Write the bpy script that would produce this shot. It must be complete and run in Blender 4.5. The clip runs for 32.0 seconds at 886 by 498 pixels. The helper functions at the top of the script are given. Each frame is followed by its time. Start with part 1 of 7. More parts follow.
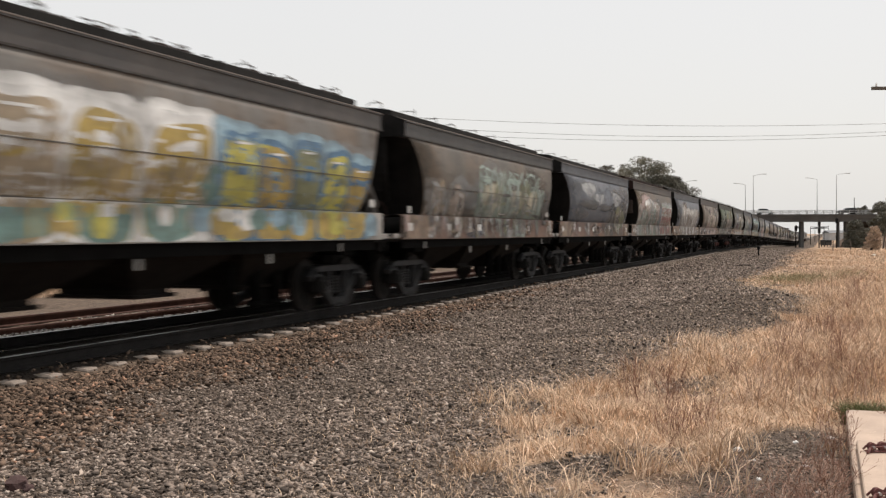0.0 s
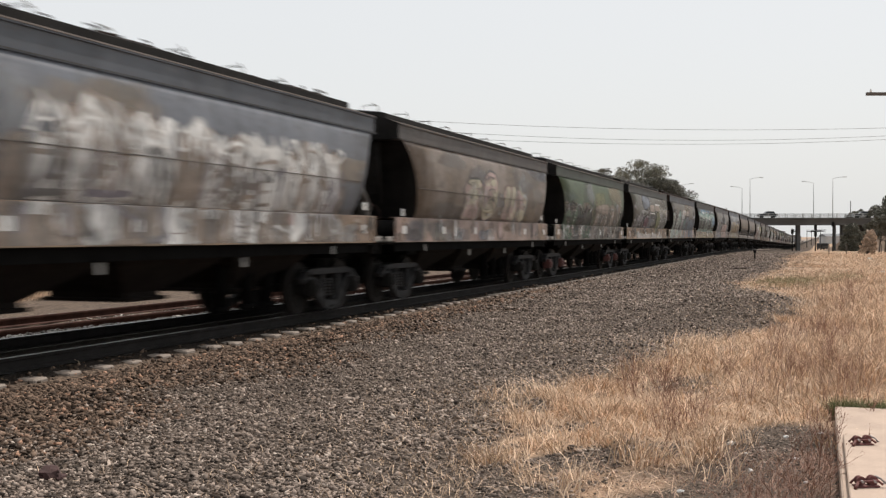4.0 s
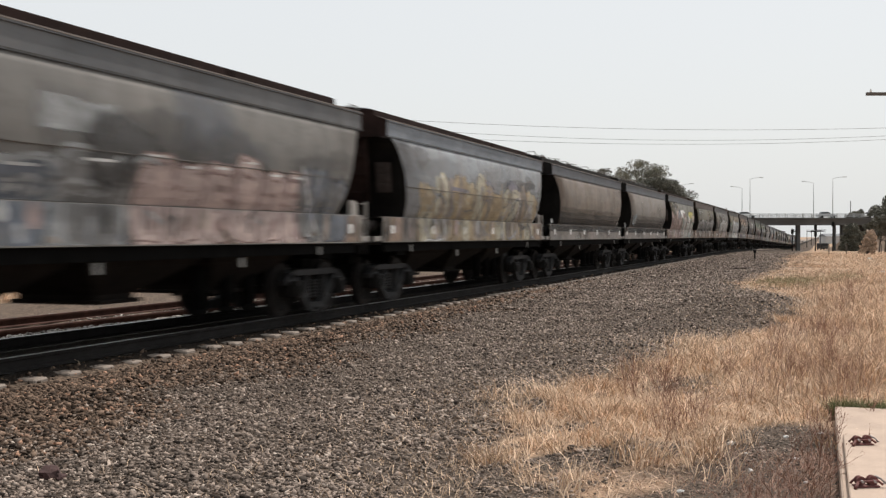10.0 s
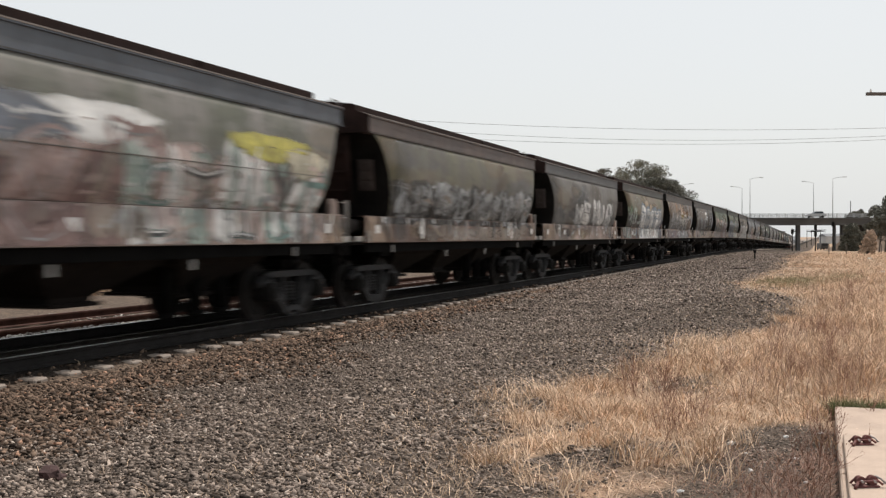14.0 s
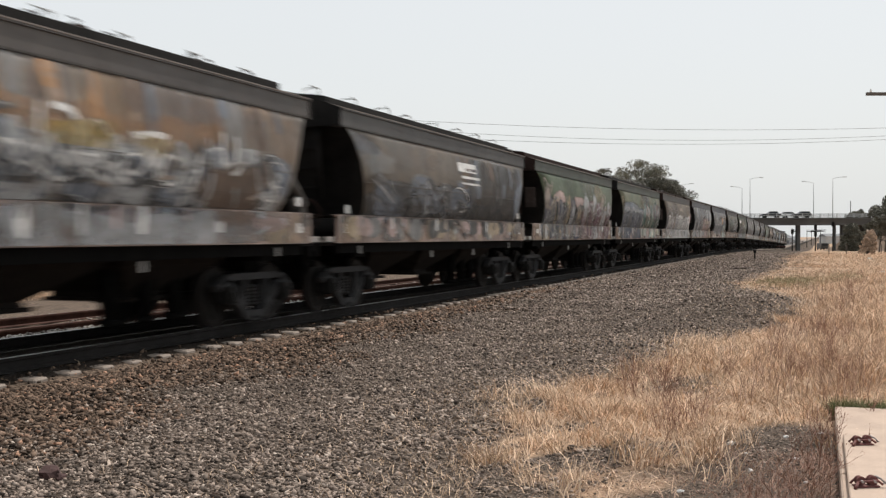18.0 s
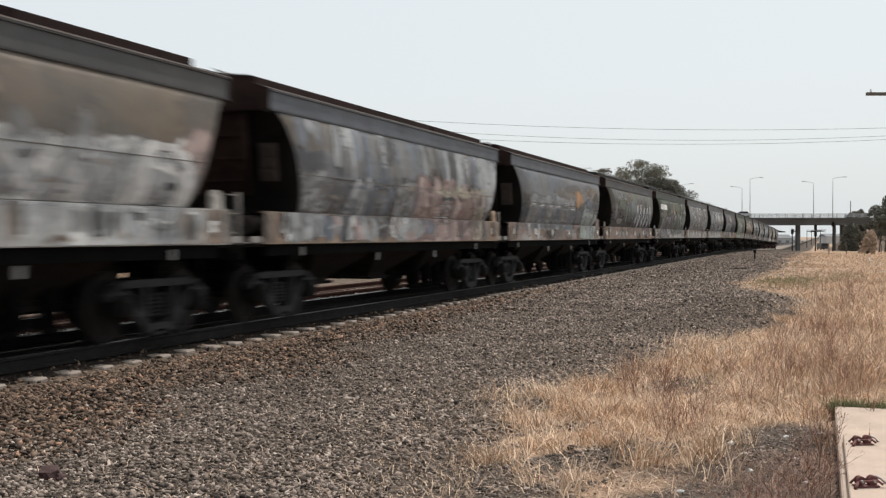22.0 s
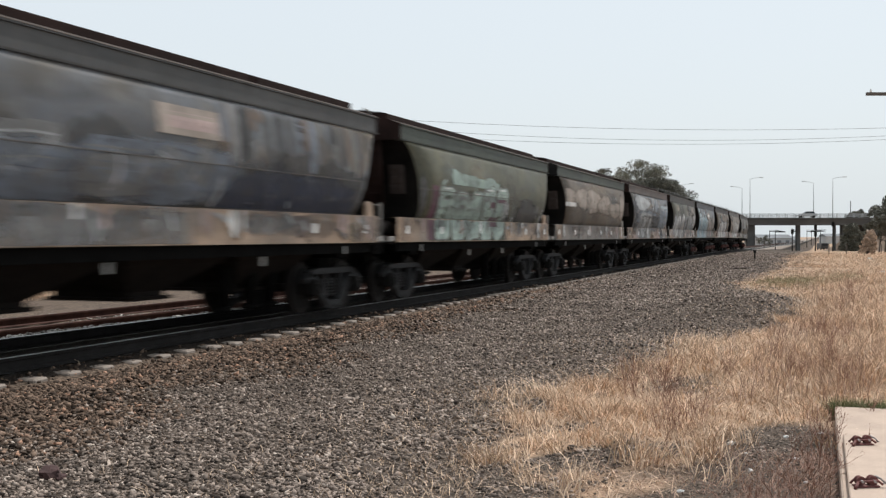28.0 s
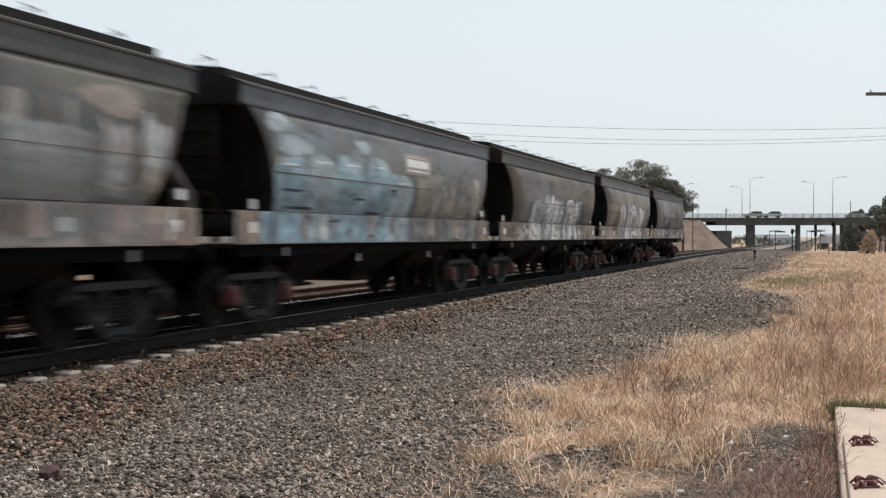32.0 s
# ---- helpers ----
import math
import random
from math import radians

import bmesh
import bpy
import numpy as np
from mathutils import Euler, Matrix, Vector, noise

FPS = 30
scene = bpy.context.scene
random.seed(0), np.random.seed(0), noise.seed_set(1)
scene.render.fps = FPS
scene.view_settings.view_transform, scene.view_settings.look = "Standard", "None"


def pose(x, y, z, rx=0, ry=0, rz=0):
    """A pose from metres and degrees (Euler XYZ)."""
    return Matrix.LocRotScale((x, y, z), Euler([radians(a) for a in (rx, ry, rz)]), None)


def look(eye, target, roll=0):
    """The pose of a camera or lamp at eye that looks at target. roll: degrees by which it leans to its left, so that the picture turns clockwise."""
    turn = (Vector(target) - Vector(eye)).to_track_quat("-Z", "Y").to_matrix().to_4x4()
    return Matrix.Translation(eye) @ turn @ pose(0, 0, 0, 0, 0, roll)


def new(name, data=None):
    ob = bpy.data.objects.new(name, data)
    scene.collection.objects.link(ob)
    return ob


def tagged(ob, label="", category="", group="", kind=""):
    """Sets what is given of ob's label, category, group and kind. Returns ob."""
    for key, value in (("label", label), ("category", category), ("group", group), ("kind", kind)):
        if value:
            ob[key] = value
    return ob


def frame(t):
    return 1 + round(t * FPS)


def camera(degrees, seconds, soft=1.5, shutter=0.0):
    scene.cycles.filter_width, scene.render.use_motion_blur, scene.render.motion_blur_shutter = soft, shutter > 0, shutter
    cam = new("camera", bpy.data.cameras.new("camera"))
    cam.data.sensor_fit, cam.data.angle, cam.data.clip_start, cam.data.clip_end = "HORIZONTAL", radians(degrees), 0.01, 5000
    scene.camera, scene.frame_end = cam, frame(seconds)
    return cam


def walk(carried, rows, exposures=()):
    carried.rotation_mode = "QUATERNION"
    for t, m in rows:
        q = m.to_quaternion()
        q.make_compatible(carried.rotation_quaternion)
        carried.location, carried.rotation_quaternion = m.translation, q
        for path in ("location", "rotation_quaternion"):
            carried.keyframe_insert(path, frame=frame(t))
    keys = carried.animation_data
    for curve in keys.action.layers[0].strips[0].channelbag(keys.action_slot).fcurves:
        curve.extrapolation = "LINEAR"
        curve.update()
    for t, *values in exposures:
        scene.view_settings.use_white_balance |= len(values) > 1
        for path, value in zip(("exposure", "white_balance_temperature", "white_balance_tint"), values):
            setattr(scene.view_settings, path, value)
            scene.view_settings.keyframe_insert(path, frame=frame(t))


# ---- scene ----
# The rail head of the train's track is z = 0; the track runs along +Y at x = -D.
TURN, DOWN = radians(18.73), radians(0.667)
EYE = Vector((0.0, 0.0, 1.369))
D, D2 = 9.5, 13.1


def aim(turn, down, eye=EYE, roll=0.0):
    d = Vector((-math.sin(turn) * math.cos(down), math.cos(turn) * math.cos(down), -math.sin(down)))
    return look(eye, eye + d, roll)


cam = camera(43.28, 32.0, soft=1.3, shutter=0.6)
REST = aim(TURN, DOWN)
# The first half second settles the view; then the camera stands still on its tripod.
PATH = [
    (0.0, aim(radians(18.887), radians(0.786), EYE + Vector((-0.061, 0.485, -0.013)), -0.146)),
    (0.1, aim(radians(18.864), radians(0.768), EYE + Vector((-0.052, 0.415, -0.011)), -0.124)),
    (0.2, aim(radians(18.825), radians(0.739), EYE + Vector((-0.037, 0.297, -0.008)), -0.088)),
    (0.3, aim(radians(18.770), radians(0.726), EYE + Vector((-0.016, 0.126, -0.003)), -0.037)),
    (0.4, aim(radians(18.745), radians(0.737), EYE + Vector((-0.007, 0.051, -0.001)), -0.014)),
    (0.5, aim(TURN, radians(0.735))),
    (1.0, aim(TURN + radians(0.085), radians(0.735))),
    (1.4, REST), (1.6, REST), (32.0, REST)]
# the camera's white balance drifts from warm to cool
walk(cam, PATH, [(0.0, 0.0, 6800, 13), (3.0, 0.0, 6650, 12), (8.0, 0.0, 6550, 11), (20.0, 0.0, 6500, 10), (24.0, 0.0, 6200, 8), (32.0, 0.0, 6150, 8)])

# ---- light ----
SUN_TO = Vector((0.17, 0.5, 1.0)).normalized()
world = bpy.data.worlds.new("sky")
scene.world = world
world.use_nodes = True
wn = world.node_tree
sky = wn.nodes.new("ShaderNodeTexSky")
sky.sky_type, sky.sun_disc = "NISHITA", False
sky.sun_elevation = math.asin(SUN_TO.z)
sky.sun_rotation = math.atan2(SUN_TO.x, SUN_TO.y)
sky.air_density, sky.dust_density, sky.ozone_density = 1.0, 4.0, 1.0
haze = wn.nodes.new("ShaderNodeMix")
haze.data_type = "RGBA"
haze.inputs[0].default_value = 0.75
haze.inputs[7].default_value = (9.3, 9.6, 9.6, 1)
wn.links.new(sky.outputs[0], haze.inputs[6])
wn.links.new(haze.outputs[2], wn.nodes["Background"].inputs[0])
wn.nodes["Background"].inputs[1].default_value = 0.1
sun = new("sun", bpy.data.lights.new("sun", "SUN"))
sun.data.energy, sun.data.angle, sun.data.color = 3.2, radians(1.0), (1.0, 0.925, 0.845)
sun.matrix_world = look(SUN_TO * 100, (0, 0, 0))


# ---- materials ----
def nodes_of(name):
    m = bpy.data.materials.new(name)
    m.use_nodes = True
    return m, m.node_tree, m.node_tree.nodes["Principled BSDF"]


def add(nt, kind, **inputs):
    n = nt.nodes.new("ShaderNode" + kind)
    for k, v in inputs.items():
        n.inputs[k.replace("_", " ")].default_value = v
    return n


def noise_at(nt, vec, scale, detail=4.0, rough=0.6, stretch=None):
    if stretch:
        mp = add(nt, "Mapping", Scale=stretch)
        nt.links.new(vec, mp.inputs["Vector"])
        vec = mp.outputs[0]
    n = add(nt, "TexNoise", Scale=scale, Detail=detail, Roughness=rough)
    nt.links.new(vec, n.inputs["Vector"])
    return n.outputs["Fac"]


def mixed(nt, fac, a, b, lo=0.35, hi=0.65, amount=1.0):
    """Mix colours a and b by a noise stretched between lo and hi."""
    r = add(nt, "MapRange")
    r.inputs["From Min"].default_value, r.inputs["From Max"].default_value = lo, hi
    r.inputs["To Max"].default_value = amount
    nt.links.new(fac, r.inputs["Value"])
    m = nt.nodes.new("ShaderNodeMix")
    m.data_type = "RGBA"
    nt.links.new(r.outputs[0], m.inputs[0])
    for v, i in ((a, 6), (b, 7)):
        if isinstance(v, tuple):
            m.inputs[i].default_value = (*v, 1)
        else:
            nt.links.new(v, m.inputs[i])
    return m.outputs[2]


def bumped(nt, bsdf, fac, strength, distance):
    b = add(nt, "Bump", Strength=strength, Distance=distance)
    nt.links.new(fac, b.inputs["Height"])
    nt.links.new(b.outputs[0], bsdf.inputs["Normal"])


def tint(c, k):
    return tuple(min(1.0, max(0.0, v * k)) for v in c)


def plain(name, base, rough=0.7, metal=0.0, var=0.35, scale=6.0, fine=60.0, bump=0.004, dirt=None, stretch=None, spec=0.5):
    """A surface that varies at two scales: patches and grain."""
    m, nt, p = nodes_of(name)
    tc = add(nt, "TexCoord").outputs["Object"]
    big = noise_at(nt, tc, scale, 5, 0.6, stretch)
    small = noise_at(nt, tc, fine, 3, 0.6)
    c = mixed(nt, big, tint(base, 1 - var), tint(base, 1 + var), 0.3, 0.7)
    c = mixed(nt, small, c, dirt or tint(base, 0.55), 0.5, 0.8, 0.6)
    nt.links.new(c, p.inputs["Base Color"])
    p.inputs["Roughness"].default_value, p.inputs["Metallic"].default_value = rough, metal
    p.inputs["Specular IOR Level"].default_value = spec
    if bump:
        bumped(nt, p, small, 0.5, bump)
    return m


def wagon_paint(name, base, second, rust=(0.13, 0.075, 0.045), worn=0.5):
    """Weathered wagon paint: patches, vertical streaks, rust and soot specks."""
    m, nt, p = nodes_of(name)
    tc = add(nt, "TexCoord").outputs["Object"]
    oi = add(nt, "ObjectInfo").outputs["Random"]
    w = add(nt, "Vector" + "Math")
    w.operation = "ADD"
    sc = add(nt, "CombineXYZ")
    mul = add(nt, "Math")
    mul.operation = "MULTIPLY"
    mul.inputs[1].default_value = 60.0
    nt.links.new(oi, mul.inputs[0])
    nt.links.new(mul.outputs[0], sc.inputs[1])
    nt.links.new(tc, w.inputs[0])
    nt.links.new(sc.outputs[0], w.inputs[1])
    v = w.outputs[0]
    patch = noise_at(nt, v, 0.7, 4, 0.62)
    smear = noise_at(nt, v, 1.5, 5, 0.68, (1.0, 0.8, 1.4))
    streak = noise_at(nt, v, 2.2, 4, 0.65, (1.0, 2.2, 0.22))
    speck = noise_at(nt, v, 14.0, 5, 0.7)
    grain = noise_at(nt, v, 70.0, 3, 0.6)
    chalk = tuple(0.6 * a + 0.4 * sum(second) / 3 + 0.05 for a in second)
    c = mixed(nt, patch, base, second, 0.4, 0.6)
    c = mixed(nt, smear, c, chalk, 0.54, 0.66, worn * 0.9)
    blotch = noise_at(nt, v, 2.6, 6, 0.72, (1.0, 0.55, 1.5))
    c = mixed(nt, blotch, c, tint(base, 0.5), 0.5, 0.64, worn * 1.2)
    c = mixed(nt, streak, c, tint(base, 0.4), 0.48, 0.7, worn * 1.2)
    pale = noise_at(nt, v, 5.5, 5, 0.75, (1.0, 0.8, 1.0))
    c = mixed(nt, pale, c, tuple(1.3 * a + 0.04 for a in second), 0.58, 0.72, worn)
    c = mixed(nt, speck, c, rust, 0.56, 0.76, worn)
    c = mixed(nt, grain, c, tint(base, 1.5), 0.55, 0.85, 0.3)
    nt.links.new(c, p.inputs["Base Color"])
    p.inputs["Roughness"].default_value = 0.62
    bumped(nt, p, speck, 0.25, 0.004)
    return m


def spray(name, base, fade=0.4, grime=0.5):
    """Sprayed paint: faint clouding and a chalky fade."""
    m, nt, p = nodes_of(name)
    grey = sum(base) / 3
    if name not in ("spray_gold", "spray_yellow", "spray_blue", "spray_pale"):
        base = tuple(0.84 * v + 0.16 * grey for v in base)
    tc = add(nt, "TexCoord").outputs["Object"]
    cloud = noise_at(nt, tc, 1.6, 4, 0.6)
    wear = noise_at(nt, tc, 9.0, 5, 0.7)
    c = mixed(nt, cloud, tint(base, 1.15), tint(base, 0.6), 0.4, 0.7)
    soot = min(1.0, max(base) * 4 + 0.2)
    c = mixed(nt, wear, c, tint((0.13, 0.118, 0.1), soot), 0.45, 0.75, fade)
    scrape = noise_at(nt, tc, 3.0, 6, 0.7, (1.0, 0.8, 1.3))
    c = mixed(nt, scrape, c, tint((0.1, 0.092, 0.083), soot), 0.47, 0.7, grime)
    chalky = noise_at(nt, tc, 4.5, 5, 0.7, (1.0, 0.7, 1.0))
    c = mixed(nt, chalky, c, tuple(0.75 * v + 0.14 * max(base) + 0.02 for v in base), 0.55, 0.72, 0.5)
    nt.links.new(c, p.inputs["Base Color"])
    thin = add(nt, "MapRange")
    thin.inputs["From Min"].default_value, thin.inputs["From Max"].default_value = 0.42, 0.66
    thin.inputs["To Min"].default_value, thin.inputs["To Max"].default_value = 1.0, 0.68
    nt.links.new(noise_at(nt, tc, 2.6, 6, 0.7), thin.inputs["Value"])
    cover = add(nt, "Attribute")
    cover.attribute_name = "cover"
    both = add(nt, "Math")
    both.operation = "MULTIPLY"
    nt.links.new(thin.outputs[0], both.inputs[0])
    nt.links.new(cover.outputs["Fac"], both.inputs[1])
    nt.links.new(both.outputs[0], p.inputs["Alpha"])
    p.inputs["Roughness"].default_value = 0.6
    return m


SPRAY = {k: spray("spray_" + k, c, *((0.15, 0.25) if k == "white" else ())) for k, c in dict(
    white=(0.78, 0.78, 0.76), silver=(0.42, 0.44, 0.45), cream=(0.58, 0.53, 0.38), gold=(0.5, 0.36, 0.1),
    yellow=(0.6, 0.55, 0.12), teal=(0.16, 0.32, 0.29), mint=(0.36, 0.48, 0.42), blue=(0.1, 0.22, 0.36),
    pale=(0.3, 0.46, 0.56), navy=(0.035, 0.05, 0.1), black=(0.022, 0.022, 0.024), pink=(0.47, 0.33, 0.3),
    red=(0.3, 0.1, 0.085), purple=(0.17, 0.125, 0.2), olive=(0.23, 0.245, 0.11), orange=(0.5, 0.24, 0.07),
    grey=(0.2, 0.2, 0.2), dust=(0.36, 0.29, 0.235), dark=(0.07, 0.07, 0.07), brown=(0.14, 0.09, 0.06), tan=(0.42, 0.32, 0.2), green=(0.06, 0.14, 0.07)).items()}

# Near-black: the shade under the wagon is put into the next two colours.
M_UNDER = plain("underframe_shade", (0.0058, 0.0056, 0.0054), 0.95, 0.0, 0.4, 3, 40, spec=0.04)
M_CHUTE = plain("chute_shade", (0.013, 0.0108, 0.0096), 0.95, 0.0, 0.4, 3, 40, spec=0.1)
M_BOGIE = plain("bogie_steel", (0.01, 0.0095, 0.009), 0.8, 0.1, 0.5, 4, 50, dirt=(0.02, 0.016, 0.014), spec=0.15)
M_FRAME = plain("side_frame_cast_steel", (0.033, 0.033, 0.034), 0.75, 0.1, 0.45, 4, 50, dirt=(0.016, 0.014, 0.013), spec=0.2)
M_RED = plain("red_oxide_axlebox", (0.085, 0.026, 0.022), 0.7)
M_WHEEL = plain("wheel_steel", (0.014, 0.012, 0.011), 0.65, 0.3, 0.4, 5, 40, spec=0.15)
M_ROOF = plain("roof_rust", (0.06, 0.05, 0.042), 0.85, 0.0, 0.45, 2, 25, spec=0.15)
M_LIDRED = plain("hatch_lid_rust", (0.022, 0.0115, 0.0095), 0.85, 0.0, 0.45, 2, 30, spec=0.15)
M_LID = plain("hatch_lid", (0.02, 0.019, 0.018), 0.8, 0.0, 0.4, 2, 30, spec=0.15)
M_HOOP = plain("hoop_paint", (0.28, 0.28, 0.27), 0.6)
M_REFL = plain("reflector_white", (0.8, 0.8, 0.78), 0.35, 0.0, 0.1, 20, 90, 0)
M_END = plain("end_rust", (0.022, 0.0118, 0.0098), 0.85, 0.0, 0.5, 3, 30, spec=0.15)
# Near-black: the shade in the gap between wagons is put into this colour.
M_DARKEND = plain("end_shade", (0.0115, 0.0105, 0.01), 0.85, 0.0, 0.5, 3, 30, spec=0.15)
# Pale strip colour: the highlight along the gutter edge is painted in.
M_LIP = plain("lip_highlight", (0.2, 0.165, 0.145), 0.6, 0.0, 0.3, 3, 30, 0)
M_PLATE = plain("louvre_plate", (0.045, 0.032, 0.027), 0.7)
M_RAIL = plain("rail_rust", (0.019, 0.0175, 0.0168), 0.8, 0.2, 0.3, 4, 60, spec=0.1)
M_RAILTOP = plain("rail_head", (0.3, 0.29, 0.28), 0.42, 1.0, 0.1, 2, 60, 0, dirt=(0.2, 0.19, 0.18))
M_RAIL2 = plain("rail_red_rust", (0.075, 0.038, 0.03), 0.85, 0.0, 0.3, 4, 60, spec=0.2)
M_TIMBER = plain("sleeper_timber", (0.07, 0.055, 0.045), 0.95, 0.0, 0.3, 3, 40)
M_SLEEPER = plain("sleeper_concrete", (0.3, 0.25, 0.21), 0.9, 0.0, 0.35, 3, 50, dirt=(0.1, 0.09, 0.085))
M_CONC = plain("slab_concrete", (0.44, 0.34, 0.27), 0.9, 0.0, 0.16, 2.5, 80, dirt=(0.3, 0.235, 0.19))
M_BRIDGE = plain("bridge_concrete", (0.1, 0.097, 0.093), 0.9, 0.0, 0.25, 0.3, 4, 0)
M_GALV = plain("galvanised_steel", (0.4, 0.41, 0.41), 0.6, 0.2, 0.15, 2, 30, 0)
M_WOOD = plain("pole_wood", (0.12, 0.1, 0.085), 0.9, 0.0, 0.3, 3, 40)
M_WIRE = plain("wire", (0.12, 0.12, 0.12), 0.6, 0.3, 0.1, 2, 20, 0)


# ---- building helpers ----
def part(name, bm, material, parent, label=""):
    if isinstance(bm, bmesh.types.BMesh):
        me = bpy.data.meshes.new(name)
        bm.to_mesh(me)
        bm.free()
    else:
        me = bm
    if material is not None and not len(me.materials):
        for x in material if isinstance(material, (list, tuple)) else (material,):
            me.materials.append(x)
    ob = new(name, me)
    ob.parent = parent
    return tagged(ob, label)


def thing(name, label, category, group="", kind="", at=(0, 0, 0), turn=0.0):
    ob = new(name)
    ob.matrix_basis = pose(*at, 0, 0, turn)
    ob.empty_display_size = 0.2
    return tagged(ob, label, category, group, kind)


def box(bm, x0, x1, y0, y1, z0, z1, mi=0, bevel=0.0):
    m = Matrix.LocRotScale(((x0 + x1) / 2, (y0 + y1) / 2, (z0 + z1) / 2), None, (abs(x1 - x0), abs(y1 - y0), abs(z1 - z0)))
    r = bmesh.ops.create_cube(bm, size=1, matrix=m)
    fs = {f for v in r["verts"] for f in v.link_faces}
    if bevel:
        es = list({e for f in fs for e in f.edges})
        rb = bmesh.ops.bevel(bm, geom=es, offset=bevel, segments=1, affect="EDGES")
        fs = set(rb["faces"]) | {f for f in fs if f.is_valid}
    for f in fs:
        f.material_index = mi
    return bm


def boxes(*rows, bevel=0.0):
    bm = bmesh.new()
    for r in rows:
        box(bm, *r, bevel=bevel)
    return bm


def rod(bm, a, b, r0, r1=None, n=8, mi=0):
    a, b = Vector(a), Vector(b)
    d = b - a
    m = Matrix.Translation((a + b) / 2) @ d.to_track_quat("Z", "Y").to_matrix().to_4x4()
    r = bmesh.ops.create_cone(bm, cap_ends=True, segments=n, radius1=r0, radius2=r0 if r1 is None else r1, depth=d.length, matrix=m)
    for v in r["verts"]:
        for f in v.link_faces:
            f.material_index = mi
            f.smooth = len(f.verts) == 4
    return bm


def tube(points, r, n=6, bm=None):
    """A bent round bar in one piece."""
    bm = bm or bmesh.new()
    P = [Vector(p) for p in points]
    rings = []
    for i, p in enumerate(P):
        d = (P[min(i + 1, len(P) - 1)] - P[max(i - 1, 0)]).normalized()
        u = d.cross(Vector((0.31, 0.17, 0.93))).normalized()
        w = d.cross(u)
        rings.append([bm.verts.new(p + (u * math.cos(a) + w * math.sin(a)) * r) for a in (k * 2 * math.pi / n for k in range(n))])
    for a, c in zip(rings, rings[1:]):
        for k in range(n):
            bm.faces.new((a[k], c[k], c[(k + 1) % n], a[(k + 1) % n])).smooth = True
    bm.faces.new(rings[0])
    bm.faces.new(list(reversed(rings[-1])))
    return bm


def loft(rings, closed=True, caps=True, smooth=False):
    bm = bmesh.new()
    vs = [[bm.verts.new(p) for p in ring] for ring in rings]
    k = len(rings[0])
    for a, b in zip(vs, vs[1:]):
        for i in range(k if closed else k - 1):
            f = bm.faces.new((a[i], a[(i + 1) % k], b[(i + 1) % k], b[i]))
            f.smooth = smooth
    if caps:
        bm.faces.new(list(reversed(vs[0])))
        bm.faces.new(vs[-1])
    bmesh.ops.recalc_face_normals(bm, faces=bm.faces)
    return bm


def numpy_mesh(name, verts, faces, material, parent=None, attr=None, smooth=False):
    me = bpy.data.meshes.new(name)
    k = faces.shape[1]
    me.vertices.add(len(verts))
    me.vertices.foreach_set("co", np.ascontiguousarray(verts, dtype=np.float32).ravel())
    me.loops.add(faces.size)
    me.loops.foreach_set("vertex_index", np.ascontiguousarray(faces, dtype=np.int32).ravel())
    me.polygons.add(len(faces))
    me.polygons.foreach_set("loop_start", np.arange(0, faces.size, k, dtype=np.int32))
    if smooth:
        me.polygons.foreach_set("use_smooth", np.ones(len(faces), dtype=bool))
    for key, values in (attr or {}).items():
        a = me.attributes.new(key, "FLOAT", "POINT")
        a.data.foreach_set("value", np.ascontiguousarray(values, dtype=np.float32))
    me.update(calc_edges=True)
    me.materials.append(material)
    ob = new(name, me)
    ob.parent = parent
    return ob


# ---- the lie of the land ----
def drop(y):
    """How far the line falls away beyond about 90 m, towards the bridge."""
    y = np.asarray(y, float)
    g = 0.0105
    return np.where(y < 90, 0, np.where(y < 150, g / 120 * (y - 90) ** 2, 0.315 + g * (np.minimum(y, 340) - 150)))


def wave(x, y, s, k=0.0):
    return (np.sin(x * s + 1.3 + k) * np.cos(y * s * 0.83 - 0.7 + k) + np.sin(x * s * 2.1 - y * s * 1.7 + k) * 0.5) / 1.5


EDGE_Y = (-60, 5, 7.0, 8.2, 9.2, 11.9, 13.1, 15.9, 19.5, 20.9, 25.8, 33, 38, 43, 50, 67, 90, 135, 300)
EDGE_X = (-1.6, -1.6, -2.3, -2.75, -2.7, -3.2, -2.8, -2.1, -2.3, -1.4, -0.2, -0.4, -1.8, -3.3, -2.7, -2.1, -2.3, -2.4, -3.0)


def grassy(x, y):
    """1 in the dry grass, 0 on ballast and gravel."""
    x, y = np.asarray(x, float), np.asarray(y, float)
    e = np.interp(y, EDGE_Y, EDGE_X) + 0.3 * wave(x, y, 2.6) + 0.15 * wave(x, y, 7.1, 2)
    patchy = np.clip(0.78 + 0.75 * wave(x, y, 1.7, 6) + 0.35 * wave(x, y, 4.4, 3) + np.clip((x - e - 1.2) / 1.0, 0, 1), 0, 1)
    g = np.clip((x - e) / 0.6 + 0.5, 0, 1) * patchy
    bare = np.exp(-(((x + 0.25) / 0.75) ** 2 + ((y - 9.5) / 2.1) ** 2) ** 2)
    g = g * (1 - bare) * np.clip((y - 6.9) / 3.2 + 0.4 * wave(x, y, 3.1, 2), 0.1, 1)
    along = np.clip((y - 40) / 40, 0, 1) * np.clip(0.3 + 0.6 * wave(x, y, 0.55, 5) + 0.5 * wave(x, y, 1.9, 2), 0, 1) * np.clip((x + 5.0) / 2.5, 0, 1)
    g = np.maximum(g, 0.85 * along)
    far = np.clip((-D2 - 0.8 - 8.0 * np.clip((y - 16) / 8, 0, 1) - x) / 0.5 + 0.4 * wave(x, y, 1.3), 0, 1)
    return np.clip(g + far, 0, 1)


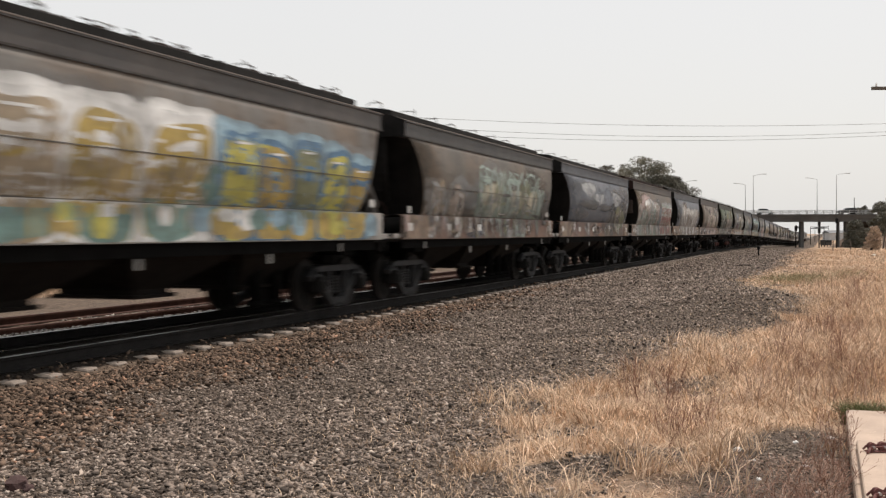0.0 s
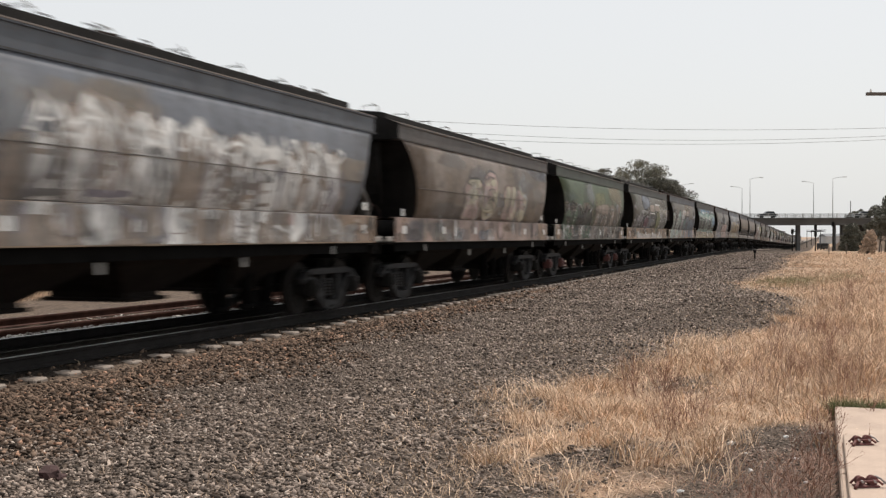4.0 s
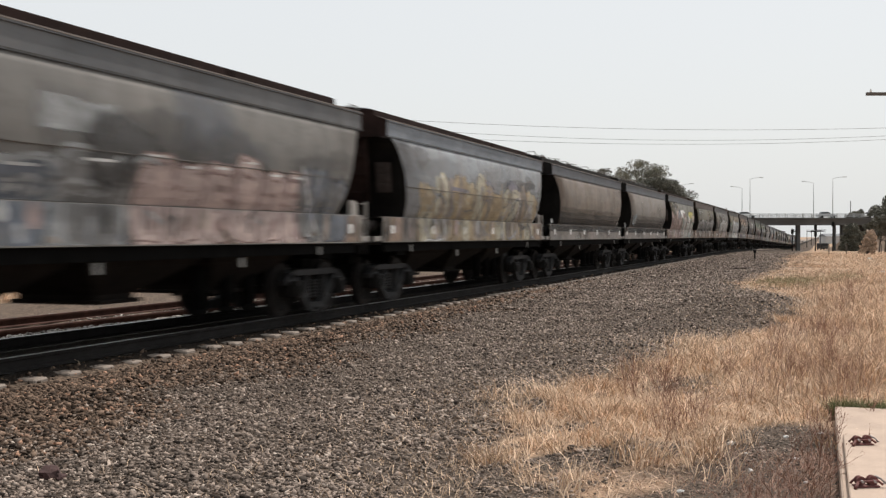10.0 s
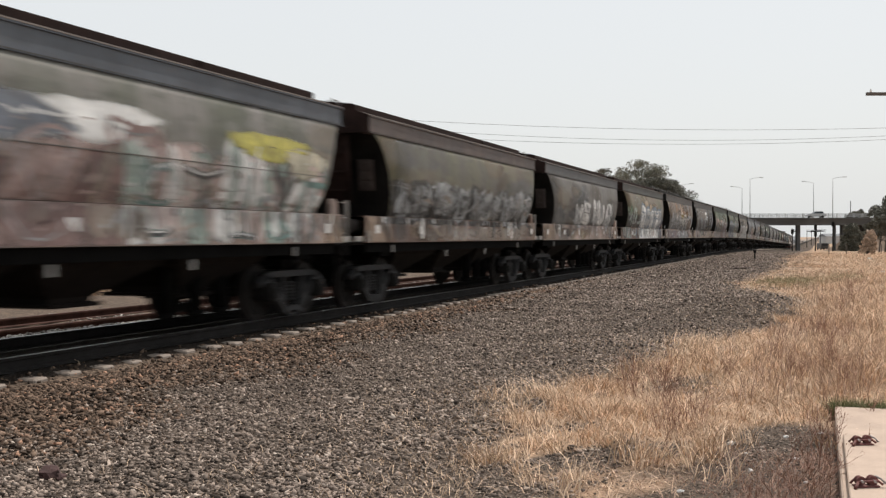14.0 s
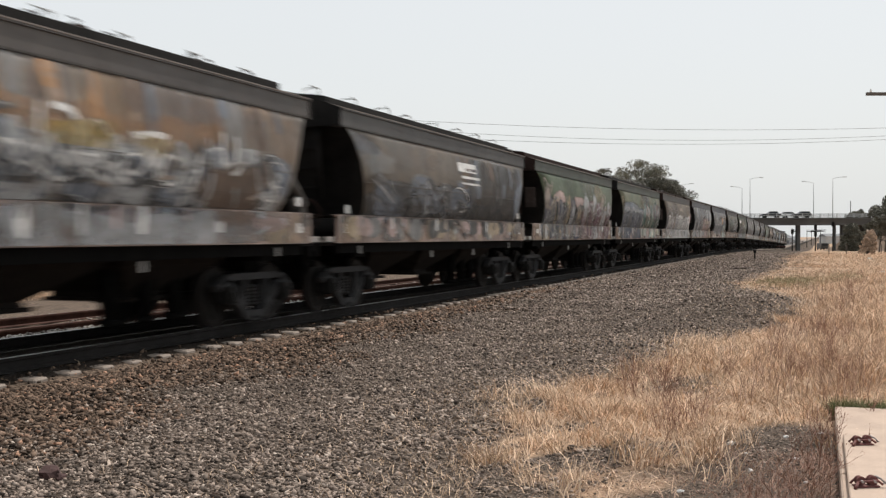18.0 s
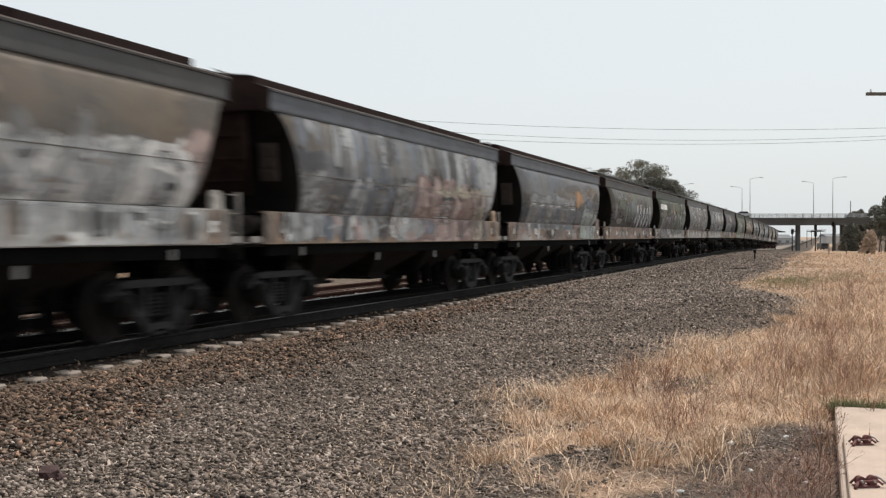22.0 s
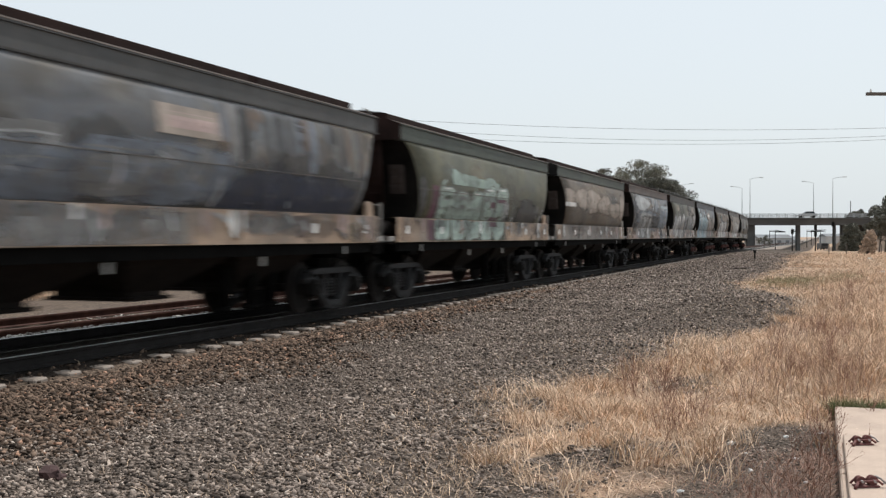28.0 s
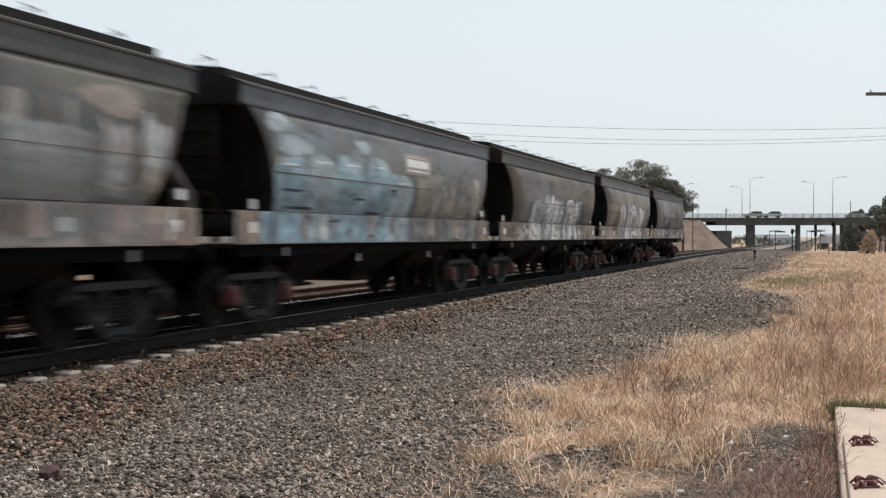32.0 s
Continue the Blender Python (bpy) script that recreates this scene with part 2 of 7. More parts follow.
def ground_z(x, y):
    x, y = np.asarray(x, float), np.asarray(y, float)
    l = x + D
    z = np.interp(l, [-30, -9, -7.2, -5.6, -5.1, -2.5, -2.0, -1.5, -1.2, -1.1, 1.06, 1.14, 1.4, 3.4, 4.6, 60], [-0.5, -0.55, -0.5, -0.34, -0.31, -0.3, -0.15, -0.2, -0.24, -0.192, -0.192, -0.23, -0.26, -0.46, -0.47, -0.4])
    rough = np.clip((np.abs(l) - 1.7) / 1.5, 0, 1) * np.clip((8 - np.abs(l + 9)) / 3 + 3, 0, 1)
    z = z + rough * (0.025 * wave(x, y, 1.1) + 0.012 * wave(x, y, 4.3, 1))
    z = z + 0.5 * np.exp(-(((x + 1.75) / 1.5) ** 2 + ((y - 26) / np.where(y < 26, 2.6, 5.0)) ** 2)) * (1 + 0.25 * wave(x, y, 1.5, 2))
    z = z + 0.14 * np.exp(-(((x + 4.6) / 1.6) ** 2 + ((y - 27) / 4.5) ** 2)) + 0.1 * np.exp(-(((x + 3.4) / 1.0) ** 2 + ((y - 17.5) / 1.6) ** 2))
    return z - drop(y)


def ground_material():
    m, nt, p = nodes_of("ground_ballast_and_dry_grass")
    tc = add(nt, "TexCoord").outputs["Object"]
    at = add(nt, "Attribute")
    at.attribute_name = "grass"
    br = add(nt, "Attribute")
    br.attribute_name = "brown"
    g = at.outputs["Fac"]
    vor = add(nt, "TexVoronoi", Scale=22.0)
    nt.links.new(tc, vor.inputs["Vector"])
    sep = add(nt, "SeparateColor")
    nt.links.new(vor.outputs["Color"], sep.inputs[0])
    big = noise_at(nt, tc, 0.5, 5)
    fine = noise_at(nt, tc, 30.0, 4, 0.7)
    stone = mixed(nt, sep.outputs[0], (0.036, 0.028, 0.022), (0.15, 0.117, 0.095), 0.0, 1.0)
    warm = mixed(nt, sep.outputs[1], (0.045, 0.034, 0.026), (0.2, 0.15, 0.115), 0.0, 1.0)
    # sunlit ballast beyond the train: its brightness is put into the colour
    pale = add(nt, "Attribute")
    pale.attribute_name = "pale"
    stone = mixed(nt, pale.outputs["Fac"], stone, (0.34, 0.29, 0.25), 0.2, 0.8, 0.8)
    stone = mixed(nt, br.outputs["Fac"], stone, warm, 0.2, 0.8)
    mid = noise_at(nt, tc, 2.2, 4, 0.7)
    stone = mixed(nt, mid, stone, (0.06, 0.05, 0.042), 0.5, 0.7, 0.6)
    stone = mixed(nt, big, stone, (0.13, 0.104, 0.082), 0.5, 0.7, 0.45)
    straw = mixed(nt, fine, (0.28, 0.19, 0.127), (0.57, 0.395, 0.27), 0.3, 0.7)
    straw = mixed(nt, mid, straw, (0.16, 0.12, 0.09), 0.45, 0.65, 0.6)
    wide = noise_at(nt, tc, 0.28, 5, 0.65, (1.0, 0.45, 1.0))
    straw = mixed(nt, wide, straw, (0.31, 0.235, 0.165), 0.46, 0.6, 0.7)
    pale_straw = noise_at(nt, tc, 0.45, 5, 0.7, (1.0, 0.35, 1.0))
    straw = mixed(nt, pale_straw, straw, (0.6, 0.44, 0.31), 0.56, 0.7, 0.35)
    c = mixed(nt, g, stone, straw, 0.35, 0.65)
    # the train's shade on the track bed, put into the ground colour
    shade_attr = add(nt, "Attribute")
    shade_attr.attribute_name = "oily"
    c = mixed(nt, shade_attr.outputs["Fac"], c, (0.022, 0.018, 0.015), 0.2, 0.8, 0.9)
    nt.links.new(c, p.inputs["Base Color"])
    p.inputs["Roughness"].default_value = 0.95
    p.inputs["Specular IOR Level"].default_value = 0.08
    bumped(nt, p, vor.outputs["Distance"], 0.9, 0.03)
    return m


def spaced(*stops):
    """Grid lines: (end, step) after a first start."""
    out = [stops[0]]
    for end, step in stops[1:]:
        k = max(1, round((end - out[-1]) / step))
        out += list(np.linspace(out[-1], end, k + 1)[1:])
    return np.array(out)


def brownish(x, y):
    return np.clip((-6.3 - x) / 1.4 + 0.45 * wave(x, y, 1.4) - (y - 13) / 24 + np.where((x > -1.7) & (y < 12), 0.75, 0), 0, 1)


def build_ground():
    xs = spaced(-2500, (-400, 300), (-60, 34), (-20, 2), (-14.8, 0.4), (-7.9, 0.1), (2.5, 0.16), (8, 0.5), (60, 4), (400, 34), (2500, 300))
    ys = spaced(-200, (-10, 19), (4, 2), (30, 0.2), (60, 0.35), (160, 0.8), (400, 8), (900, 50), (4000, 300))
    X, Y = np.meshgrid(xs, ys)
    n, k = X.shape
    V = np.stack([X.ravel(), Y.ravel(), ground_z(X, Y).ravel()], 1)
    i = (np.arange(n - 1)[:, None] * k + np.arange(k - 1)[None]).ravel()
    F = np.stack([i, i + 1, i + k + 1, i + k], 1)
    gr = np.where(np.abs(X + 5) > 60, 1, grassy(X, Y))
    # the last mask marks the strip painted dark as shade under the train
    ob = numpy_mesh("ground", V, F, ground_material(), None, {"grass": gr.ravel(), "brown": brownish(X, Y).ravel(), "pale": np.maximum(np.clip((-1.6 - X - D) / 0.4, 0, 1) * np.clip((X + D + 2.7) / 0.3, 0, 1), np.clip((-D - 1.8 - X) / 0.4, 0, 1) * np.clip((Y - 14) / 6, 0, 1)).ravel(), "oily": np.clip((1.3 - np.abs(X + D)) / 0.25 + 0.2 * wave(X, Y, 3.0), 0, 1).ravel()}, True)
    tagged(ob, "dusty ground of grey ballast and dry straw grass", "ground", kind="structure")


build_ground()


# ---- the two tracks ----
def rail_line(x, y0, y1, parent, side, head, low=0.0):
    """A rail of flat-bottom section, falling with the line."""
    sec = [(-0.07, -0.165), (0.07, -0.165), (0.07, -0.15), (0.012, -0.13), (0.012, -0.045), (0.036, -0.035), (0.036, -0.003), (0.028, 0.0),
           (-0.028, 0.0), (-0.036, -0.003), (-0.036, -0.035), (-0.012, -0.045), (-0.012, -0.13), (-0.07, -0.15)]
    ys = [y0, 0, 90, 100, 110, 120, 130, 140, 150, y1]
    bm = loft([[(x + a, y, b - low - float(drop(y))) for a, b in sec] for y in ys])
    bm.normal_update()
    for f in bm.faces:
        if f.normal.z > 0.9 and f.calc_center_median().z > -0.02 - low - float(drop(f.calc_center_median().y)):
            f.material_index = 1
    return part("rail", bm, [side, head], parent)


def build_track(x, label, y1, first, last, kind, rails, low=0.0):
    t = thing("railway_track", label, "railway track", kind="structure")
    for s in (-0.835, 0.835):
        rail_line(x + s, -60, y1, t, *rails, low)
    me = None
    for i in range(first, last):
        y = i * 0.635 + 0.1
        bm = None
        if me is None:
            bm = boxes((-1.3, 1.3, -0.125, 0.125, -0.42, -0.205), bevel=0.02)
            me = part("sleeper", bm, kind, t).data
            ob = t.children[-1]
        else:
            ob = part("sleeper", me, None, t)
        ob.matrix_basis = pose(x + random.uniform(-0.03, 0.03), y, -low - float(drop(y)) + random.uniform(-0.012, 0.008), 0, 0, random.uniform(-0.8, 0.8))
    return t


build_track(-D, "rusty-sided rails on concrete sleepers in ballast", 900, -4, 150, M_SLEEPER, (M_RAIL, M_RAILTOP))
build_track(-D2, "second disused-looking track with brown rails", 900, 4, 110, M_TIMBER, (M_RAIL2, M_RAIL2), 0.12)


# ---- the grain train ----
PITCH = 14.07
SIDE_Z = (1.752, 1.85, 2.0, 2.25, 2.5, 2.7, 2.9, 3.1, 3.2, 3.31)
SIDE_X = (1.4, 1.45, 1.505, 1.553, 1.572, 1.57, 1.552, 1.518, 1.495, 1.462)
INSET = (1.12, 1.08, 1.01, 0.9, 0.8, 0.71, 0.59, 0.46, 0.36, 0.27)


def side_x(z):
    return float(np.interp(z, SIDE_Z, SIDE_X))


def inset(z):
    return float(np.interp(z, SIDE_Z, INSET))


def hopper_mesh():
    rings = []
    for z, x, e in zip(SIDE_Z, SIDE_X, INSET):
        a, c = -6.46 + e, 6.46 - 0.95 * e
        r = [(x, a + (c - a) * i / 8, z) for i in range(9)]
        rings.append(r + [(-a, b, c) for a, b, c in reversed(r)])
    bm = loft(rings)
    bm.normal_update()
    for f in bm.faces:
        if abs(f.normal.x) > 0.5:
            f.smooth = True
        # end faces take the colour that holds the recess shade
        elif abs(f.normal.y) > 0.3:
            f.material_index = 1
    return bm


def band_mesh():
    sec = [(1.3, 3.305), (1.484, 3.305), (1.484, 3.332), (1.455, 3.338), (1.455, 3.6), (1.48, 3.606), (1.48, 3.642), (1.3, 3.642)]
    return loft([[(a, y, b) for a, b in sec] for y in (-6.4, 6.4)])


def sill_mesh():
    sec = [(-0.1, 1.245), (0.0, 1.245), (0.0, 1.75), (-0.1, 1.75), (-0.1, 1.73), (-0.02, 1.73), (-0.02, 1.265), (-0.1, 1.265)]
    return loft([[(a, y, b) for a, b in sec] for y in (-6.5, 6.5)])


def roof_mesh():
    sec = [(1.455, 3.643), (1.1, 3.76), (0.55, 3.84), (-0.55, 3.84), (-1.1, 3.76), (-1.455, 3.643)]
    return loft([[(a, y, b) for a, b in sec] for y in (-6.42, 6.42)])


def lid_mesh(y0, y1):
    sec = [(1.06, 3.7), (1.06, 3.875), (0.96, 3.91), (0.3, 3.98), (-0.3, 3.98), (-0.96, 3.91), (-1.06, 3.875), (-1.06, 3.7)]
    bm = loft([[(a, y, b) for a, b in sec] for y in (y0, y1)])
    return bm


def catch_mesh():
    bm = boxes((-0.1, 0.12, -0.17, 0.17, -0.02, 0.07), (-0.3, -0.08, -0.03, 0.03, 0.02, 0.1), bevel=0.01)
    return tube([(0.1, -0.15, 0.05), (0.16, -0.22, 0.09), (0.17, -0.4, 0.085)], 0.014, 5, bm)


def hoop_mesh():
    pts = [(0.36, 0.0, 0.0), (0.36, 0.02, 0.11), (0.32, 0.05, 0.145), (0.1, 0.05, 0.15), (0.02, 0.02, 0.12), (0.0, 0.0, 0.0)]
    bm = tube(pts, 0.011, 5)
    return tube([(0.36, 0.02, 0.11), (0.39, -0.28, 0.14)], 0.011, 5, bm)


def chute_mesh():
    def ring(w, l, z):
        return [(w, -l, z), (w, l, z), (-w, l, z), (-w, -l, z)]
    bm = loft([ring(1.22, 1.45, 1.2), ring(1.1, 1.2, 0.98), ring(0.62, 0.42, 0.6), ring(0.62, 0.42, 0.53)])
    box(bm, -0.7, 0.7, -0.5, 0.5, 0.48, 0.532)
    return bm


def side_frame_mesh():
    """Cast side frame of a three-piece bogie, with an open window over the springs."""
    bm = bmesh.new()

    def bar(a, b, w):
        a, b = Vector(a), Vector(b)
        d = (b - a)
        n = Vector((-d.y, d.x)).normalized() * w
        q = [a + n, b + n, b - n, a - n]
        lo = [bm.verts.new((-0.07, v.x, v.y)) for v in q]
        hi = [bm.verts.new((0.07, v.x, v.y)) for v in q]
        bm.faces.new(lo)
        bm.faces.new(hi)
        for i in range(4):
            bm.faces.new((lo[i], lo[(i + 1) % 4], hi[(i + 1) % 4], hi[i]))
    for s in (-1, 1):
        bar((s * 1.14, 0.58), (s * 0.94, 0.7), 0.05)
        bar((s * 0.98, 0.69), (s * 0.74, 0.74), 0.055)
        bar((s * 0.9, 0.7), (s * 0.56, 0.4), 0.075)
        bar((s * 0.6, 0.44), (s * 0.24, 0.16), 0.08)
        bar((s * 0.3, 0.2), (s * 0.36, 0.7), 0.035)
    bar((-0.76, 0.745), (0.76, 0.745), 0.05)
    bar((-0.28, 0.15), (0.28, 0.15), 0.06)
    bar((-0.14, 0.09), (0.14, 0.09), 0.035)
    bmesh.ops.recalc_face_normals(bm, faces=bm.faces)
    return bm


def spring_mesh():
    rings = []
    for k in range(13):
        r = 0.085 if k % 2 else 0.07
        rings.append([(r * math.cos(a), 3.0 * r * math.sin(a), 0.28 + k * 0.027) for a in (n * math.pi / 6 for n in range(12))])
    return loft(rings)


def wheelset_mesh():
    bm = bmesh.new()
    rod(bm, (-1.1, 0, 0), (1.1, 0, 0), 0.075, n=10)
    for s in (1, -1):
        rod(bm, (s * 0.80, 0, 0), (s * 0.87, 0, 0), 0.46, 0.45, 28)
        rod(bm, (s * 0.765, 0, 0), (s * 0.80, 0, 0), 0.49, n=28)
        rod(bm, (s * 0.868, 0, 0), (s * 0.885, 0, 0), 0.36, 0.345, 24, 1)
        rod(bm, (s * 0.88, 0, 0), (s * 0.97, 0, 0), 0.14, n=12)
        for k in range(4):
            a = k * math.pi / 2 + 0.3
            rod(bm, (s * 0.886, 0.24 * math.cos(a), 0.24 * math.sin(a)), (s * 0.894, 0.24 * math.cos(a), 0.24 * math.sin(a)), 0.05, n=8)
    return bm


def axlebox_mesh():
    return boxes((-0.11, 0.11, -0.13, 0.13, -0.13, 0.16), (0.1, 0.15, -0.09, 0.09, -0.09, 0.09), bevel=0.02)


def fascia_mesh():
    """End plate that closes the roof and the side bands."""
    sec = [(1.47, 3.308), (1.47, 3.64), (1.08, 3.775), (0.55, 3.85), (-0.55, 3.85), (-1.08, 3.775), (-1.47, 3.64), (-1.47, 3.308)]
    bm = loft([[(a, y, b) for a, b in sec] for y in (-6.45, -6.405)])
    box(bm, -1.4, 1.4, -6.48, -6.45, 3.31, 3.35)
    return bm


def end_sheet_mesh():
    """The sloping end sheet with its corner angles, leaning in under the roof; near end at -y."""
    rings = []
    for z, y, x in ((3.32, -6.38, 1.02), (2.9, -6.32, 1.0), (2.4, -6.2, 0.98), (2.02, -6.08, 0.96)):
        rings.append([(x, y, z), (-x, y, z), (-x, y + 0.05, z), (x, y + 0.05, z)])
    bm = loft(rings)
    for s in (1, -1):
        rod(bm, (s * 0.99, -6.39, 3.29), (s * 0.94, -6.1, 2.02), 0.045, n=6)
    for z, y in ((2.95, -6.335), (2.6, -6.255), (2.25, -6.155)):
        box(bm, -0.94, 0.94, y - 0.03, y, z - 0.02, z + 0.02)
    return bm


def platform_mesh():
    """Floor over the coupler with headstock and two short posts."""
    bm = boxes((-1.3, 1.3, -6.9, -5.3, 1.2, 1.245), (-1.25, 1.25, -6.92, -6.86, 1.02, 1.24))
    for s in (1, -1):
        box(bm, s * 0.5, s * 0.6, -6.3, -6.2, 1.24, 2.05)
    return bm


def end_rail_mesh():
    """Flat post and three rails at the corner of the platform; far end at +y."""
    bm = boxes((1.3, 1.34, 6.86, 6.98, 1.24, 2.02))
    for z in (1.42, 1.7, 1.97):
        rod(bm, (1.33, 6.5, z), (1.33, 6.9, z), 0.011, n=6)
    return bm


def corner_loop_mesh():
    """A rounded plate loop that stands on the sill's end."""
    out = [(6.04, 1.752), (6.05, 1.93), (6.1, 2.0), (6.17, 2.02), (6.24, 2.0), (6.3, 1.93), (6.31, 1.752)]
    return loft([[(x, y, z) for y, z in out] for x in (1.34, 1.42)])


def step_mesh():
    return boxes((1.26, 1.41, -0.17, 0.17, 1.25, 1.275), (1.38, 1.41, -0.17, 0.17, 1.25, 1.36), bevel=0.006)


def ladder_mesh():
    bm = bmesh.new()
    for s in (-0.2, 0.2):
        rod(bm, (s, 0, 1.24), (s, 0, 3.3), 0.018, n=6)
    for k in range(7):
        rod(bm, (-0.2, 0, 1.4 + k * 0.3), (0.2, 0, 1.4 + k * 0.3), 0.013, n=6)
    return bm


def coupler_mesh():
    bm = boxes((-0.1, 0.1, -0.55, 0.1, 0.78, 0.98), (-0.17, 0.15, -0.63, -0.45, 0.72, 1.02), (-0.28, 0.28, -0.02, 0.1, 0.66, 1.08), bevel=0.02)
    return tube([(0.3, 0.0, 0.85), (0.34, -0.15, 0.6), (0.3, -0.32, 0.46), (0.2, -0.5, 0.5)], 0.022, 6, bm)


def louvre_mesh():
    bm = boxes((1.06, 1.38, -0.02, 0.0, 0.0, 0.6))
    for k in range(3):
        box(bm, 1.09, 1.35, -0.045, -0.015, 0.04 + k * 0.185, 0.18 + k * 0.185)
    return bm


MESH = {}


def shared(key, make, mats):
    if key not in MESH:
        me = bpy.data.meshes.new(key)
        bm = make()
        bm.to_mesh(me)
        bm.free()
        for m in mats:
            me.materials.append(m)
        MESH[key] = me
    return MESH[key]


def place(name, key, make, mats, parent, m=None, label="", paint=None):
    ob = part(name, shared(key, make, mats), None, parent, label)
    if m is not None:
        ob.matrix_basis = m
    if paint is not None:
        ob.material_slots[0].link = "OBJECT"
        ob.material_slots[0].material = paint
    return ob


def glyph(rng):
    """Strokes of one made-up letter in a unit cell."""
    bars = [[(0.12, 0), (0.12, 1)], [(0.85, 0), (0.85, 1)], [(0.5, 0), (0.5, 1)], [(0.1, 0.95), (0.9, 0.95)], [(0.1, 0.5), (0.85, 0.5)], [(0.1, 0.05), (0.9, 0.05)],
            [(0.1, 0), (0.5, 1), (0.9, 0)], [(0.1, 1), (0.5, 0.35), (0.9, 1)], [(0.12, 1), (0.85, 0)]]
    arcs = [[(0.5 + 0.4 * math.cos(a), 0.5 + 0.5 * math.sin(a)) for a in np.linspace(lo, hi, 11)] for lo, hi in ((0.6, 5.6), (-2.0, 2.0), (0.0, 6.28))]
    arcs += [[(0.15 + 0.65 * math.sin(a), 0.75 + 0.25 * math.cos(a)) for a in np.linspace(0, 3.14, 8)]]
    out = [rng.choice(arcs[:2] + bars[:3] + bars[:3] + bars[6:9])]
    for _ in range(rng.choice((1, 2, 2, 3))):
        out.append(rng.choice(bars + bars[:3]))
    return out


class Decal:
    """Paint on the wagon's side: strips and blots that hug the curved sheet."""

    def __init__(self):
        self.v, self.f, self.mi, self.mats, self.cover, self.layer = [], [], [], [], [], 0

    def slot(self, colour):
        if colour not in self.mats:
            self.mats.append(colour)
        return self.mats.index(colour)

    def point(self, y, z, lift):
        if z < 1.755:
            x = 1.437
        else:
            x = side_x(min(z, 3.305))
        return (x + lift, y, z)

    def ok(self, y, z):
        if z < 1.746:
            return 1.26 < z and abs(y) < 6.49
        return 1.757 < z < 3.3 and abs(y) < 6.42 - inset(z)

    def quad(self, pts, colour, lift, cover=(1, 1, 1, 1)):
        mid = (sum(p[0] for p in pts) / len(pts), sum(p[1] for p in pts) / len(pts))
        if mid[1] > 1.75:
            z0, z1 = 1.758, 3.298
        else:
            z0, z1 = 1.262, 1.744
        if self.ok(mid[0], min(max(mid[1], z0), z1)) and z0 - 0.15 < mid[1] < z1 + 0.05:
            held = []
            for y, z in pts:
                z = min(max(z, z0), z1)
                far = 6.49 if z < 1.75 else 6.42 - inset(z)
                held.append((min(max(y, -far), far), z))
            pts = held
            i = len(self.v)
            self.v += [self.point(*p, lift) for p in pts]
            self.cover += list(cover)
            self.f.append(list(range(i, i + len(pts))))
            self.mi.append(self.slot(colour))

    def stroke(self, pts, w, colour):
        self.layer += 1
        lift = 0.005 + self.layer * 0.00012
        fine = []
        for (a, b), (c, d) in zip(pts, pts[1:]):
            k = max(1, int(math.hypot(c - a, d - b) / 0.09))
            fine += [(a + (c - a) * i / k, b + (d - b) * i / k) for i in range(k)]
        fine.append(pts[-1])
        edge = []
        for i, (a, b) in enumerate(fine):
            p, q = fine[max(0, i - 1)], fine[min(len(fine) - 1, i + 1)]
            dx, dz = q[0] - p[0], q[1] - p[1]
            l = math.hypot(dx, dz) or 1
            end = 0.55 if i in (0, len(fine) - 1) else 1.0
            edge.append(((a - dz / l * w * end, b + dx / l * w * end), (a + dz / l * w * end, b - dx / l * w * end)))
        for (a, b), (c, d) in zip(edge, edge[1:]):
            self.quad([a, c, d, b], colour, lift)

    def blot(self, y, z, ry, rz, colour, rng, rough=0.25, most=1.0):
        """An uneven cloud of paint with a soft rim, in rings."""
        self.layer += 1
        lift = 0.004 + self.layer * 0.00012
        ph = [rng.uniform(0, 6.28) for _ in range(4)]
        n = 40

        def rim(an):
            return 1 + rough * (math.sin(3 * an + ph[0]) * 0.5 + abs(math.sin(4.5 * an + ph[1])) * 0.5 + math.sin(13 * an + ph[2]) * 0.18)
        rings = [(0.06, most), (0.35, most), (0.6, most), (0.82, most * 0.9), (0.95, most * 0.6), (1.08, 0.0)]
        for (ra, ca), (rb, cb) in zip(rings, rings[1:]):
            for k in range(n):
                a0, a1 = k * 2 * math.pi / n, (k + 1) * 2 * math.pi / n
                q = [(y + ry * r * rim(a) * math.cos(a), z + rz * r * rim(a) * math.sin(a)) for r, a in ((ra, a0), (rb, a0), (rb, a1), (ra, a1))]
                self.quad(q, colour, lift, (ca, cb, cb, ca))

    def solid(self, y, z, ry, rz, colour, rng, power=3.0, rough=0.06, lean=0.0, top=9.0, soft=0.0):
        """A filled bubble-letter body with a rounded, wobbly outline."""
        self.layer += 1
        lift = 0.004 + self.layer * 0.00012
        ph = [rng.uniform(0, 6.28) for _ in range(3)]
        n = 44

        def at(r, a):
            c, s = math.cos(a), math.sin(a)
            k = (abs(c) ** power + abs(s) ** power) ** (-1 / power)
            k *= 1 + rough * (math.sin(2 * a + ph[0]) + 0.7 * math.sin(3 * a + ph[1]) + 0.5 * math.sin(5 * a + ph[2]))
            return (y + ry * r * k * c + lean * rz * r * k * s, min(top, z + rz * r * k * s))
        rings = (0.04, 0.28, 0.5, 0.7, 0.86, 1.0)
        for ra, rb in zip(rings, rings[1:]):
            for k in range(n):
                a0, a1 = k * 2 * math.pi / n, (k + 1) * 2 * math.pi / n
                q = [at(ra, a0), at(rb, a0), at(rb, a1), at(ra, a1)]
                out = 1 - soft if rb == 1.0 else 1.0
                self.quad(q, colour, lift, (1, out, out, 1))

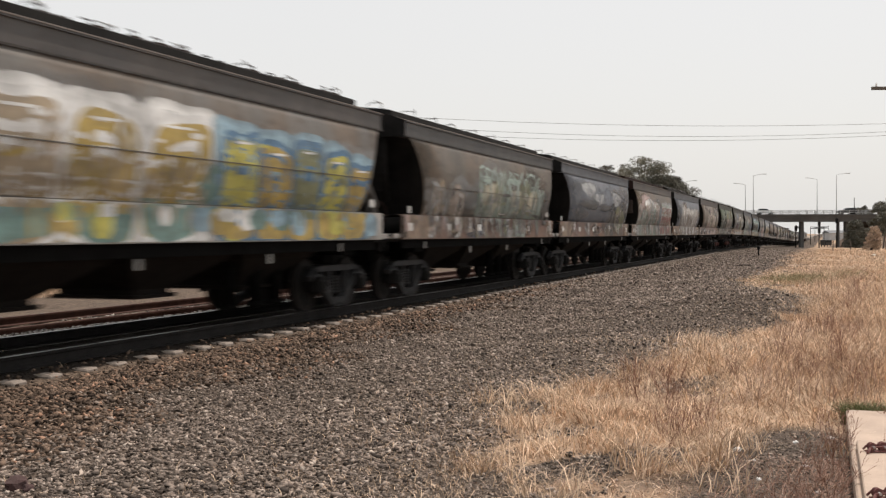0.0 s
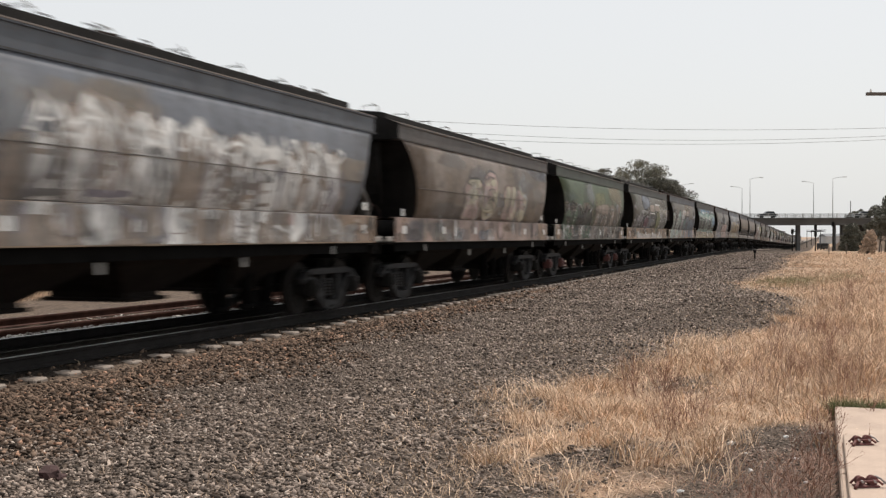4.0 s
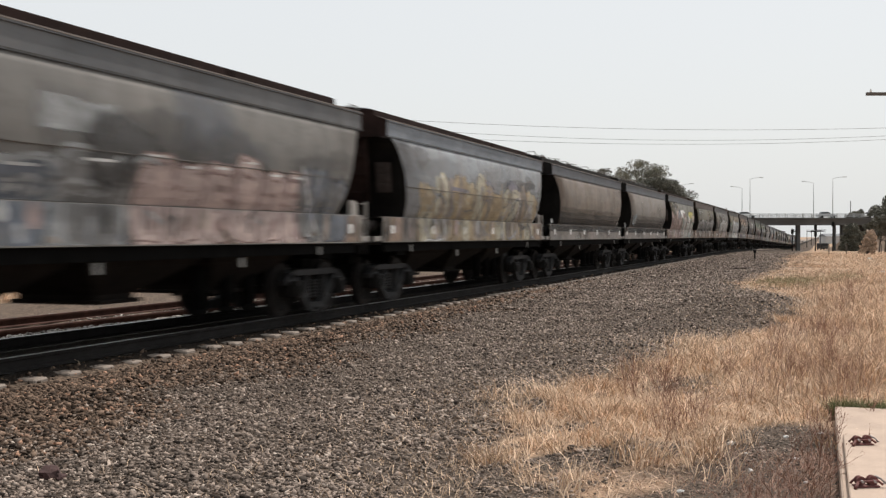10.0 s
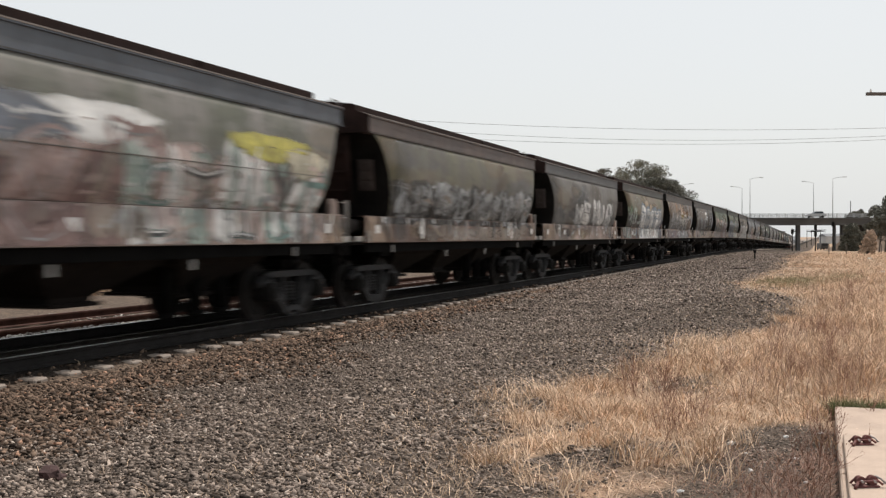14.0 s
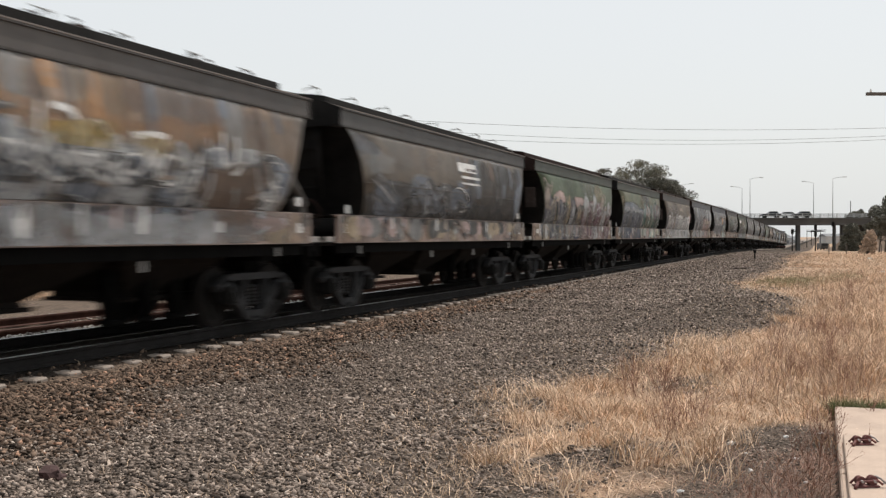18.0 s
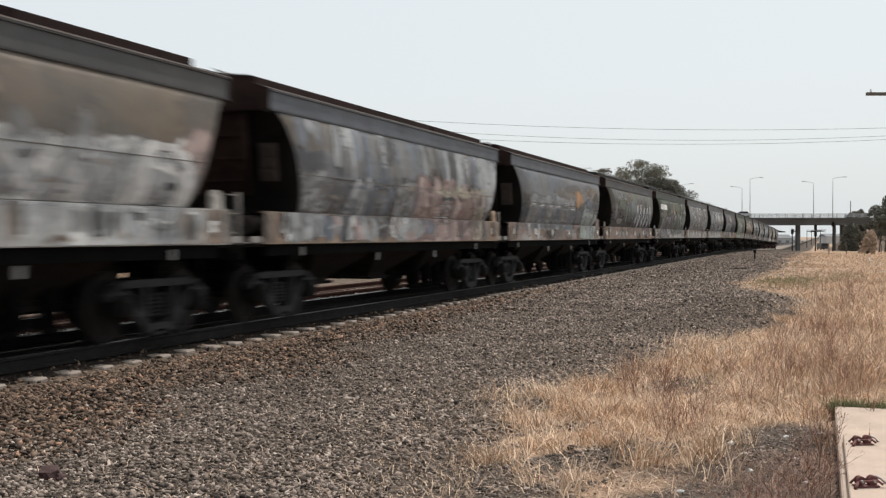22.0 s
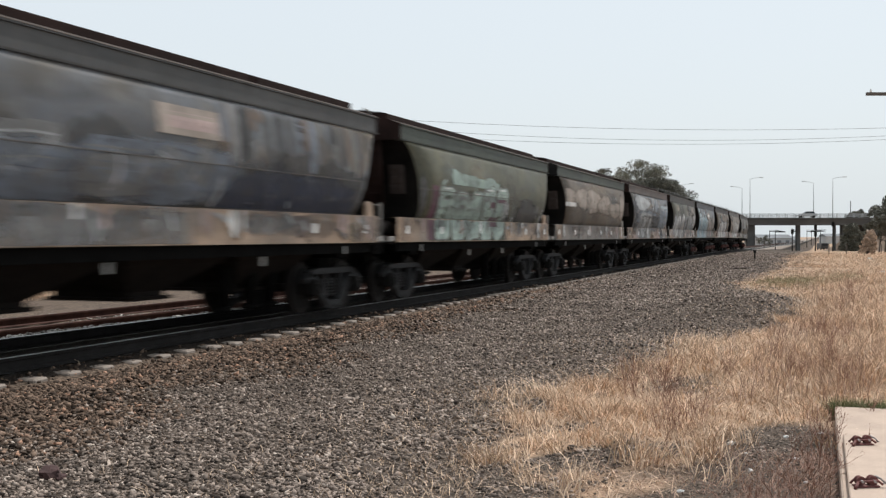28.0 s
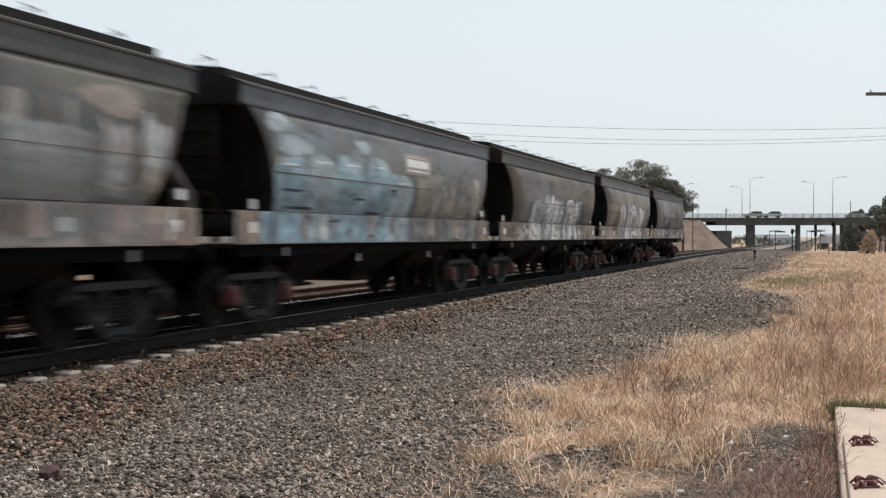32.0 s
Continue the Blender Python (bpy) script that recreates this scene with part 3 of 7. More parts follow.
    def bubbles(self, y0, y1, z0, z1, n, fills, line, halo, rng, low=None, edge=0.09):
        """Fat letters side by side: halo, outline, fill, a second tone low down, slots and gleams."""
        step = (y1 - y0) / n
        shapes = []
        for i in range(n):
            w = step * rng.uniform(0.42, 0.5)
            h = (z1 - z0) / 2 * rng.uniform(0.88, 1.06)
            shapes.append((y0 + (i + 0.5) * step, z0 + h + rng.uniform(-0.02, 0.05), w, h, rng.uniform(4, 8), rng.uniform(-0.12, 0.12)))
        if halo:
            for y, z, w, h, p, ln in shapes:
                self.solid(y, z + 0.05, w + edge + 0.16, h + edge + 0.1, halo, rng, p, 0.05, ln, soft=0.4)
        for k, (y, z, w, h, p, ln) in enumerate(shapes):
            state = rng.getstate()
            if line:
                self.solid(y, z, w + edge, h + edge, line, rng, p, 0.05, ln, soft=0.2)
            rng.setstate(state)
            self.solid(y, z, w, h, fills[k % len(fills)], rng, p, 0.05, ln)
            if low:
                rng.setstate(state)
                self.solid(y, z, w, h, low, rng, p, 0.05, ln, top=z - h * rng.uniform(0.3, 0.6))
            dark = "grey" if line in (None, "white", "mint", "pale", "yellow") else line
            for _ in range(rng.choice((1, 1, 2))):
                a, b = y + w * rng.uniform(-0.4, 0.4), z + h * rng.uniform(-0.5, -0.1)
                self.stroke([(a, b), (a + rng.uniform(-0.06, 0.06), b - h * rng.uniform(0.2, 0.5))], min(0.07, w * 0.16), dark)
            self.stroke([(y - w * 0.5, z + h * 0.88), (y + w * 0.5, z + h * 0.9)], 0.018, "white")

    def field(self, y0, y1, z0, z1, colour, rng, most=1.0, wob=0.12):
        """A rolled-on field of paint with an uneven, soft upper edge."""
        self.layer += 1
        lift = 0.004 + self.layer * 0.00012
        k = max(4, int((y1 - y0) / 0.14))
        seed = rng.uniform(0, 90)
        ys = [y0 + (y1 - y0) * i / k for i in range(k + 1)]
        tops = [z1 + wob * (noise.noise(Vector((y * 1.1, seed, 0))) * 1.6 + abs(noise.noise(Vector((y * 2.7, seed, 5)))) * 0.9) for y in ys]
        steps = [0, 0.06, 0.12, 0.18, 0.24, 0.32, 0.4, 0.5, 0.6, 0.7, 0.8, 0.88, 0.94, 1.0]
        side = [min(1.0, min(i, k - i) / 2) for i in range(k + 1)]
        for i in range(k):
            for a, b in zip(steps, steps[1:]):
                q = [(ys[i], z0 + (tops[i] - z0) * a), (ys[i + 1], z0 + (tops[i + 1] - z0) * a), (ys[i + 1], z0 + (tops[i + 1] - z0) * b), (ys[i], z0 + (tops[i] - z0) * b)]
                end = 0.0 if b == 1.0 else 1.0
                foot = 0.0 if a == 0 and z0 > 1.85 else 1.0
                self.quad(q, colour, lift, (most * side[i] * foot, most * side[i + 1] * foot, most * side[i + 1] * end, most * side[i] * end))

    def patch(self, y0, y1, z0, z1, colour):
        """A rectangle, such as a stencil panel."""
        self.layer += 1
        k = max(1, int((y1 - y0) / 0.4))
        n = max(1, int((z1 - z0) / 0.1))
        for i in range(k):
            for j in range(n):
                a, c = y0 + (y1 - y0) * i / k, y0 + (y1 - y0) * (i + 1) / k
                b, d = z0 + (z1 - z0) * j / n, z0 + (z1 - z0) * (j + 1) / n
                self.quad([(a, b), (c, b), (c, d), (a, d)], colour, 0.005 + self.layer * 0.00012)

    def letters(self, y0, y1, z0, z1, n, fills, line, rng, w=0.11, cloud=None, shade=None):
        n = max(2, round(n * 0.78))
        slant = rng.uniform(-0.3, 0.3)
        step = (y1 - y0) / n
        if cloud:
            for i in range(n):
                self.blot(y0 + (i + 0.5) * step, (z0 + z1) / 2 + rng.uniform(-0.1, 0.15), step * 0.62, (z1 - z0) * rng.uniform(0.46, 0.58), cloud, rng)
        glyphs = []
        for i in range(n):
            lean, up, hgt = slant + rng.uniform(-0.2, 0.2), rng.uniform(-0.08, 0.08), (z1 - z0) * rng.uniform(0.85, 1.12)
            a = y0 + i * step
            seed = Vector((rng.uniform(0, 50), rng.uniform(0, 50), 0))
            made = []
            for s in glyph(rng):
                fine = []
                for (u, v), (p, q) in zip(s, s[1:]):
                    fine += [(u + (p - u) * t / 4, v + (q - v) * t / 4) for t in range(4)]
                fine.append(s[-1])
                bent = []
                for u, v in fine:
                    n = noise.noise_vector(Vector((u * 1.6, v * 1.6, 0)) + seed)
                    bent.append((u + n.x * 0.18, v + n.y * 0.13))
                made.append([(a + (u * 0.95 + lean * v) * step, z0 + up + v * hgt) for u, v in bent])
            glyphs.append(made)
        if shade:
            for g in glyphs:
                for s in g:
                    self.stroke([(a + 0.08, b - 0.07) for a, b in s], w * 1.3, shade)
        if w > 0.062:
            for k, g in enumerate(glyphs):
                at = [p for q in g for p in q]
                lo, hi = min(p[1] for p in at), max(p[1] for p in at)
                mid = sum(p[0] for p in at) / len(at)
                self.solid(mid, (lo + hi) / 2, step * rng.uniform(0.4, 0.56), (hi - lo) / 2, fills[(k + 1) % len(fills)], rng, rng.uniform(3, 6), 0.09, rng.uniform(-0.2, 0.2), soft=0.7)
        w = max(w, min(0.2, step * 0.13)) if w > 0.062 else w * 1.25
        for k, g in enumerate(glyphs):
            first, other = fills[k % len(fills)], fills[(k + 1) % len(fills)]
            if line:
                for s in g:
                    self.stroke(s, w + 0.055, line)
            for s in g:
                self.stroke(s, w, first)
            if len(fills) > 1:
                cut = z0 + (z1 - z0) * rng.uniform(0.3, 0.45)
                for s in g:
                    low = []
                    for (a, b), (c, e) in zip(s, s[1:]):
                        for t in np.linspace(0, 1, 7):
                            p = (a + (c - a) * t, b + (e - b) * t)
                            if p[1] < cut:
                                low.append(p)
                            else:
                                if len(low) > 1:
                                    self.stroke(low, w * 0.86, other)
                                low = []
                    if len(low) > 1:
                        self.stroke(low, w * 0.86, other)
            for s in g[:2]:
                self.stroke([(a - w * 0.45, b + w * 0.35) for a, b in s], 0.014, rng.choice(("white", "silver", line or "grey")))

    def scrawl(self, y0, y1, z0, z1, colour, rng, w=0.018):
        n = max(5, int((y1 - y0) / 0.14))
        pts = [(y0 + (y1 - y0) * i / n + rng.uniform(-0.08, 0.08), rng.uniform(z0, z1)) for i in range(n + 1)]
        self.stroke(pts, w, colour)

    def peaks(self, y0, y1, z0, z1, n, colour, rng, w=0.045):
        """One pointed zigzag line, up and down in n peaks, with a second thin line in it."""
        pts = []
        for i in range(2 * n + 1):
            y = y0 + (y1 - y0) * (i + rng.uniform(-0.15, 0.15)) / (2 * n)
            pts.append((y, (z0 if i % 2 == 0 else z1) + rng.uniform(-0.1, 0.1)))
        self.stroke(pts, w, colour)
        self.stroke([(a + 0.1, b - 0.1) for a, b in pts], w * 0.6, "silver")
        for a, b in pts[1::2]:
            self.stroke([(a - 0.15, b - 0.02), (a + 0.2, b + 0.04)], w * 0.7, colour)

    def dabs(self, y0, y1, z0, z1, colours, rng, n):
        """Short bent touches of paint laid over the letters."""
        for _ in range(n):
            y, z, an = rng.uniform(y0, y1), rng.uniform(z0, z1), rng.choice((1.57, 1.3, 1.9, 0.2, 2.8, rng.uniform(0, 3.1)))
            ln, bend = rng.uniform(0.08, 0.3), rng.uniform(-0.8, 0.8)
            self.stroke([(y - ln * math.cos(an), z - ln * math.sin(an)), (y, z), (y + ln * math.cos(an + bend), z + ln * math.sin(an + bend))], rng.uniform(0.018, 0.05), rng.choice(colours))

    def drips(self, y0, y1, z0, z1, colours, rng, n, w=0.05):
        for _ in range(n):
            y, t = rng.uniform(y0, y1), rng.uniform(0.2, 1)
            self.stroke([(y, z1), (y + rng.uniform(-0.05, 0.05), z1 + (z0 - z1) * t)], w * rng.uniform(0.5, 1.6), rng.choice(colours))

    def make(self, parent):
        if not self.f:
            return
        me = bpy.data.meshes.new("graffiti")
        me.from_pydata(self.v, [], self.f)
        for c in self.mats:
            me.materials.append(SPRAY[c])
        me.polygons.foreach_set("material_index", self.mi)
        me.attributes.new("cover", "FLOAT", "POINT").data.foreach_set("value", np.array(self.cover, dtype=np.float32))
        tagged(part("graffiti", me, None, parent, "sprayed graffiti paint"), kind="stuff")


# Body paint, second tone, sill paint, roof kind ('h' hoops, 'p' plate in the end recess, 'l' lumpy hatches), words for the label, graffiti.
# Graffiti rows: kind, start and end along the side (0 near end, 1 far end), bottom and top (0 sill top, 1 top band), colours...
TONE = dict(brown=(0.15, 0.115, 0.085), dusk=(0.11, 0.1, 0.085), slate=(0.145, 0.16, 0.185), green=(0.072, 0.102, 0.058), moss=(0.098, 0.104, 0.078), grey=(0.145, 0.14, 0.13),
            silver=(0.3, 0.31, 0.32), tan=(0.23, 0.197, 0.172), olive=(0.13, 0.125, 0.075), pale=(0.3, 0.33, 0.36), rust=(0.19, 0.11, 0.07), ash=(0.2, 0.19, 0.175))
# top bands repainted in another tone than the body
BAND = {2: "slate", 4: "slate", 8: "slate", 9: "moss", 11: "pale", 12: "slate", 13: "slate", 14: "slate", 15: "rust", 17: "moss", 30: "green", 31: "green", 32: "rust", 34: "slate"}
SILL = dict(rust=(0.22, 0.12, 0.08), tan=(0.5, 0.355, 0.245), pink=(0.43, 0.315, 0.265), grey=(0.27, 0.24, 0.215), white=(0.5, 0.47, 0.43), straw=(0.47, 0.37, 0.25), clay=(0.35, 0.235, 0.165))
L, S, B, P, G, K, F, Z = "letters", "scrawl", "blot", "patch", "drips", "bubbles", "field", "peaks"
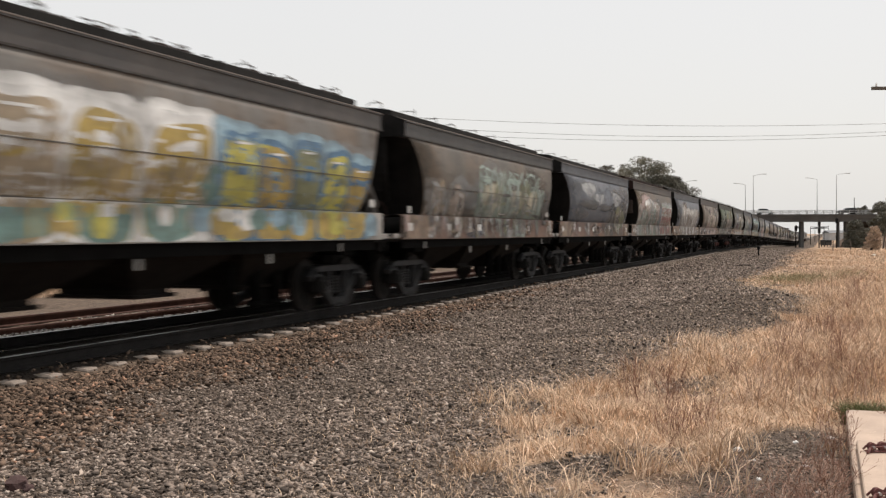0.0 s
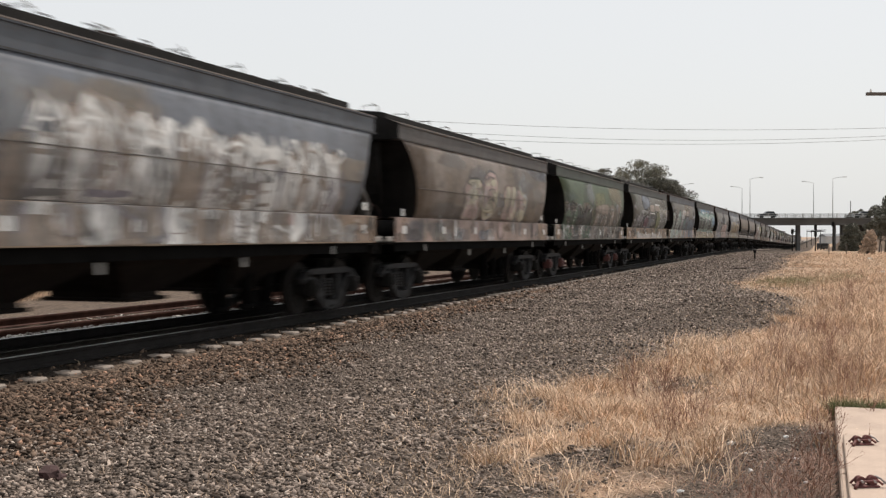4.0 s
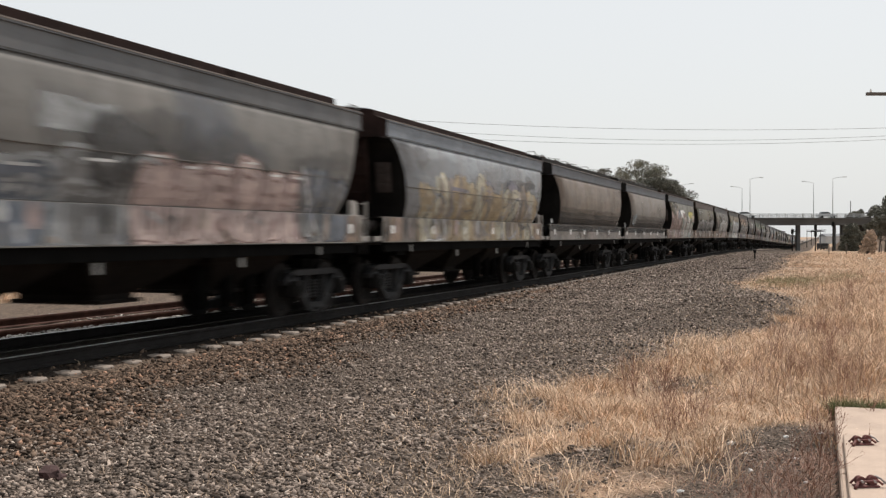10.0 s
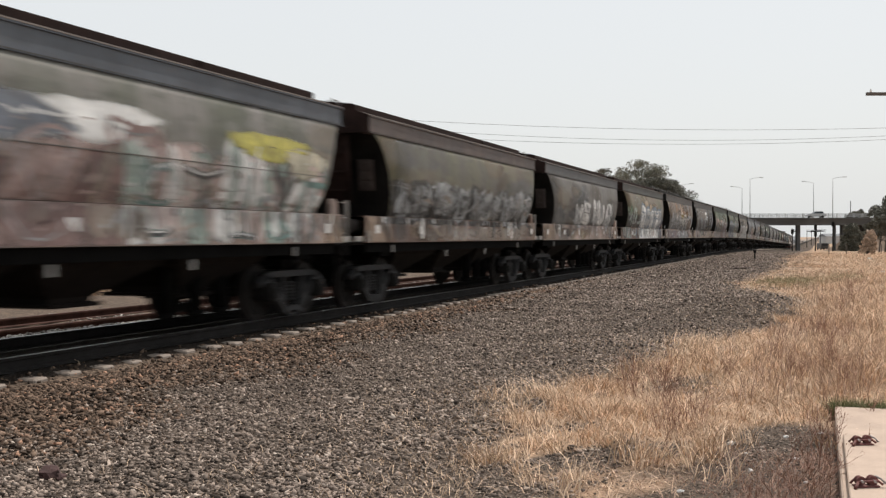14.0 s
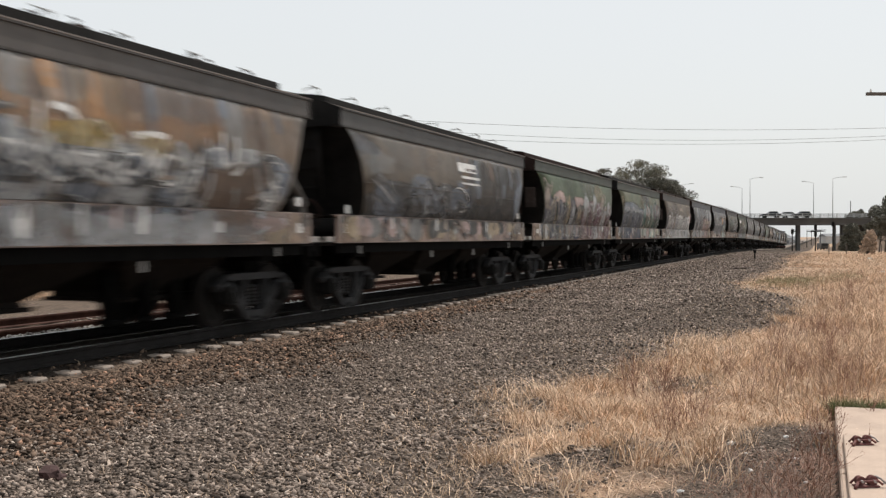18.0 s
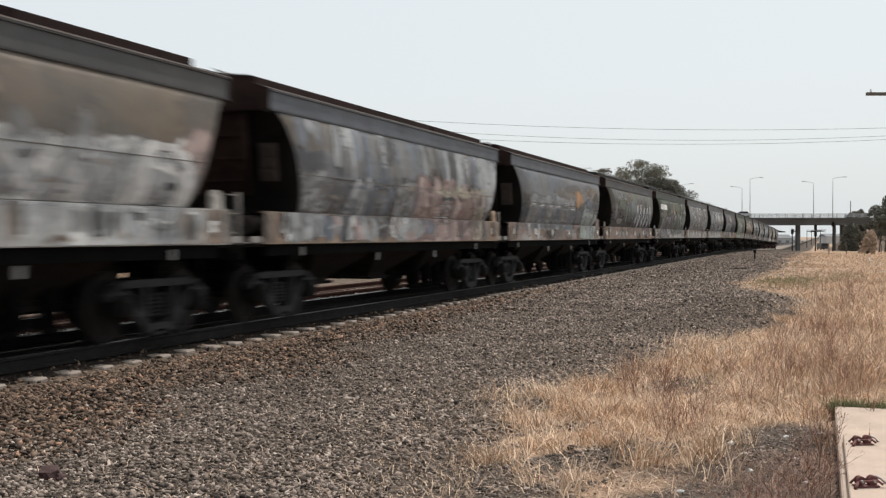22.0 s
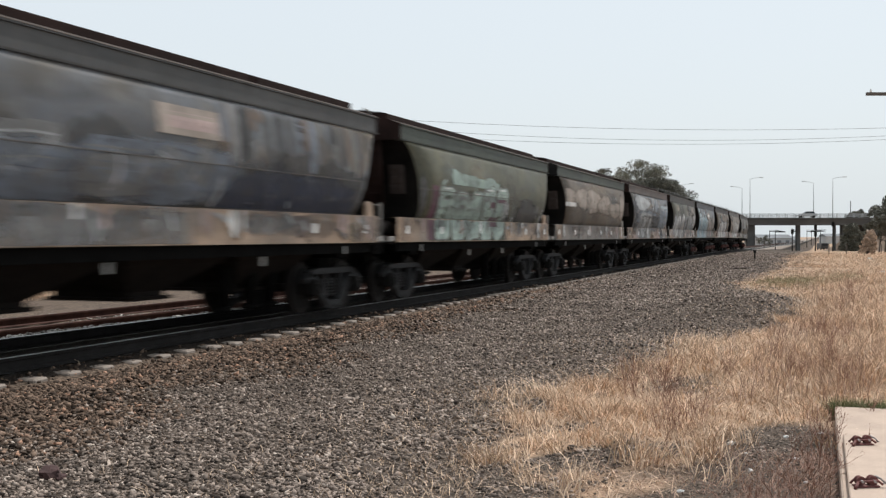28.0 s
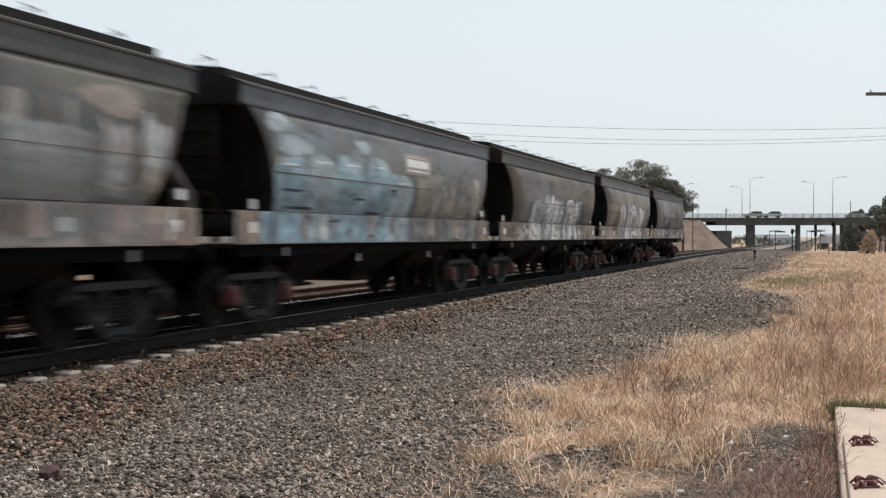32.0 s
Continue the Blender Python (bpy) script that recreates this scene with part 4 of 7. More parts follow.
WAGONS = [
    ("brown", "grey", "white", "l", "gold, white and blue letters", [(F, -0.05, 0.53, -0.36, 0.74, "white", 0.8, 0.2), (K, -0.02, 0.5, -0.34, 0.66, 4, ("gold", "tan", "gold"), "white", "white", "teal", 0.12), (S, 0.0, 0.5, -0.2, 0.5, "tan"), (B, 0.53, 0.12, 0.04, 0.3, "teal"), (K, 0.53, 0.985, -0.34, 0.6, 5, ("yellow", "gold", "olive"), "blue", "pale", "gold", 0.1), (G, 0.0, 1.04, -0.36, -0.02, ("teal", "yellow", "white", "pale", "gold", "white"), 36, 0.22)]),
    ("dusk", "brown", "rust", "h", "an orange tag and spiky cream letters", [(F, 0.1, 0.36, 0.1, 0.5, "silver", 0.4, 0.25), (B, 0.13, 0.22, 0.025, 0.24, "tan"), (B, 0.21, 0.15, 0.025, 0.2, "dust"), (L, 0.06, 0.28, 0.0, 0.45, 4, ("dust", "grey"), None, None, 0.045), (F, 0.34, 0.92, 0.0, 0.5, "mint", 0.75, 0.3), (B, 0.45, 0.3, 0.06, 0.25, "cream"), (B, 0.66, 0.28, 0.06, 0.22, "cream"), (B, 0.8, 0.3, 0.05, 0.2, "cream"), (L, 0.36, 0.9, 0.02, 0.6, 6, ("mint", "olive"), None, None, 0.05), (L, 0.36, 0.9, 0.0, 0.42, 9, ("dark", "grey"), None, None, 0.03), (S, 0.36, 0.87, 0.5, 0.84, "mint"), (B, 0.95, 0.15, 0.05, 0.22, "dark")]),
    ("slate", "slate", "rust", "h", "faded blue-grey patches and tags", [(F, -0.02, 1.0, 0.0, 0.6, "slate_", 0.3, 0.3), (B, 0.82, 0.1, 0.1, 0.3, "olive"), (B, 0.72, 0.05, 0.05, 0.2, "dark"), (B, 0.3, 0.75, 0.1, 0.16, "silver"), (B, 0.45, 0.55, 0.1, 0.14, "silver"), (B, 0.6, 0.6, 0.08, 0.2, "slate_"), (B, 0.75, 0.6, 0.08, 0.16, "silver"), (B, 0.3, 0.4, 0.14, 0.1, "dark"), (B, 0.55, 0.36, 0.1, 0.08, "dark"), (S, 0.1, 0.9, 0.2, 0.8, "slate_"), (L, 0.63, 0.93, 0.0, 0.3, 6, ("dark", "dark"), None, None, 0.05)]),
    ("brown", "dusk", "pink", "p", "pink-white letters and red letters", [(F, -0.05, 0.6, -0.36, 0.5, "dust", 0.9, 0.3), (B, 0.25, 0.6, 0.14, 0.3, "pink"), (B, 0.45, 0.4, 0.12, 0.3, "silver"), (F, 0.04, 0.58, -0.36, 0.4, "mint", 0.95, 0.3), (F, 0.06, 0.55, 0.2, 0.62, "blush", 0.8, 0.3), (B, 0.3, 0.62, 0.1, 0.16, "white"), (B, 0.5, 0.5, 0.06, 0.2, "white"), (B, 0.18, 0.3, 0.06, 0.2, "rose"), (B, 0.4, 0.25, 0.05, 0.2, "cream"), (L, 0.04, 0.62, -0.3, 0.6, 11, ("dust", "silver", "mint", "dust"), None, None, 0.06), (L, 0.1, 0.6, -0.3, 0.5, 11, ("teal", "pink"), None, None, 0.03), (B, 0.62, 0.25, 0.035, 0.35, "slate_"), (K, 0.66, 0.97, -0.34, 0.6, 4, ("brick", "brick"), "mint", "silver", None, 0.06)]),
    ("slate", "slate", "tan", "l", "tall white peaked letters", [(F, 0.15, 0.92, -0.36, 0.34, "dust", 0.8, 0.3), (F, 0.2, 0.88, -0.1, 0.5, "white", 0.95, 0.4), (L, 0.2, 0.9, -0.25, 0.7, 11, ("white", "dust"), None, None, 0.06), (L, 0.2, 0.9, -0.3, 0.5, 10, ("grey", "lilac"), None, None, 0.03), (S, 0.2, 0.9, 0.4, 0.75, "white")]),
    ("brown", "tan", "pink", "h", "cream tags", [(L, 0.3, 0.8, 0.05, 0.6, 5, ("cream", "pink"), "dark", None, 0.08)]),
    ("green", "green", "grey", "h", "dark letters and pale pink letters", [(F, 0.0, 0.46, -0.1, 0.42, "dust", 0.5, 0.15), (B, 0.15, 0.12, 0.13, 0.3, "black"), (B, 0.34, 0.1, 0.1, 0.24, "dark"), (L, 0.02, 0.44, 0.0, 0.4, 4, ("dark", "green"), None, None, 0.1), (F, 0.45, 0.64, 0.45, 0.78, "olive", 0.7, 0.1), (F, 0.46, 0.92, -0.1, 0.52, "dust", 0.7, 0.15), (L, 0.48, 0.86, 0.02, 0.5, 8, ("dust", "grey"), None, None, 0.05), (B, 0.6, 0.4, 0.12, 0.12, "dust"), (L, 0.48, 0.9, 0.0, 0.4, 9, ("moss_", "dark"), None, None, 0.03), (B, 0.97, 0.15, 0.04, 0.26, "black")]),
    ("moss", "grey", "tan", "h", "pink blocks and white tags", [(B, 0.35, 0.8, 0.1, 0.2, "slate_"), (F, 0.1, 0.42, 0.0, 0.4, "grey", 0.6), (L, 0.05, 0.44, 0.0, 0.42, 9, ("grey", "lilac"), None, None, 0.05), (S, 0.03, 0.1, 0.5, 0.8, "silver"), (S, 0.2, 0.4, 0.4, 0.55, "silver"), (B, 0.36, 0.16, 0.06, 0.16, "maroon"), (L, 0.42, 0.6, 0.02, 0.4, 3, ("grey", "slate_"), None, "grey", 0.08), (P, 0.45, 0.57, 0.52, 0.74, "dust"), (P, 0.47, 0.56, 0.58, 0.7, "pink"), (P, 0.59, 0.72, 0.56, 0.74, "dust"), (P, 0.59, 0.73, 0.75, 0.79, "white"), (P, 0.45, 0.58, 0.45, 0.48, "white"), (P, 0.46, 0.6, 0.3, 0.43, "dark"), (B, 0.7, 0.2, 0.06, 0.32, "olive"), (L, 0.73, 0.97, 0.0, 0.5, 5, ("grey", "silver"), None, None, 0.05), (S, 0.7, 0.97, 0.45, 0.68, "cream"), (S, 0.72, 0.97, 0.4, 0.75, "silver"), (F, 0.15, 0.9, -0.36, -0.22, "white", 0.5, 0.12)]),
    ("grey", "dusk", "tan", "p", "a white panel and dark blue letters", [(F, 0.0, 0.4, -0.1, 0.5, "grey", 0.6), (B, 0.3, 0.4, 0.06, 0.28, "teal"), (L, 0.0, 0.42, 0.0, 0.6, 4, ("grey", "mint", "silver"), None, None, 0.07), (F, 0.5, 0.98, -0.3, 0.34, "steel", 0.95, 0.2), (L, 0.4, 0.98, 0.0, 0.42, 5, ("steel", "slate_"), "dark", None, 0.1), (B, 0.5, 0.22, 0.03, 0.2, "teal"), (S, 0.85, 0.97, 0.4, 0.65, "silver"), (P, 0.42, 0.54, 0.56, 0.78, "dust"), (P, 0.43, 0.53, 0.6, 0.74, "silver"), (P, 0.56, 0.68, 0.56, 0.74, "dust"), (P, 0.57, 0.67, 0.6, 0.7, "grey"), (G, 0.0, 0.45, -0.36, -0.02, ("mint", "silver", "cream"), 30, 0.25), (G, 0.45, 1.0, -0.36, -0.02, ("tan", "pink", "slate_"), 20, 0.25)]),
    ("dusk", "slate", "straw", "h", "wild mint, white and black letters", [(F, 0.05, 0.98, 0.0, 0.7, "teal", 0.5, 0.2), (P, 0.22, 0.33, 0.72, 0.93, "white"), (P, 0.42, 0.55, 0.66, 0.88, "pink"), (P, 0.6, 0.76, 0.62, 0.78, "white"), (G, 0.0, 0.95, 0.5, 0.95, ("mint", "white", "pale", "blush", "blue"), 24, 0.14), (K, 0.0, 0.97, 0.05, 0.62, 5, ("black", "black", "dark"), "mint", "teal", None, 0.17), (G, 0.05, 0.95, 0.15, 0.8, ("mint", "mint", "white"), 16, 0.07), (S, 0.1, 0.7, 0.85, 0.98, "blue"), (L, 0.8, 0.99, 0.3, 0.7, 3, ("blue", "pale"), None, None, 0.07), (F, 0.0, 1.0, -0.36, -0.1, "cream", 0.5, 0.0)]),
    ("ash", "grey", "white", "p", "blue-grey and pink letters", [(F, 0.26, 0.4, 0.5, 0.74, "silver", 0.8, 0.15), (F, 0.0, 0.42, -0.36, 0.3, "silver", 0.8, 0.1), (K, 0.08, 0.42, -0.34, 0.34, 3, ("grey", "slate_"), "silver", None), (B, 0.4, 0.4, 0.06, 0.25, "dark"), (F, 0.42, 0.86, -0.36, 0.36, "blush", 0.9, 0.1), (K, 0.43, 0.84, -0.34, 0.44, 6, ("blush", "blush"), "rose", None, None, 0.03), (L, 0.83, 0.98, 0.0, 0.4, 3, ("slate_", "grey"), None, "slate_", 0.1)]),
    ("silver", "pale", "grey", "p", "gold letters on silver with purple shading", [(B, 0.5, 0.45, 0.05, 0.2, "lilac"), (B, 0.72, 0.45, 0.06, 0.2, "lilac"), (F, 0.1, 0.97, -0.36, 0.42, "straw_", 0.9, 0.2), (L, 0.12, 0.95, 0.0, 0.58, 13, ("straw_", "cream", "dust"), None, None, 0.07), (L, 0.12, 0.95, 0.0, 0.45, 8, ("dark", "lilac"), None, None, 0.03)]),
    # Three stacked dark fields put the lower side's shade into the paint.
    ("tan", "brown", "grey", "l", "painted-on lower shade and a blue tag", [(F, -0.1, 1.1, -0.16, 0.36, "dark", 0.3, 0.04), (F, -0.1, 1.1, -0.16, 0.26, "dark", 0.35, 0.04), (F, -0.1, 1.1, -0.16, 0.14, "dark", 0.35, 0.04), (B, 0.03, 0.15, 0.015, 0.12, "navy")]),
    # Here too the dark fields grade downward as painted shade.
    ("tan", "ash", "grey", "l", "painted-on lower shade and a pale tag", [(F, -0.1, 1.1, -0.16, 0.36, "dark", 0.3, 0.04), (F, -0.1, 1.1, -0.16, 0.26, "dark", 0.35, 0.04), (F, -0.1, 1.1, -0.16, 0.14, "dark", 0.35, 0.04), (S, 0.08, 0.16, 0.05, 0.4, "pale"), (S, 0.08, 0.16, 0.1, 0.3, "silver")]),
    ("moss", "ash", "pink", "p", "pink, white and green letters", [(F, -0.02, 0.64, -0.36, 0.56, "blush", 0.8, 0.25), (F, -0.02, 0.5, -0.36, 0.4, "rose", 0.8, 0.25), (B, 0.42, 0.62, 0.12, 0.14, "white"), (B, 0.32, 0.55, 0.07, 0.16, "slate_"), (L, 0.1, 0.55, 0.0, 0.55, 5, ("rose", "dust", "pink"), None, None, 0.07), (F, 0.46, 0.98, 0.0, 0.42, "dust", 0.6, 0.2), (F, 0.48, 0.98, -0.3, 0.4, "blush", 0.7, 0.2), (L, 0.5, 0.98, -0.2, 0.55, 10, ("mint", "white", "blush"), None, None, 0.06), (L, 0.5, 0.98, 0.0, 0.4, 6, ("teal", "dark"), None, None, 0.035), (B, 0.8, 0.62, 0.1, 0.12, "yellow"), (B, 0.9, 0.5, 0.06, 0.14, "cream")]),
    ("dusk", "olive", "rust", "p", "grey scribbled letters", [(F, 0.0, 1.0, -0.1, 0.4, "dark", 0.75, 0.2), (L, 0.06, 0.97, 0.0, 0.42, 14, ("grey", "silver"), None, None, 0.055), (L, 0.1, 0.97, 0.0, 0.42, 12, ("black", "dark"), None, None, 0.04), (F, 0.3, 0.97, -0.36, -0.1, "dust", 0.6, 0.1), (S, 0.2, 0.97, 0.1, 0.5, "silver")]),
    ("grey", "dusk", "pink", "p", "faded white letters", [(L, 0.3, 0.9, 0.0, 0.5, 6, ("white", "silver"), "dark", None, 0.09)]),
    ("olive", "brown", "rust", "p", "big white and blue letters", [(L, -0.02, 0.14, 0.0, 0.5, 2, ("mint", "grey"), "dark", "green", 0.1), (F, 0.42, 0.56, 0.6, 0.86, "tan", 0.8, 0.05), (K, 0.34, 0.6, -0.3, 0.74, 2, ("white", "silver"), "steel", None, None, 0.12), (B, 0.6, 0.62, 0.03, 0.12, "tan"), (K, 0.6, 0.92, -0.3, 0.62, 4, ("white", "silver"), "steel", None, None, 0.1), (F, 0.34, 0.91, -0.36, -0.02, "white", 0.95, 0.0), (F, 0.02, 0.36, 0.0, 0.36, "dark", 0.8, 0.1), (L, 0.05, 0.34, 0.1, 0.5, 4, ("silver", "mint"), None, None, 0.04), (G, 0.14, 0.9, -0.36, -0.02, ("silver", "steel", "white"), 16, 0.12), (L, 0.88, 0.99, 0.0, 0.3, 2, ("navy", "slate_"), None, None, 0.06)]),
    ("brown", "ash", "pink", "l", "crowded grey and white tags", [(F, 0.0, 1.0, 0.4, 0.98, "orange", 0.14, 0.1), (G, 0.0, 1.0, 0.45, 1.0, ("orange", "rusty", "grey", "slate_", "brown", "brown"), 40, 0.09), (F, 0.35, 0.8, 0.4, 0.7, "orange", 0.35, 0.2), (F, 0.0, 0.76, 0.0, 0.38, "grey", 0.85, 0.25), (F, 0.0, 0.8, -0.36, -0.02, "lilac", 0.55, 0.0), (B, 0.2, 0.3, 0.1, 0.2, "silver"), (B, 0.5, 0.3, 0.07, 0.16, "silver"), (B, 0.62, 0.25, 0.06, 0.2, "silver"), (B, 0.57, 0.12, 0.08, 0.16, "dark"), (B, 0.68, 0.12, 0.06, 0.18, "dark"), (L, 0.1, 0.95, 0.02, 0.5, 14, ("slate_", "silver"), None, None, 0.055), (L, 0.2, 0.95, 0.1, 0.6, 12, ("dark", "white"), None, None, 0.03), (F, 0.45, 0.58, 0.4, 0.56, "gold", 0.5), (F, 0.6, 0.68, 0.38, 0.52, "gold", 0.4), (S, 0.1, 0.72, 0.1, 0.4, "dark"), (S, 0.4, 0.74, 0.15, 0.5, "white"), (B, 0.82, 0.15, 0.08, 0.25, "brown"), (F, 0.4, 0.8, -0.36, -0.06, "silver", 0.6)]),
    ("dusk", "brown", "pink", "h", "dark letters and a barred white panel", [(F, -0.05, 1.05, -0.1, 0.26, "dark", 0.75, 0.2), (L, 0.12, 0.6, 0.0, 0.42, 5, ("dark", "slate_"), "grey", "dark", 0.1), (F, 0.55, 1.0, 0.0, 0.9, "dark", 0.6, 0.15), (G, 0.5, 0.98, 0.2, 0.95, ("dark", "slate_", "black", "brown"), 30, 0.12), (P, 0.5, 0.62, 0.72, 0.86, "white"), (P, 0.52, 0.64, 0.62, 0.66, "white"), (P, 0.52, 0.64, 0.53, 0.56, "white"), (B, 0.95, 0.35, 0.03, 0.3, "slate_"), (G, 0.0, 1.0, -0.34, -0.02, ("tan", "pink", "dark", "grey"), 40, 0.25)]),
    ("green", "green", "pink", "p", "pink clouds over navy letters", [(F, 0.0, 0.5, 0.0, 0.42, "navy", 0.6, 0.2), (B, 0.2, 0.55, 0.07, 0.12, "pink"), (B, 0.45, 0.5, 0.07, 0.12, "pink"), (L, 0.03, 0.5, -0.2, 0.45, 8, ("navy", "dark"), None, None, 0.1), (L, 0.05, 0.5, 0.0, 0.5, 8, ("silver", "straw_"), None, None, 0.03), (B, 0.05, 0.5, 0.03, 0.2, "dust"), (S, 0.02, 0.12, 0.6, 0.9, "dust"), (F, 0.48, 0.98, -0.36, 0.3, "rose", 0.6, 0.15), (L, 0.5, 0.97, 0.0, 0.45, 6, ("silver", "rose", "maroon"), None, None, 0.08), (L, 0.5, 0.97, 0.0, 0.4, 5, ("maroon", "dark"), None, None, 0.04), (B, 0.55, 0.5, 0.04, 0.14, "silver"), (B, 0.68, 0.55, 0.025, 0.16, "silver"), (B, 0.8, 0.5, 0.025, 0.14, "dust"), (B, 0.91, 0.45, 0.02, 0.16, "silver"), (S, 0.5, 0.97, 0.2, 0.5, "silver")]),
    ("green", "olive", "pink", "h", "blue-grey and teal-pink letters", [(B, 0.25, 0.3, 0.3, 0.35, "slate_"), (L, 0.03, 0.52, 0.0, 0.4, 5, ("navy", "dark"), "slate_", "slate_", 0.1), (F, 0.5, 0.98, 0.0, 0.45, "teal", 0.6, 0.2), (L, 0.5, 0.98, 0.0, 0.6, 7, ("teal", "blush", "mint", "purple"), None, None, 0.08), (L, 0.5, 0.98, 0.05, 0.5, 6, ("purple", "dark", "blush"), None, None, 0.04), (S, 0.05, 0.97, 0.4, 0.6, "silver"), (F, 0.5, 0.98, 0.0, 0.36, "green", 0.5, 0.2), (G, 0.5, 0.98, 0.05, 0.75, ("teal", "rose", "dark", "purple", "teal"), 26, 0.09), (G, 0.5, 1.0, -0.34, -0.02, ("cream", "mint", "pink"), 30, 0.3)]),
    ("dusk", "brown", "white", "p", "white-pink letters and a pale panel", [(F, 0.08, 1.0, -0.2, 0.44, "silver", 0.85, 0.2), (F, 0.35, 0.97, -0.1, 0.5, "white", 0.75, 0.25), (K, 0.12, 0.5, -0.2, 0.4, 6, ("dust", "silver", "lilac"), "grey", None, None, 0.05), (L, 0.1, 0.52, 0.05, 0.5, 7, ("white", "silver"), None, None, 0.04), (B, 0.06, 0.25, 0.03, 0.3, "dark"), (B, 0.79, 0.2, 0.03, 0.12, "dark"), (B, 0.88, 0.1, 0.03, 0.12, "dark"), (B, 0.93, 0.14, 0.02, 0.12, "dark"), (B, 0.96, 0.42, 0.04, 0.22, "pink"), (B, 0.66, 0.4, 0.02, 0.2, "grey"), (B, 0.75, 0.45, 0.02, 0.2, "grey"), (L, 0.5, 0.95, 0.0, 0.4, 5, ("silver", "white"), None, None, 0.08), (F, 0.25, 1.0, -0.36, -0.02, "white", 0.5, 0.0), (G, 0.3, 1.0, -0.36, -0.06, ("dark", "grey"), 12, 0.14), (P, 0.52, 0.63, 0.7, 0.82, "dust")]),
    ("slate", "ash", "tan", "p", "faded white, pink and yellow letters", [(G, 0.0, 1.0, 0.3, 1.0, ("silver", "dark", "slate_", "grey"), 80, 0.12), (F, 0.0, 0.55, -0.1, 0.4, "grey", 0.6, 0.2), (L, 0.02, 0.5, 0.0, 0.45, 5, ("grey", "silver", "slate_"), None, None, 0.09), (B, 0.93, 0.6, 0.08, 0.4, "silver"), (F, 0.5, 0.93, -0.36, 0.4, "blush", 1.0, 0.3), (L, 0.5, 0.88, 0.05, 0.5, 4, ("pink", "rose"), None, None, 0.08), (S, 0.6, 0.92, 0.3, 0.5, "cream"), (L, 0.6, 0.9, 0.05, 0.35, 4, ("dark", "rose"), None, None, 0.03), (F, 0.84, 0.93, -0.36, 0.15, "cream", 0.5, 0.1), (G, 0.1, 0.6, -0.34, -0.02, ("slate_", "pink", "silver"), 30, 0.25)]),
    ("slate", "grey", "pink", "p", "pale grey letters and an orange spot", [(F, 0.08, 0.66, -0.1, 0.5, "grey", 0.8, 0.12), (F, 0.1, 0.64, 0.38, 0.52, "silver", 0.6, 0.14), (K, 0.1, 0.64, -0.1, 0.4, 6, ("grey", "slate_"), "silver", None, None, 0.03), (B, 0.82, 0.3, 0.05, 0.25, "steel"), (B, 0.68, 0.55, 0.05, 0.18, "orange"), (L, 0.75, 0.97, 0.0, 0.38, 4, ("silver", "mint"), None, "grey", 0.09)]),
    ("dusk", "moss", "clay", "h", "a white pointed tag", [(F, 0.0, 1.0, 0.0, 0.42, "dark", 0.8, 0.25), (B, 0.12, 0.3, 0.08, 0.16, "black"), (B, 0.3, 0.4, 0.1, 0.12, "black"), (B, 0.42, 0.2, 0.07, 0.14, "black"), (B, 0.48, 0.5, 0.05, 0.25, "slate_"), (B, 0.25, 0.6, 0.08, 0.14, "moss_"), (G, 0.05, 0.55, 0.1, 0.6, ("dark", "slate_", "green", "grey"), 26, 0.07), (B, 0.2, 0.14, 0.06, 0.08, "grey"), (F, 0.52, 0.95, 0.0, 0.5, "slate_", 0.4, 0.15), (Z, 0.54, 0.94, 0.06, 0.6, 5, "white", 0.05), (S, 0.52, 0.95, 0.1, 0.5, "slate_")]),
    ("green", "moss", "grey", "h", "a white panel and teal letters", [(P, 0.06, 0.27, 0.66, 0.84, "white"), (B, 0.5, 0.7, 0.1, 0.2, "olive"), (B, 0.75, 0.75, 0.08, 0.2, "brown"), (F, 0.08, 0.5, -0.1, 0.36, "grey", 0.6, 0.2), (L, 0.1, 0.48, 0.0, 0.38, 8, ("lilac", "grey"), None, None, 0.055), (B, 0.52, 0.5, 0.03, 0.2, "blush"), (B, 0.66, 0.55, 0.03, 0.16, "blush"), (B, 0.8, 0.52, 0.035, 0.16, "blush"), (F, 0.5, 0.96, -0.1, 0.36, "teal", 0.5, 0.25), (L, 0.5, 0.95, -0.1, 0.56, 10, ("teal", "mint", "grey"), None, None, 0.06), (L, 0.5, 0.95, 0.0, 0.5, 9, ("dark", "brown"), None, None, 0.045), (G, 0.28, 0.97, 0.42, 0.95, ("dark", "olive", "moss_", "brown"), 46, 0.11), (B, 0.45, 0.42, 0.06, 0.16, "dark"), (B, 0.08, 0.45, 0.06, 0.1, "dark"), (B, 0.27, 0.1, 0.03, 0.16, "dark"), (G, 0.1, 0.5, -0.05, 0.3, ("slate_", "navy", "lilac"), 14, 0.1), (S, 0.88, 0.97, 0.55, 0.75, "silver"), (F, 0.35, 0.95, -0.36, -0.2, "white", 0.4, 0.1)]),
    ("ash", "silver", "pink", "h", "dark drips on pale paint", [(G, 0.02, 0.98, 0.4, 1.0, ("brown", "dark", "white"), 40, 0.05), (F, 0.0, 1.0, 0.0, 0.95, "silver", 0.6, 0.1), (L, 0.05, 0.95, 0.45, 0.95, 9, ("brown", "dark"), None, None, 0.05), (L, 0.1, 0.9, 0.0, 0.5, 9, ("grey", "silver"), None, None, 0.05), (F, 0.0, 1.0, -0.36, -0.05, "white", 0.4, 0.0)]),
